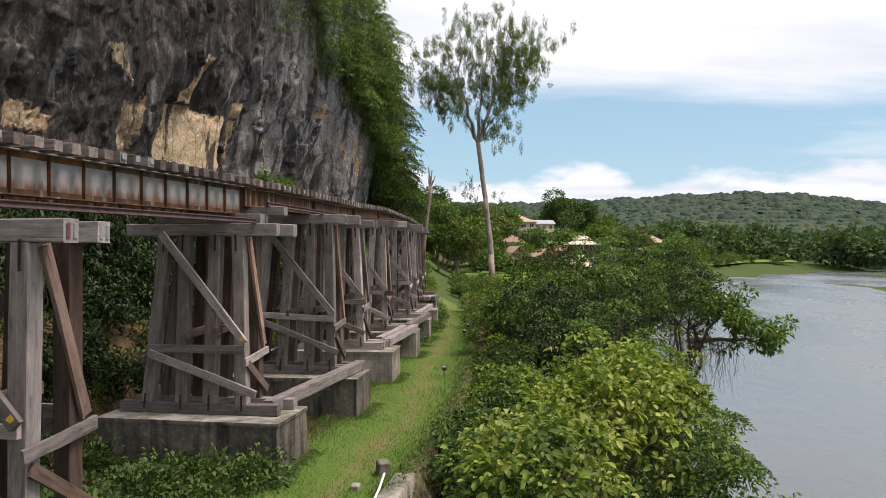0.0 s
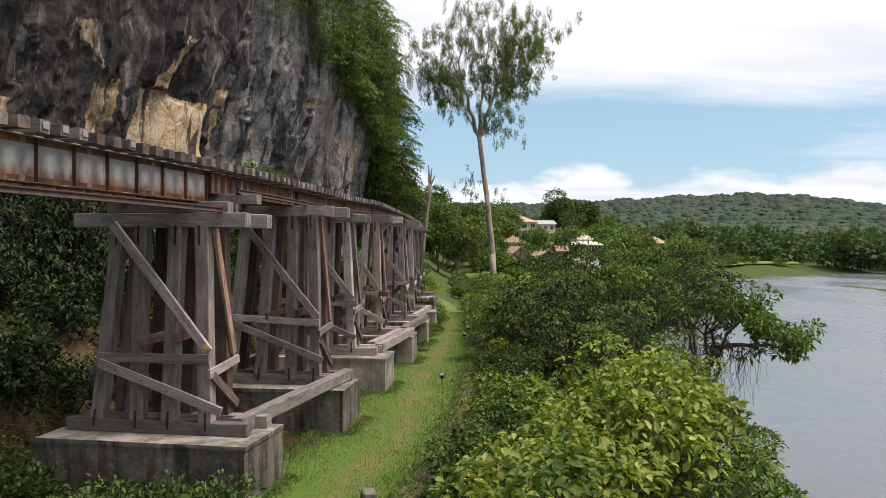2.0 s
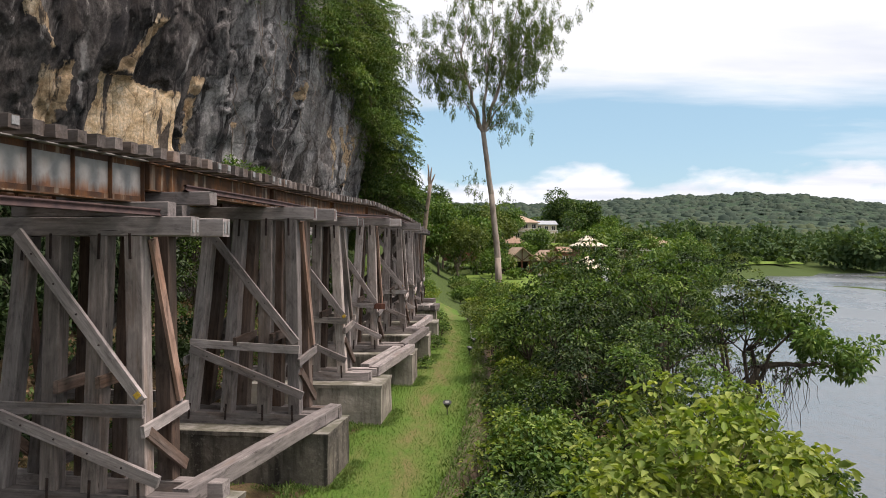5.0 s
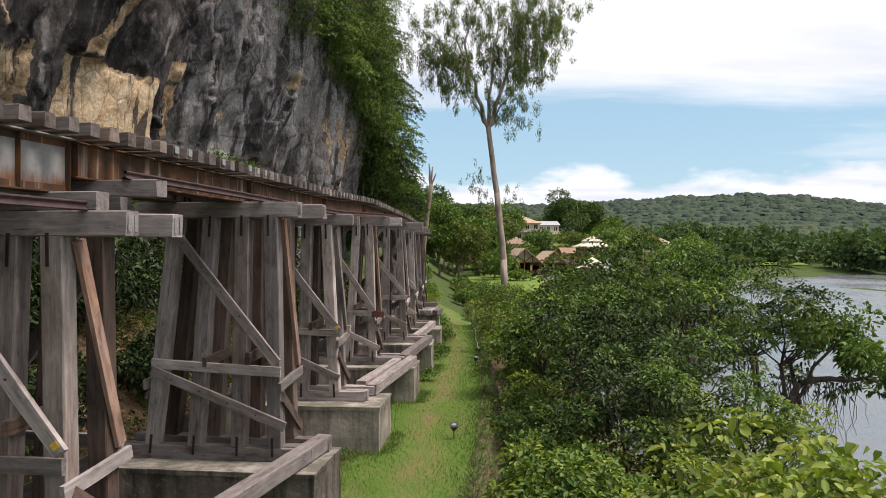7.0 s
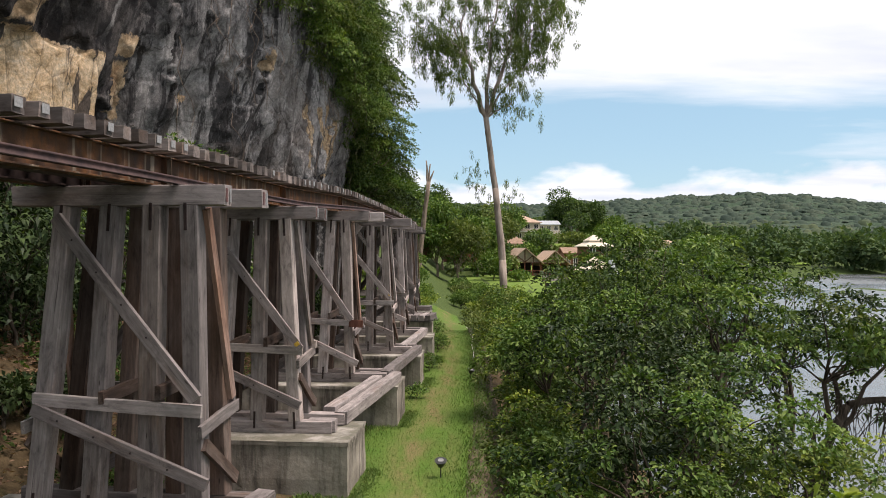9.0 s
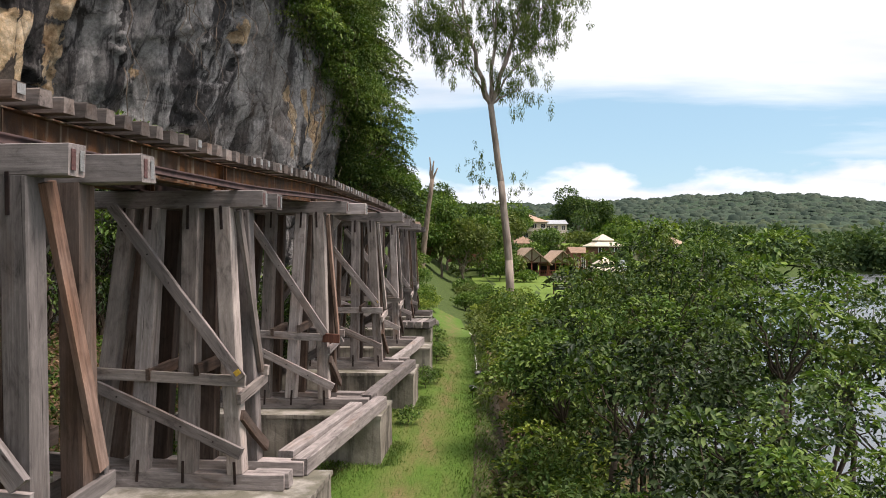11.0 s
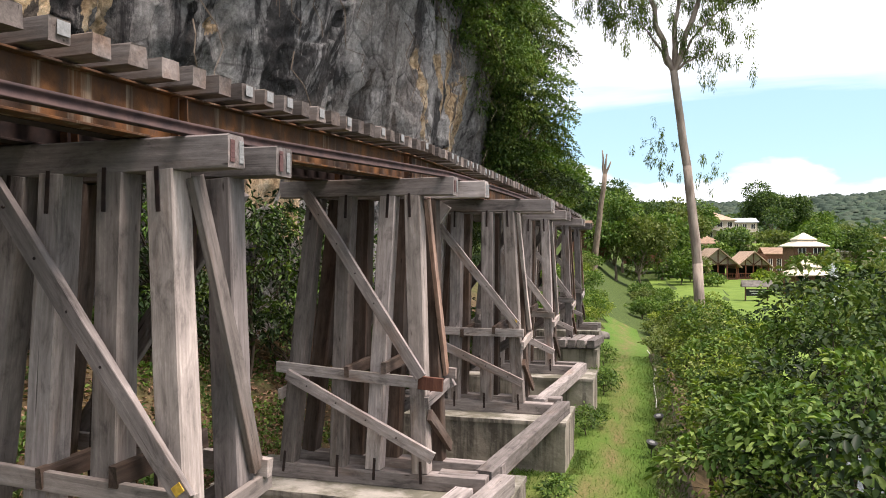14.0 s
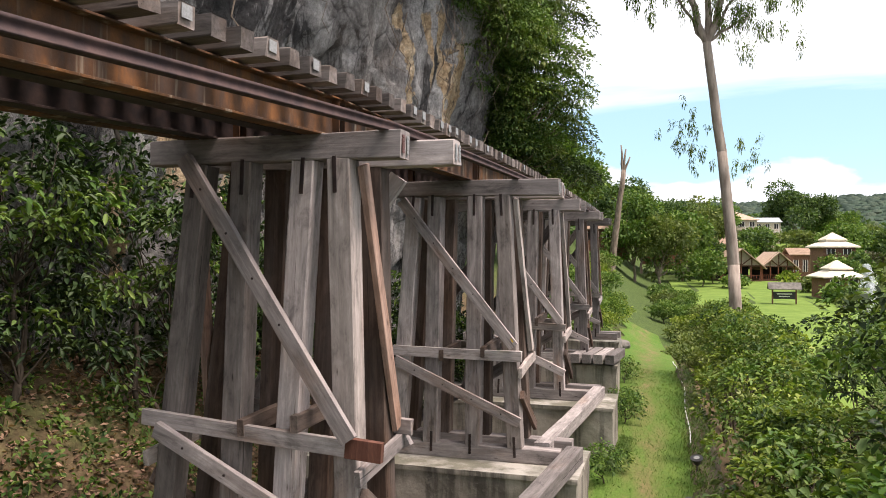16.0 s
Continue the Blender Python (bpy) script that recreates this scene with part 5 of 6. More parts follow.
for x, y, top, r, mt, sd in bank:
    z0 = z_at(x, y)
    rb = random.Random(sd)
    hgt = top - z0
    hi = min(hgt * 0.42, r * 0.95)
    dx, dy = rb.uniform(-.5, .5) * r, rb.uniform(-.4, .4) * r
    crowns = ((0, 0, hgt - hi, r, r, hi, 0.5), (dx, dy, hgt - hi * 1.9, r * 0.85, r * 0.9, hi * 0.8, 0.3), (-dx, -dy, hgt - hi * 1.2, r * 0.7, r * 0.7, hi * 0.7, 0.2))
    # shade-dark leaves paint the hollows into the nearer crowns
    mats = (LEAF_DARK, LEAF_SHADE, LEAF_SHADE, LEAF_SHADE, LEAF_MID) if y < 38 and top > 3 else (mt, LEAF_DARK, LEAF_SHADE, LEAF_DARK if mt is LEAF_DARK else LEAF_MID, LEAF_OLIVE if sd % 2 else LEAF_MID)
    if top < 3 and y < 40:
        mats = (LEAF_MID, LEAF_BRIGHT, LEAF_MID, LEAF_DARK, LEAF_OLIVE)
    lf = 0.15 if y < 35 else 0.18 if y < 46 else 0.24
    pad_tree("tree", x, y, z0, crowns, "dense leafy tree leaning over the river bank", sd, mats, leaf=lf, per=9.5 / (lf * lf), count=int((19 if top > 3 else 30) * r), size=(0.3, 0.85) if y < 46 else (0.5, 1.0), group="trees on the river bank", trunk_r=0.13, broad=y < 42)

# bough with trailing vines over the water
t = thing("leaning_tree", Matrix.Translation((10.2, 38.4, z_at(10.2, 38.4))), "leaning river tree with bare trailing vines", "tree")
rng = np.random.default_rng(61)
bm = bmesh.new()
zt = 0.7 - z_at(10.2, 38.4)
limb(bm, (0, 0, -0.3), (2.6, 0.2, zt + 0.4), 0.22, 0.13, rng, 6, 8, 0.08)
limb(bm, (2.6, 0.2, zt + 0.4), (6.2, 0.6, zt + 0.7), 0.13, 0.04, rng, 6, 7, 0.1)
limb(bm, (1.5, 0.1, zt - 1.6), (4.2, -0.5, zt + 2.6), 0.1, 0.03, rng, 5, 6, 0.1)
for k in range(60):
    x = rng.uniform(1.2, 4.6)
    limb(bm, (x, rng.normal() * 0.4, zt + 0.5), (x + rng.normal() * 0.35, rng.normal() * 0.5, zt + 0.3 - rng.uniform(0.8, 2.6)), 0.018, 0.006, rng, 4, 3, 0.2)
part("trunk", bm, BARK_DARK, t, smooth=True)
bl = [(rng.uniform(3.8, 6.4), rng.normal() * 0.6, zt + rng.uniform(-0.1, 1.6), rng.uniform(.3, .6), rng.uniform(.3, .6), rng.uniform(.2, .45)) for _ in range(26)]
bl += [(rng.uniform(2.5, 5.0), rng.normal() * 0.8, zt + rng.uniform(1.6, 3.2), 0.5, 0.5, 0.4) for _ in range(16)]
P, N = blob_points(rng, bl, 420, 0.3)
part("crown", leaf_mesh("crown", P, N, 0.26, LEAF_MID, rng, 0.5, 0.25), None, t)
rng0 = random.Random(77)
for k in range(31):
    y = 19.5 + k * 1.72 + rng0.uniform(-.5, .5)
    top = 0.6 + rng0.uniform(0, .6) + float(np.interp(y, [38, 47, 62, 75], [0, 1.6, 2.5, 2.2]))
    x = edge(y) + (1.65 if y < 34 else 1.6) + rng0.uniform(-.1, .7)
    r_, z0 = 1.05 + rng0.uniform(0, .4), z_at(x, y)
    h_ = top - z0
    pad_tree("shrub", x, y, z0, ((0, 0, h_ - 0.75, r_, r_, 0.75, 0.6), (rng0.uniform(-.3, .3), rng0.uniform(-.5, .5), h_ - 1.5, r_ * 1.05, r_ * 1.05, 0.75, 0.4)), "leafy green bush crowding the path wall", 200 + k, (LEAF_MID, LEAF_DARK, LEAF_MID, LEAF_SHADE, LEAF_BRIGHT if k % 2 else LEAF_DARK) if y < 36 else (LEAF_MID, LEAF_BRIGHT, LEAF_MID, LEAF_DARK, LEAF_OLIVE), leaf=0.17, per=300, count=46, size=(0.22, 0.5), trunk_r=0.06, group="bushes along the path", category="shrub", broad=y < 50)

# tall thin tree beside the path
TX, TY = 3.0, 68.0
tall = thing("tall_tree", Matrix.Translation((TX, TY, -1.2)), "tall slender grey-barked tree with an airy crown", "tree")
rng = np.random.default_rng(900)
bm = bmesh.new()
pts = [(1.5, 0, 0), (1.25, 0, 6.5), (0.75, 0, 11.5), (0.1, 0, 16.4)]
rad = [0.31, 0.26, 0.22, 0.19]
for a, b, r0, r1 in zip(pts, pts[1:], rad, rad[1:]):
    limb(bm, a, b, r0, r1, rng, 4, 10, 0.01)
f0 = Vector(pts[-1])
arms = [(-5.0, 0, 23.2), (-3.6, .8, 25.4), (-1.5, -.8, 27.0), (0.8, .6, 27.8), (2.8, -.6, 27.6), (4.6, .5, 26.4), (6.6, 0, 25.8), (5.0, -.8, 24.0), (3.0, .9, 24.6), (-2.6, -.5, 22.0), (-1.9, .3, 19.6), (1.5, .2, 21.4), (3.4, 0, 20.5), (4.2, .4, 22.0), (1.9, -.3, 17.4), (-3.9, 0.4, 21.4), (0.2, 0.8, 24.6)]
main = [Vector((-1.2, 0, 20.5)), Vector((1.6, 0, 20.8)), Vector((0.3, 0.2, 19.5))]
for q in main:
    limb(bm, f0, q, 0.17, 0.11, rng, 5, 8, 0.06)
for a in arms:
    src = main[0] if a[0] < -0.6 else main[1] if a[0] > 1.2 else main[2]
    limb(bm, src if a[2] > 20.6 else f0, a, 0.09, 0.02, rng, 6, 6, 0.10)
part("trunk", bm, BARK_PALE, tall, smooth=True)
blobs = []
for a in arms:
    src = main[0] if a[0] < -0.6 else main[1] if a[0] > 1.2 else main[2]
    for _ in range(46):
        d = rng.normal(0, 1, 3)
        f = rng.uniform(0.5, 1.06)
        blobs.append((src.x + (a[0] - 0.2 - src.x) * f + d[0] * 1.0, a[1] * f + d[1] * 0.9, src.z + (a[2] - src.z) * f + d[2] * 0.75 - 0.3, rng.uniform(.14, .34), rng.uniform(.14, .34), rng.uniform(0.25, 0.8)))
for q in ((-0.9, 0, 11.9), (-0.3, 0, 11.2), (-1.2, 0, 12.4), (1.7, 0, 10.9), (-0.5, 0.3, 12.8), (1.9, 0, 11.6)):
    for _ in range(7):
        blobs.append((q[0] + rng.normal() * 0.35, q[1] + rng.normal() * 0.3, q[2] + rng.normal() * 0.45, 0.12, 0.12, 0.3))
P, N = blob_points(rng, blobs, 840, 0.1)
N[:, 2] -= 1.3
part("crown", leaf_mesh("crown", P, N, 0.17, LEAF_TALL, rng, 0.26, 0.35), None, tall)

# growth on the cliff: tufts and creepers along its brow, trees leaning out at the far corner
rng = np.random.default_rng(33)
brow = []
for _ in range(9000):
    j, i = rng.integers(60, CV.shape[0] - 24), rng.integers(60, CV.shape[1] - 4)
    x, y, z = CV[j, i]
    lim = float(np.interp(y, [38, 43.9, 49.9, 56, 60, 63.6, 66, 70], [23, 19.6, 17.8, 16.2, 15.0, 12.4, 6, 4])) + rng.normal() * 0.9
    if z < lim or z > 30 or y > 76 or rng.random() > (1.0 if y > 52 else 0.75):
        continue
    s_ = rng.uniform(0.3, 0.95)
    q = rng.uniform(0, 1) ** 2 * (2.2 if y > 52 else 1.2)
    brow.append((x + q * 0.8, y - q * 0.6, z + 0.2, s_, s_ * rng.uniform(0.3, 0.7), (0.7, -0.5)))
rng.shuffle(brow)
brow = brow[:2600]
for nm, bl, mt, lf, per, lab in (("cliff_bushes", brow[0::4], LEAF_DARK, 0.17, 320, "dark bushes and creepers hanging over the cliff"), ("cliff_trees", brow[1::4] + brow[2::4], LEAF_MID, 0.17, 320, "green trees clinging to the cliff top"), ("cliff_creepers", brow[3::4], LEAF_OLIVE, 0.16, 320, "olive and dry creepers draped on the cliff")):
    P, N, U = pad_points(rng, bl, per)
    thing(nm, Matrix(), lab, "bushes", kind="stuff", data=leaf_mesh(nm, P, N, lf, mt, rng, 0.45, 0.35, False, U))
for k, (x, y, z0, crowns, mts, n) in enumerate((
        (-6.6, 65.5, 8.0, ((2.2, 0.3, 5.2, 2.5, 2.6, 2.6, 0.6), (1.2, 0.5, 2.2, 2.4, 2.4, 1.6, 0.4)), (LEAF_DARK, LEAF_MID, LEAF_DARK), 130),
        (-7.0, 66.5, 12.5, ((2.2, 0.0, 4.0, 2.6, 2.6, 2.6, 0.6), (1.0, -0.5, 7.6, 2.6, 2.4, 2.8, 0.5)), (LEAF_DARK, LEAF_MID, LEAF_OLIVE), 130),
        (-7.6, 63.0, 14.0, ((1.4, -0.6, 2.8, 2.2, 2.2, 2.2, 0.6), (1.0, -0.3, 6.2, 2.4, 2.2, 2.4, 0.5)), (LEAF_MID, LEAF_DARK), 110),
        (-8.0, 59.0, 16.0, ((1.2, -0.8, 2.4, 2.0, 2.0, 1.8, 1.0),), (LEAF_MID, LEAF_OLIVE), 70),
        (-5.8, 68.0, 5.0, ((2.0, 0.0, 4.0, 2.2, 2.4, 2.2, 0.6), (1.4, 0.5, 7.0, 2.2, 2.0, 2.0, 0.4)), (LEAF_DARK, LEAF_MID, LEAF_SHADE), 100))):
    pad_tree("cliff_tree", x, y, z0, crowns, "leafy tree leaning out from the cliff's far corner", 840 + k, mts + (LEAF_MID, LEAF_OLIVE), leaf=0.17, per=400, count=n, size=(0.35, 0.9), bark=BARK, trunk_r=0.16, group="trees at the corner of the cliff", broad=False)

# undergrowth between the towers and the cliff
def cliff_x(y):
    return float(np.interp(y, CL_Y, CL_X))


rng0 = random.Random(78)
for k in range(52):
    y = -4 + (k // 2) * 2.5 + rng0.uniform(-.6, .6)
    x = cliff_x(y) + (1.4 if k % 2 else 3.4) + rng0.uniform(-.6, 1.0)
    if x > centre(y) - 3.4:
        x = centre(y) - 3.4 - rng0.uniform(0, .6)
    if y > 37:
        x = cliff_x(y) + rng0.uniform(0.5, 1.7)
    z0 = z_at(x, y)
    hgt = rng0.uniform(4.2, 6.0) if 37 < y < 52 else rng0.uniform(4.6, 6.6) - (0 if k % 2 else 1.5) if y < 52 else rng0.uniform(3.0, 4.5)
    # near the start the shade under the cliff is in the leaf colour
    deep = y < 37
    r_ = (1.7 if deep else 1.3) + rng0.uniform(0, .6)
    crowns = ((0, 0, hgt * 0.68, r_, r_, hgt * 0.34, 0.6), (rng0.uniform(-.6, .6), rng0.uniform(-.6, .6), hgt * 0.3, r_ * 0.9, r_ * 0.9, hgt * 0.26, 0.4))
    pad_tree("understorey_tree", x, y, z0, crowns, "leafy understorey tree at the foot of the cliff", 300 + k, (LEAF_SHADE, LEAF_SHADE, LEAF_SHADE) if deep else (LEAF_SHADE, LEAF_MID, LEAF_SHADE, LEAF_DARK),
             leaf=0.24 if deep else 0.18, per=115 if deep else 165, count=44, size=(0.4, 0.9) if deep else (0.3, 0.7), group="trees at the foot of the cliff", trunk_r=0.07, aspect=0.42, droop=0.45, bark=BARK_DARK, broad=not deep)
for k in range(40):
    y = 10 + k * 0.68 + rng0.uniform(-.5, .5)
    x = centre(y) - 3.6 - rng0.uniform(0, 5.5)
    if x < cliff_x(y) + 1.0:
        continue
    z0 = z_at(x, y)
    shrub(x, y, z0 + rng0.uniform(1.2, 2.4), 1.0 + rng0.uniform(0, .7), LEAF_SHADE, "leafy shrub with shade-darkened leaves on the slope behind the viaduct", 950 + k, 0.2, 520, 14, group="shrubs on the slope", small=(0.2, 0.4))
rng = np.random.default_rng(81)
Pg, Ng, Pd, Nd = [], [], [], []
for k in range(620):
    y = rng.uniform(4, 62)
    x = centre(y) - 1.2 - rng.uniform(0, 1) ** 0.8 * 8.5
    if k > 480:
        y = rng.uniform(13, 20)
        x = centre(y) + rng.uniform(-4, 2.6)
    if x < cliff_x(y) + 0.8:
        continue
    z = z_at(x, y)
    if rng.random() < 0.72:
        s = rng.uniform(0.25, 0.6) * (1.5 if y < 30 else 1.0)
        p, n = blob_points(rng, [(x, y, z + s * 0.45, s, s, s * 0.7)], 520, 0.3)
        n[:, 2] += 0.4
        Pg.append(p), Ng.append(n)
for k in range(44000):
    y = rng.uniform(4, 64) if k % 4 else rng.uniform(34, 54)
    x = centre(y) - 0.5 - rng.uniform(0, 1) * 9
    Pd.append((x, y, z_at(x, y) + 0.05 + rng.uniform(0, .08))), Nd.append((rng.normal(), rng.normal(), rng.normal() * 0.25))
thing("ground_plants", Matrix(), "low green plants growing under the viaduct", "plants", kind="stuff", data=leaf_mesh("ground_plants", np.concatenate(Pg), np.concatenate(Ng), 0.17, LEAF_DARK, rng, 0.5, 0.2))
Pm, Nm = [], []
for k in range(420):
    y = rng.uniform(33, 60)
    x = centre(y) - 2.6 - rng.uniform(0, 4.5)
    if x < cliff_x(y) + 0.3:
        continue
    r_ = rng.uniform(0.15, 0.45)
    p, n = blob_points(rng, [(x, y, z_at(x, y) + r_ * 0.4, r_, r_, r_ * 0.6)], 420, 0.3)
    n[:, 2] += 0.4
    Pm.append(p), Nm.append(n)
thing("seedlings", Matrix(), "fresh green seedlings and ferns on the slope", "plants", kind="stuff", data=leaf_mesh("seedlings", np.concatenate(Pm), np.concatenate(Nm), 0.16, LEAF_MID, rng, 0.5, 0.3))
thing("leaf_litter", Matrix(), "dry brown leaf litter on the slope", "leaves", kind="stuff", data=leaf_mesh("leaf_litter", np.array(Pd), np.array(Nd), 0.16, LEAF_DRY, rng, 0.45))

# grass on the path: short blades, taller at the edges and round the footings
P, N = [], []
for k in range(90000):
    y = 12 + 58 * rng.random() ** 1.5
    a, b = path_left(y) - 0.6, edge(y)
    f = rng.random()
    x = a + (b - a) * f
    mid = abs(f - 0.55) * 2
    if rng.random() > 0.35 + 0.65 * mid:
        continue
    P.append((x, y, z_at(x, y) + 0.04))
    hgt = 0.5 + 0.9 * mid ** 3 + rng.uniform(0, .4)
    N.append((rng.normal() * 0.5, rng.normal() * 0.5, 1.0, hgt))
P, N = np.array(P), np.array(N)
me = leaf_mesh("grass", P, N[:, :3], 0.13 * N[:, 3], GRASS, rng, 0.14, 0.15)
thing("grass", Matrix(), "short green grass on the path", "grass", kind="stuff", data=me)
P, N = [], []
for i, yb in enumerate(BENTS[2:9], 2):
    for k in range(2600):
        u = rng.uniform(-2.6, REACH[i] + 0.15)
        if rng.random() < 0.5:
            q = along(yb - 0.28 - 1.15 - abs(rng.normal()) * 0.22, u)
        else:
            q = along(yb - 0.28 + rng.uniform(-1.2, 1.2), REACH[i] + 0.08 + abs(rng.normal()) * 0.2)
        P.append((q.x, q.y, z_at(q.x, q.y) + 0.02)), N.append((rng.normal() * 0.5, rng.normal() * 0.5, 1.0))
thing("grass_tufts", Matrix(), "longer grass round the footings", "grass", kind="stuff", data=leaf_mesh("grass_tufts", np.array(P), np.array(N), 0.17, GRASS, rng, 0.1, 0.25))

P, N = [], []
for k in range(6000):
    y = 18 + 52 * rng.random() ** 1.3
    x = edge(y) + 0.05 + rng.normal() * 0.22
    P.append((x, y, (0.08 if x < edge(y) + 0.12 else 0.04 - 1.6 * (x - edge(y) - 0.12)) + rise(y))), N.append((rng.normal() * 0.5 + 0.5, rng.normal() * 0.6, 0.8))
thing("edge_grass", Matrix(), "rank grass hanging over the path's edge", "grass", kind="stuff", data=leaf_mesh("edge_grass", np.array(P), np.array(N), 0.3, GRASS, rng, 0.1, 0.5))

# bare lianas and roots on the cliff
bm = bmesh.new()
rng2 = np.random.default_rng(5)
near = np.argwhere((CV[:, :, 2] > 12) & (CV[:, :, 2] < 20) & (CV[:, :, 1] > 44) & (CV[:, :, 1] < 63))
for k in range(34):
    j, i = near[rng2.integers(0, len(near))]
    x, y, z = CV[j, i]
    L = rng2.uniform(2, 5)
    limb(bm, (x + 0.3, y - 0.2, z), (x + 0.35 + rng2.uniform(0, .8), y + rng2.uniform(-.8, .8), z - L), 0.022, 0.008, rng2, 8, 4, 0.16)
thing("lianas", Matrix(), "bare grey lianas hanging down the cliff", "lianas", kind="stuff", data=mesh_of("lianas", bm, BARK))


# ---------------------------------------------------------------- middle distance
def gable_roof(bm, w, d, z, rise, over=0.5, t=0.18):
    """Two slabs of a pitched roof, ridge along x."""
    for sy in (1, -1):
        a = math.atan2(rise, d / 2)
        L = math.hypot(rise, d / 2) + over
        m = Matrix.Translation((0, sy * (d / 4 + over * 0.5 * math.cos(a)), z + rise / 2 - over * 0.5 * math.sin(a))) @ Matrix.Rotation(-sy * a, 4, "X")
        box(bm, m.translation, (w + 2 * over, L, t), 0.0, m.to_3x3().to_4x4())
    return bm


def hip_roof(bm, w, d, z, rise, over=0.6):
    w, d = w / 2 + over, d / 2 + over
    r = max(w - d, 0.15)
    vs = [bm.verts.new(p) for p in ((-w, -d, z), (w, -d, z), (w, d, z), (-w, d, z), (-r, 0, z + rise), (r, 0, z + rise), (-w, -d, z - 0.2), (w, -d, z - 0.2), (w, d, z - 0.2), (-w, d, z - 0.2))]
    for f in ((0, 1, 5, 4), (1, 2, 5), (2, 3, 4, 5), (3, 0, 4), (6, 7, 1, 0), (7, 8, 2, 1), (8, 9, 3, 2), (9, 6, 0, 3), (9, 8, 7, 6)):
        bm.faces.new([vs[k] for k in f])
    return bm


def house(x, y, z, turn, w, d, h, roof, roof_mat, wall_mat, label, storeys=1, rise=2.2, name="house"):
    """A small building: walls with window and door openings set in, posts, roof."""
    t = thing(name, pose(x, y, z, 0, 0, turn), label, "house", "houses of the riverside resort")
    part("wall", boxmesh((w, d, h + 3), 0.02, (0, 0, h / 2 - 1.5)), wall_mat, t)
    n = max(2, int(w / 2.6))
    for s_ in range(storeys):
        zc_ = h / storeys * (s_ + 0.55)
        for k in range(n):
            xx = -w / 2 + w * (k + 0.5) / n
            wd = part("window", boxmesh((w / n * 0.5, 0.08, h / storeys * 0.45), 0.0, (xx, -d / 2 - 0.01, zc_)), DARK_GAP, t)
            bm = bmesh.new()
            for q in (-1, 0, 1):
                box(bm, (xx + q * w / n * 0.25, -d / 2 - 0.06, zc_), (0.09, 0.06, h / storeys * 0.47))
            part("window_frame", bm, WHITE, wd)
        if s_ > 0:
            bm = boxmesh((w + 0.6, 1.3, 0.18), 0.0, (0, -d / 2 - 0.6, h / storeys * s_))
            box(bm, (0, -d / 2 - 1.2, h / storeys * s_ + 0.95), (w + 0.6, 0.08, 0.08))
            for k in range(9):
                box(bm, (-w / 2 + w * k / 8, -d / 2 - 1.2, h / storeys * s_ + 0.5), (0.07, 0.07, 0.95))
            part("balcony", bm, WHITE, t)
    bm = bmesh.new()
    (hip_roof if roof == "hip" else gable_roof)(bm, w, d, h, rise)
    part("roof", bm, roof_mat, t)
    return t


def pavilion(x, y, z, turn, w, d, h, rise, label, open_gable=True):
    """An open hall: timber posts, a low rail, a steep roof with a braced gable towards the lawn."""
    t = thing("pavilion", pose(x, y, z, 0, 0, turn), label, "pavilion", "halls of the riverside resort")
    part("floor", boxmesh((w, d, 3.4), 0.02, (0, 0, -1.55)), WALL_WOOD, t)
    n = 5
    for k in range(n):
        for yy in (-d / 2 + 0.2, d / 2 - 0.2):
            part("post", boxmesh((0.22, 0.22, h), 0.02, (-w / 2 + 0.2 + (w - 0.4) * k / (n - 1), yy, h / 2 + 0.1)), WALL_RED, t)
    bm = boxmesh((w, 0.1, 0.12), 0.0, (0, -d / 2, 1.1))
    for k in range(16):
        box(bm, (-w / 2 + w * k / 15, -d / 2, 0.6), (0.08, 0.08, 1.0))
    part("railing", bm, WALL_RED, t)
    part("back_wall", boxmesh((w * 0.96, 0.2, h), 0.0, (0, d / 2 - 0.6, h / 2)), DARK_GAP, t)
    bm = bmesh.new()
    gable_roof(bm, d, w, h, rise, 0.9)
    bmesh.ops.rotate(bm, verts=bm.verts, matrix=Matrix.Rotation(radians(90), 3, "Z"))
    part("roof", bm, ROOF_TAN, t)
    bm = bmesh.new()
    vs = [bm.verts.new(p) for p in ((-w / 2, -d / 2 + 0.15, h), (w / 2, -d / 2 + 0.15, h), (0, -d / 2 + 0.15, h + rise * 0.97))]
    bm.faces.new(vs)
    bmesh.ops.solidify(bm, geom=bm.faces[:], thickness=0.08)
    part("gable_panel", bm, ROOF_CREAM, t, "pale gable panel")
    bm = bmesh.new()
    for x0, z0, x1, z1 in ((-w / 2, h, w / 2, h), (0, h, 0, h + rise), (-w / 4, h, -w / 4, h + rise / 2), (w / 4, h, w / 4, h + rise / 2), (0, h + 0.1, -w / 4, h + rise / 2), (0, h + 0.1, w / 4, h + rise / 2), (-w / 2, h, 0, h + rise), (w / 2, h, 0, h + rise)):
        L, a = math.hypot(x1 - x0, z1 - z0), math.atan2(z1 - z0, x1 - x0)
        box(bm, ((x0 + x1) / 2, -d / 2, (z0 + z1) / 2), (L, 0.16, 0.2), 0.0, Matrix.Rotation(-a, 4, "Y"))
    part("gable_frame", bm, WALL_WOOD, t)
    return t


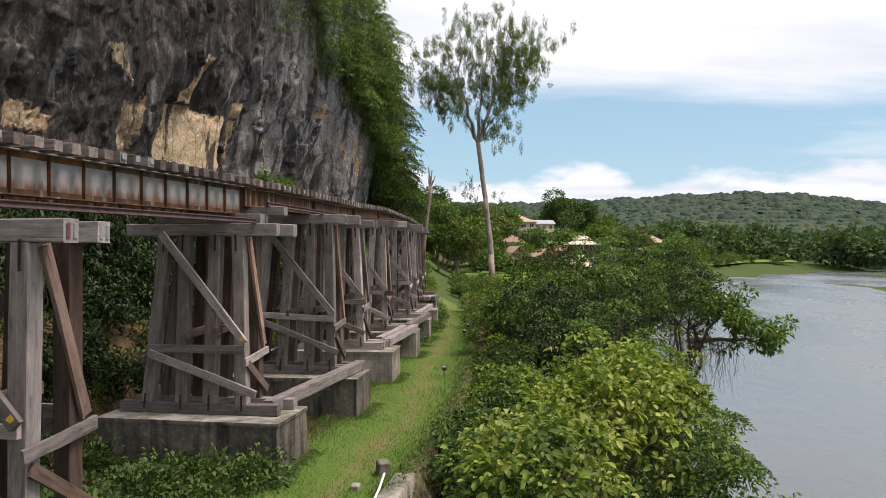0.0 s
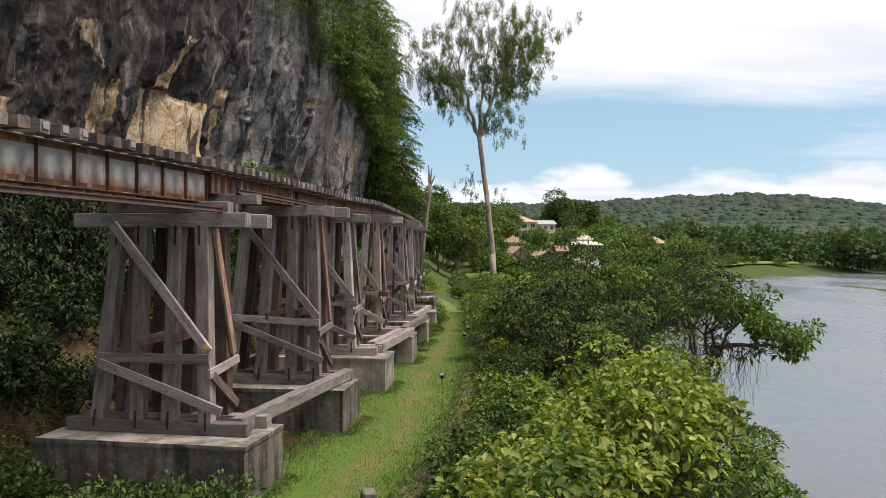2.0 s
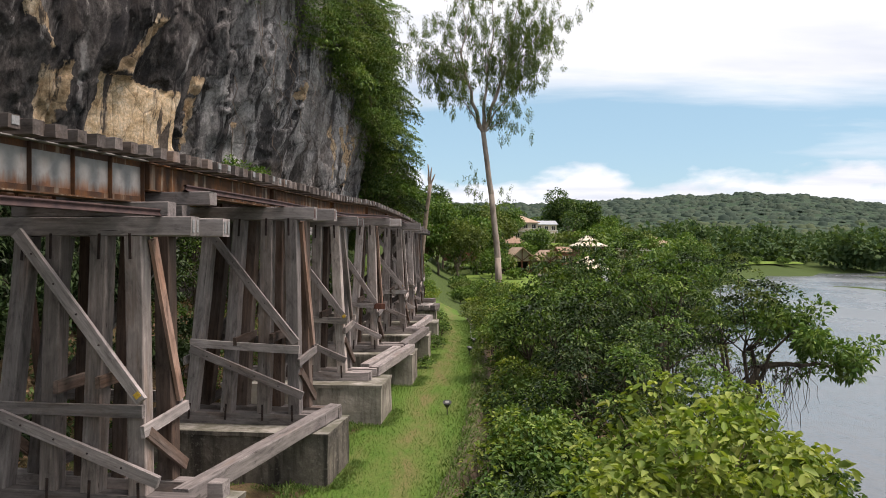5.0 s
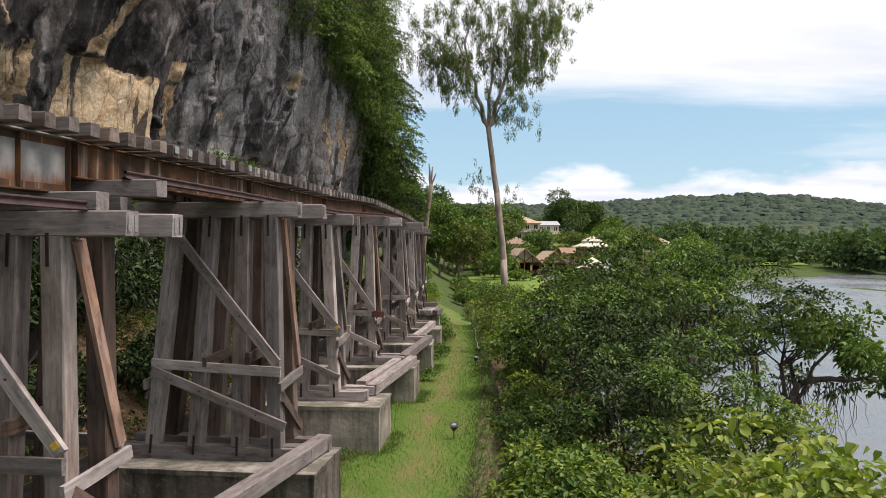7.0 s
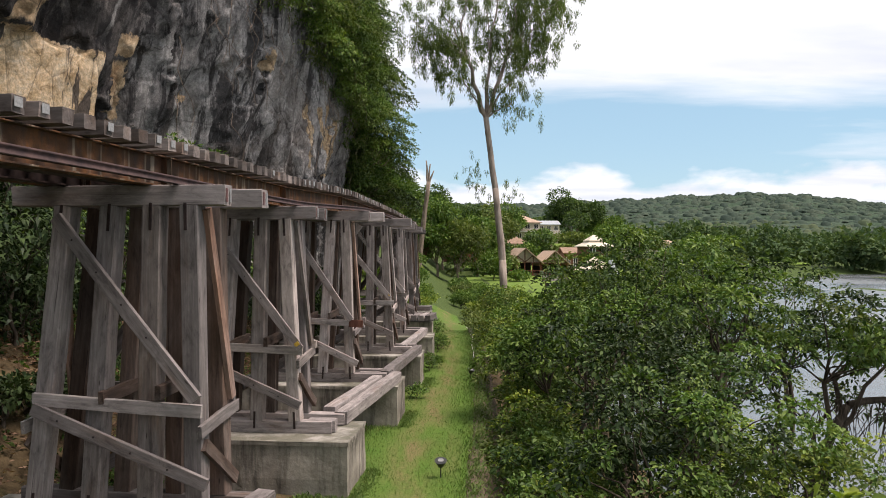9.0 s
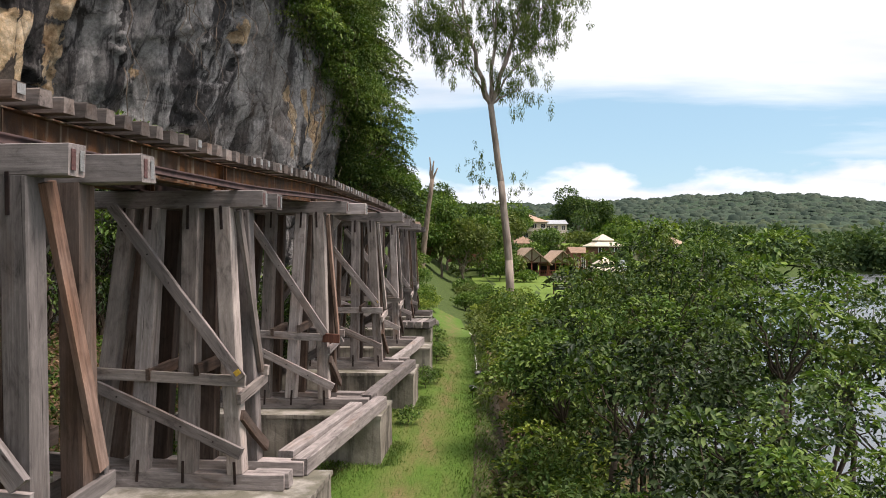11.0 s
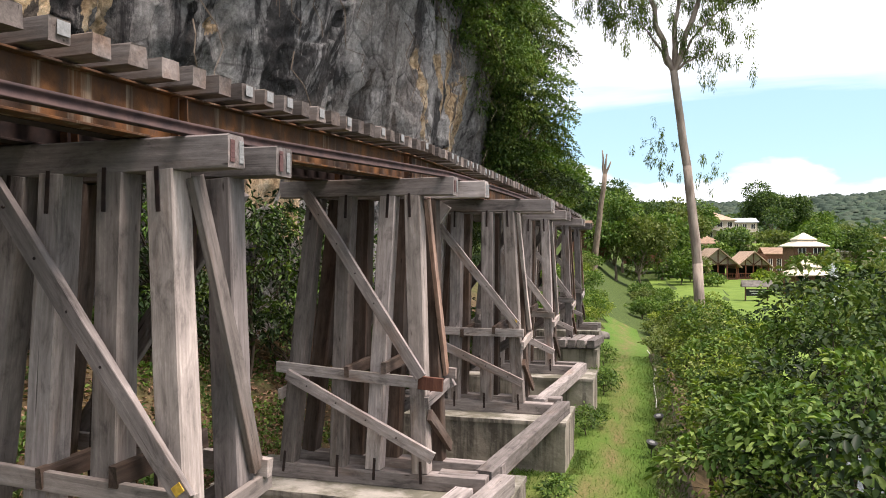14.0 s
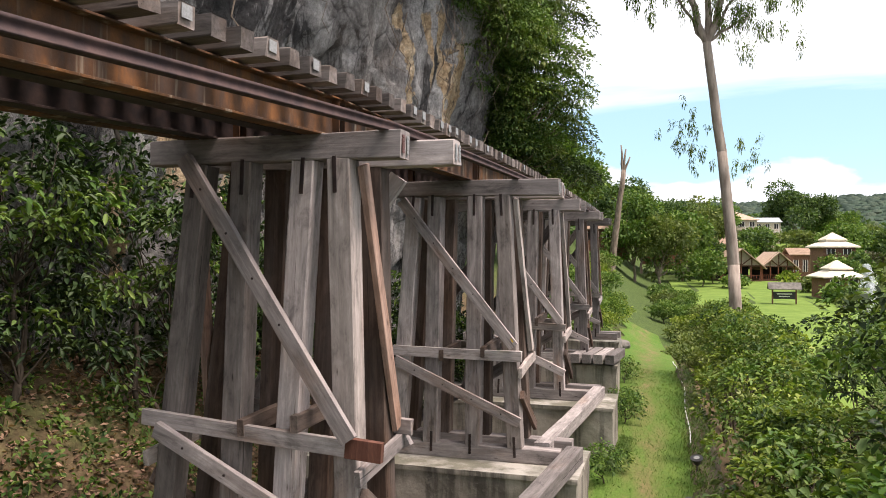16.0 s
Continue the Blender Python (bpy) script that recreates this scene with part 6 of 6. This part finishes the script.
def lawn_sheet():
    xs, ys = np.arange(4, 132, 2.0), np.arange(86, 428, 3.0)
    X, Y = np.meshgrid(xs, ys)
    s = np.interp(Y, SHORE_Y, SHORE_X)
    X = 5.5 + (X - 4) / 128 * (np.minimum(s - 5, 210) - 5.5)
    Z = height(X, Y) + 0.14
    nx = len(xs)
    i = (np.arange(len(ys) - 1)[:, None] * nx + np.arange(nx - 1)[None, :]).ravel()
    return raw("lawn", np.stack([X.ravel(), Y.ravel(), Z.ravel()], 1), np.stack([i, i + 1, i + nx + 1, i + nx], 1), LAWN, True)


thing("lawn", Matrix(), "bright mown lawn of the riverside resort", "lawn", kind="structure", data=lawn_sheet())

pavilion(18.8, 201, z_at(18.8, 201) + 0.2, 8, 8.0, 10, 3.0, 3.4, "open timber hall with a steep tan gable roof")
pavilion(26.2, 203, z_at(26.2, 203) + 0.2, 8, 6.6, 9, 2.8, 2.9, "open timber hall with a braced pale gable")
house(31.5, 206, z_at(31.5, 206), 4, 3.6, 6, 5.4, "gable", ROOF_BROWN, WALL_WOOD, "dark timber house beside the open halls", 1, 1.2)
house(26.5, 290, 9.5, 6, 15, 10, 6.4, "hip", ROOF_TAN, WALL_CREAM, "cream two-storey lodge with a tan hipped roof", 2, 2.6)
house(38.5, 300, 9.0, 6, 8, 8, 6.6, "gable", ROOF_GREY, WALL_CREAM, "pale two-storey house with a grey roof", 2, 1.4)
house(21.5, 262, 5.2, 10, 11, 8, 3.0, "hip", ROOF_BROWN, WALL_CREAM, "low house with a brown hipped roof", 1, 2.6)
house(30.0, 250, 3.6, -6, 10, 8, 2.8, "hip", ROOF_BROWN, WALL_CREAM, "low house with a brown hipped roof", 1, 2.8)
house(5.0, 214, 6.0, 12, 9, 6, 3.0, "gable", ROOF_BROWN, WALL_RED, "reddish timber house on the wooded slope", 1, 1.7)
house(11.0, 216, 4.5, -10, 6, 6, 2.4, "gable", ROOF_CREAM, WALL_CREAM, "small cabin with a pale sheet roof", 1, 1.9)
house(-6.5, 172, 7.4, 14, 8, 6, 2.6, "gable", ROOF_BROWN, WALL_WOOD, "timber house above the track", 1, 1.6)
for x, y, z, w in ((32.2, 178, 4.9, 5.4), (28.4, 158, 0.3, 5.2)):
    t = house(x, y, z, 10, w, w, 2.0, "hip", ROOF_CREAM, WALL_WOOD, "square pavilion with a two-tier cream roof", 1, 1.6)
    bm = bmesh.new()
    hip_roof(bm, w * 0.5, w * 0.5, 3.2, 1.2, 0.4)
    part("upper_roof", bm, ROOF_CREAM, t)
house(83, 330, 3.0, -12, 24, 12, 5.5, "hip", ROOF_TAN, WALL_CREAM, "long lodge with a broad tan hipped roof", 2, 3.2)

# roofed notice board on the lawn
t = thing("notice_board", pose(19.2, 146, z_at(19.2, 146) + 0.14, 0, 0, -2), "roofed dark notice board standing on the lawn", "sign")
for xx in (-1.5, 1.5):
    part("post", boxmesh((0.2, 0.2, 2.4), 0.02, (xx, 0, 1.2)), WALL_WOOD, t)
part("board", boxmesh((2.8, 0.12, 1.0), 0.02, (0, -0.05, 1.2)), BLACK, t)
bm = boxmesh((1.9, 0.02, 0.16), 0.0, (0, -0.125, 1.4))
box(bm, (0, -0.125, 1.05), (1.4, 0.02, 0.1))
part("lettering", bm, WHITE, t, "plain pale bars of lettering")
bm = bmesh.new()
gable_roof(bm, 3.6, 1.5, 2.25, 0.7, 0.3, 0.1)
part("roof", bm, STONE, t)

# jet of the pond's fountain
rng = np.random.default_rng(8)
n = 5000
f = rng.random(n)
P = np.stack([rng.normal(0, 1, n) * (0.12 + 0.7 * (1 - f)) + 0.5 * (1 - f), rng.normal(0, 1, n) * (0.12 + 0.7 * (1 - f)), f ** 0.8 * 7.0], 1)
SPRAY = Mat("falling_water", 0.3, 0, 0.5).color((0.75, 0.78, 0.8)).m
thing("fountain_jet", Matrix.Translation((25.6, 131, -2.4)), "white jet of a pond fountain", "fountain", data=leaf_mesh("fountain_jet", P, rng.normal(0, 0.3, (n, 3)) + np.array([0, 0, -1.0]), 0.22, SPRAY, rng, 0.3))

# dead trunk beside the far end of the viaduct
t = thing("dead_trunk", Matrix.Translation((-3.2, 149, 1.5)), "bare grey dead tree trunk, broken at the top", "tree")
rng = np.random.default_rng(9)
bm = bmesh.new()
limb(bm, (-1.2, 0, 0), (0.8, 0, 16.5), 0.55, 0.35, rng, 7, 8, 0.01)
for q in ((0.4, 0, 20.2), (1.1, 0, 19.6), (1.7, 0, 18.4)):
    limb(bm, (0.75, 0, 16.0), q, 0.26, 0.1, rng, 3, 6, 0.05)
part("trunk", bm, BARK, t, smooth=True)

# trees of the middle distance: x, y, top above the sea of ground, radius, leaf
MID = (
    (-11.5, 134, 17, 5.0, LEAF_OLIVE), (-10, 118, 21, 7.0, LEAF_MID), (-16, 112, 26, 8.0, LEAF_DARK), (-1.0, 168, 16.5, 5.0, LEAF_MID), (3.5, 168, 14, 5.5, LEAF_OLIVE), (-13, 150, 22, 8.0, LEAF_DARK), (-22, 138, 27, 9, LEAF_MID), (-12, 100, 14, 4.5, LEAF_MID),
    (8, 196, 15, 6.0, LEAF_MID), (15, 232, 18, 7.0, LEAF_OLIVE), (0, 205, 18, 8.0, LEAF_DARK), (22, 280, 21, 8.5, LEAF_MID), (14, 206, 10, 4.5, LEAF_DARK), (27, 236, 11, 5.5, LEAF_DARK), (49.6, 308, 29, 11.5, LEAF_DARK),
    (62, 312, 22, 9.5, LEAF_MID), (37, 320, 20, 8, LEAF_MID), (44, 272, 13, 6.0, LEAF_OLIVE), (52, 255, 14, 7.0, LEAF_MID), (33, 222, 6.5, 4.5, LEAF_DARK), (42, 212, 9, 5.0, LEAF_MID), (60, 262, 13, 7, LEAF_DARK), (70, 285, 15, 8, LEAF_OLIVE),
    (33, 140, 5.5, 3.8, LEAF_OLIVE), (23, 225, 8.5, 4.5, LEAF_MID), (17, 222, 8, 4.0, LEAF_OLIVE), (33, 270, 13.5, 5.5, LEAF_MID), (20, 275, 13, 5, LEAF_DARK), (35, 232, 8.0, 4.5, LEAF_OLIVE), (30, 214, 5.0, 3.5, LEAF_MID), (11, 180, 6.5, 3.5, LEAF_MID), (27, 190, 2.2, 2.2, LEAF_BRIGHT), (30.5, 169, 6.0, 2.4, LEAF_MID), (34.2, 170, 6.4, 2.8, LEAF_DARK), (27.0, 151, 1.5, 1.9, LEAF_MID), (29.6, 151, 1.9, 2.0, LEAF_OLIVE), (26.5, 168, 2.0, 2.0, LEAF_OLIVE), (32.2, 168, 5.6, 2.6, LEAF_MID), (40, 170, 4.0, 3.2, LEAF_DARK), (16, 176, 2.0, 2.4, LEAF_MID), (13.5, 188, 5.5, 3.5, LEAF_OLIVE), (21, 106, 1.6, 2.2, LEAF_MID), (30, 130, 3.0, 2.6, LEAF_OLIVE), (46, 150, 7.5, 5.0, LEAF_DARK), (56, 180, 8.5, 6.0, LEAF_MID), (66, 222, 8, 6, LEAF_MID), (84, 262, 10, 7, LEAF_OLIVE), (45, 170, 7, 5, LEAF_MID), (58, 205, 8, 5.5, LEAF_MID), (75, 240, 9, 6, LEAF_DARK), (92, 300, 12, 7, LEAF_MID), (12, 300, 24, 10, LEAF_DARK), (-6, 250, 26, 11, LEAF_DARK), (28, 340, 24, 10, LEAF_DARK),
)
for k, (x, y, top, r, mt) in enumerate(MID):
    z0 = z_at(x, y) - 0.2
    tree("tree", x, y, z0, top - z0, r, mt, "broad leafy tree of the wooded resort slope", 500 + k, leaf=0.85 if y > 180 else 0.6, per=42 if y > 180 else 75, k=30, crown_low=0.22, bark=BARK, group="trees of the resort", spread=0.95, small=(0.2, 0.4), aspect=0.6)
rng0 = random.Random(55)
for k in range(34):
    y = 72 + k * 2.4
    x = edge(min(y, 110)) + 2.0 + rng0.uniform(-1.2, 3.5) if k % 3 else -2.5 - rng0.uniform(0, 5) - max(0, 95 - y) * 0.08
    if k % 3 == 0 and y < 84:
        x = 4.5 + rng0.uniform(0, 2)
    z0 = z_at(x, y)
    shrub(x, y, z0 + rng0.uniform(1.6, 3.2), 1.8 + rng0.uniform(0, .9), rng0.choice((LEAF_MID, LEAF_BRIGHT, LEAF_MID, LEAF_OLIVE)), "green bush on the slope beyond the path", 600 + k, 0.3, 330, 12, group="bushes beyond the path")

for k in range(30):
    y = 75 + rng0.uniform(0, 46)
    x = edge(min(y, 110)) + 3.6 + rng0.uniform(0, 4.5) + (y - 75) * 0.05
    z0 = z_at(x, y)
    shrub(x, y, z0 + rng0.uniform(2.0, 3.3), 1.7 + rng0.uniform(0, .9), rng0.choice((LEAF_MID, LEAF_MID, LEAF_DARK, LEAF_MID)), "green bush on the slope beyond the path", 750 + k, 0.26, 380, 18, group="bushes beyond the path", second=LEAF_BRIGHT, small=(0.2, 0.4))
for k in range(22):
    y = 74 + rng0.uniform(0, 34)
    x = centre(y) + 2.4 - rng0.uniform(0, 7.5)
    z0 = z_at(x, y)
    shrub(x, y, z0 + rng0.uniform(1.2, 2.4), 1.3 + rng0.uniform(0, .8), rng0.choice((LEAF_BRIGHT, LEAF_MID, LEAF_MID)), "bright green bush on the bank beyond the viaduct", 700 + k, 0.22, 420, 12, group="bushes beyond the path")
for x, y, s_ in ((-1.5, 77.5, 0.75), (-0.9, 80.0, 0.6), (-2.2, 75.0, 0.7)):
    bm = bmesh.new()
    bmesh.ops.create_icosphere(bm, subdivisions=3, radius=s_)
    for vtx in bm.verts:
        vtx.co *= 1 + 0.3 * noise.fractal(vtx.co * 1.1 + Vector((x, y, 0)), 1.0, 2.0, 4)
        vtx.co.z *= 0.75
    thing("boulder", Matrix.Translation((x, y, z_at(x, y) + 0.25 * s_)), "grey limestone boulder beside the path", "boulder", "boulders at the path's end", data=mesh_of("boulder", bm, STONE))
for k, (y, off, r_) in enumerate(((51.0, 3.4, 0.45), (52.2, 3.5, 0.4), (57.6, 3.6, 0.5), (58.8, 3.5, 0.55), (60.0, 3.6, 0.45), (65.2, 3.2, 0.6), (66.6, 3.3, 0.5), (44.6, 3.35, 0.3))):
    q = along(y, off)
    pad_tree("shrub", q.x, q.y, z_at(q.x, q.y), ((0, 0, r_ * 1.0, r_, r_, r_ * 0.8, 1.0),), "small dark green bush growing between the footings", 870 + k, (LEAF_DARK, LEAF_MID), leaf=0.12, per=520, count=16, size=(0.14, 0.3), trunk_r=0.03, group="bushes between the footings", category="shrub", broad=False)
# bush on a ledge of the cliff
for k, (y, z0, r) in enumerate(((45.5, 8.4, 1.0), (47.0, 8.6, 0.9), (44.2, 8.7, 0.6))):
    tree("ledge_bush", cliff_x(y) + 0.9, y, z0, 1.9, r, LEAF_MID, "bright bush growing on a ledge of the cliff", 800 + k, leaf=0.22, per=500, k=14, crown_low=0.1, group="bushes on the ledge", category="bush", trunk_r=0.05)

# bushes along the shore of the lawns
for k in range(34):
    y = 150 + 8.0 * k + rng0.uniform(-3, 3)
    x = float(np.interp(y, SHORE_Y, SHORE_X)) - rng0.uniform(5, 11)
    z0 = z_at(x, y)
    tree("bush", x, y, z0, rng0.uniform(2.6, 5.5), 2.6 + rng0.uniform(0, 1.8), rng0.choice((LEAF_MID, LEAF_OLIVE, LEAF_DARK)), "rounded green bush on the river bank below the lawn", 900 + k, leaf=0.6, per=60, k=16, crown_low=0.08, group="bushes on the far bank", category="bush", spread=0.95, aspect=0.6)
# far woods on both banks
rng = np.random.default_rng(123)
blobs = []
for k in range(1500):
    az, D = rng.uniform(-6, 52), rng.uniform(330, 830)
    x, y = D * math.sin(radians(az)), D * math.cos(radians(az))
    s = float(np.interp(y, SHORE_Y, SHORE_X))
    far_side = x > s + 1 and D > 430 + 2.2 * max(0, 44 - az) and az > 24
    if not (x < s - 22 and (y > 400 or x < 60 or x < 95 and y > 345) or (y > 525) or far_side):
        continue
    hgt = rng.uniform(10, 22)
    r = rng.uniform(4, 7.5)
    base = -2.5 if not far_side else -5.5
    for _ in range(4):
        blobs.append((x + rng.normal() * r * 0.5, y + rng.normal() * r * 0.5, base + hgt * rng.uniform(0.4, 0.85), r * 0.7, r * 0.7, hgt * 0.28))
P, N = blob_points(rng, blobs, 2.6, 0.75)
thing("far_woods", Matrix(), "distant mixed woods along the river", "woods", kind="stuff", data=leaf_mesh("far_woods", P, N, 2.7, LEAF_FAR, rng, 0.8))

# the ridge's canopy
hv = np.zeros(len(HILL_OB.data.vertices) * 3, dtype=np.float32)
HILL_OB.data.vertices.foreach_get("co", hv)
hv = hv.reshape(-1, 3)
hv = hv[hv[:, 2] > 4]
rng = np.random.default_rng(17)
n = 21000
pick = hv[rng.integers(0, len(hv), n)] + rng.normal(0, 1, (n, 3)) * np.array([4, 4, 0.3])
R = 3.2 + 8.0 * rng.random(n) ** 2.2
H = R * rng.uniform(0.25, 0.75, n)
ang = np.arange(6) * math.pi / 3
rings = []
for f, g in ((1.0, -0.6), (0.72, 0.6)):
    q = 1 + rng.uniform(-.2, .2, (n, 6))
    rings.append(np.stack([pick[:, None, 0] + np.cos(ang) * R[:, None] * f * q, pick[:, None, 1] + np.sin(ang) * R[:, None] * f * q, pick[:, None, 2] + H[:, None] * g + 0 * q], 2))
tops = (pick + np.stack([0 * H, 0 * H, H], 1))[:, None, :]
V = np.concatenate(rings + [tops], 1).reshape(-1, 3)
face = [(k, (k + 1) % 6, 6 + (k + 1) % 6) for k in range(6)] + [(k, 6 + (k + 1) % 6, 6 + k) for k in range(6)] + [(6 + k, 6 + (k + 1) % 6, 12) for k in range(6)]
F = (np.arange(n)[:, None, None] * 13 + np.array(face)[None]).reshape(-1, 3)
low = np.repeat(pick[:, 2] + rng.normal(0, 7, n) + 10 * np.sin(pick[:, 0] * 0.011) < 38, len(face))
thing("hill_woods", Matrix(), "distant tree canopy covering the ridge", "woods", kind="stuff", data=raw("hill_woods", V, F, None, True, [LEAF_HILL, LEAF_FOOT], low.astype(int)))

# lamps, stubs and oddments along the path
def path_lamp(x, y, turn):
    t = thing("path_lamp", pose(x, y, z_at(x, y) + 0.05, 0, 0, turn), "small black garden spotlight on a stake", "lamp", "lamps along the path")
    bm = bmesh.new()
    limb(bm, (0, 0, -0.1), (0, 0, 0.3), 0.02, 0.018, np.random.default_rng(1), 2, 6, 0.0)
    part("stake", bm, BLACK, t)
    bm = bmesh.new()
    bmesh.ops.create_cone(bm, cap_ends=True, segments=14, radius1=0.07, radius2=0.16, depth=0.18, matrix=Matrix.Translation((0, 0, 0.36)) @ Matrix.Rotation(radians(20), 4, "X"))
    part("head", bm, BLACK, t)
    bm = bmesh.new()
    bmesh.ops.create_cone(bm, cap_ends=True, segments=14, radius1=0.075, radius2=0.075, depth=0.012, matrix=Matrix.Translation((0, -0.035, 0.452)) @ Matrix.Rotation(radians(20), 4, "X"))
    part("lens", bm, TAG_WHITE, t, "pale glass lens")


for x, y, a in ((0.05, 34.2, 0), (1.35, 48.7, 40), (1.7, 52.2, -20)):
    path_lamp(x, y, a)
for x, y, s_, h, a in ((-1.55, 19.6, 0.3, 0.42, 20), (-2.1, 18.4, 0.22, 0.2, -10)):
    bm = boxmesh((s_, s_ * 1.1, h + 0.2), 0.03, (0, 0, h / 2 - 0.1))
    thing("concrete_stub", pose(x, y, z_at(x, y), 6, 3, a), "broken concrete stub beside the path wall", "stub", "stubs beside the path", data=mesh_of("concrete_stub", bm, CONCRETE_PALE))
bm = bmesh.new()
prev = None
for k in range(26):
    y = 55 + k * 0.8
    p = Vector((edge(y) - 0.2 + 0.035 * math.sin(k * 0.7), y, z_at(edge(y) - 0.4, y) + 0.1))
    if prev is not None:
        limb(bm, prev, p, 0.02, 0.02, np.random.default_rng(k), 1, 6, 0)
    prev = p
thing("water_hose", Matrix(), "white plastic pipe lying along the path edge", "pipe", data=mesh_of("water_hose", bm, WHITE))
bm = bmesh.new()
limb(bm, (-1.62, 14.6, 0.2), (-1.45, 19.0, 0.25), 0.03, 0.03, np.random.default_rng(2), 4, 6, 0.01)
thing("water_pipe", Matrix(), "white plastic pipe along the wall", "pipe", data=mesh_of("water_pipe", bm, WHITE))
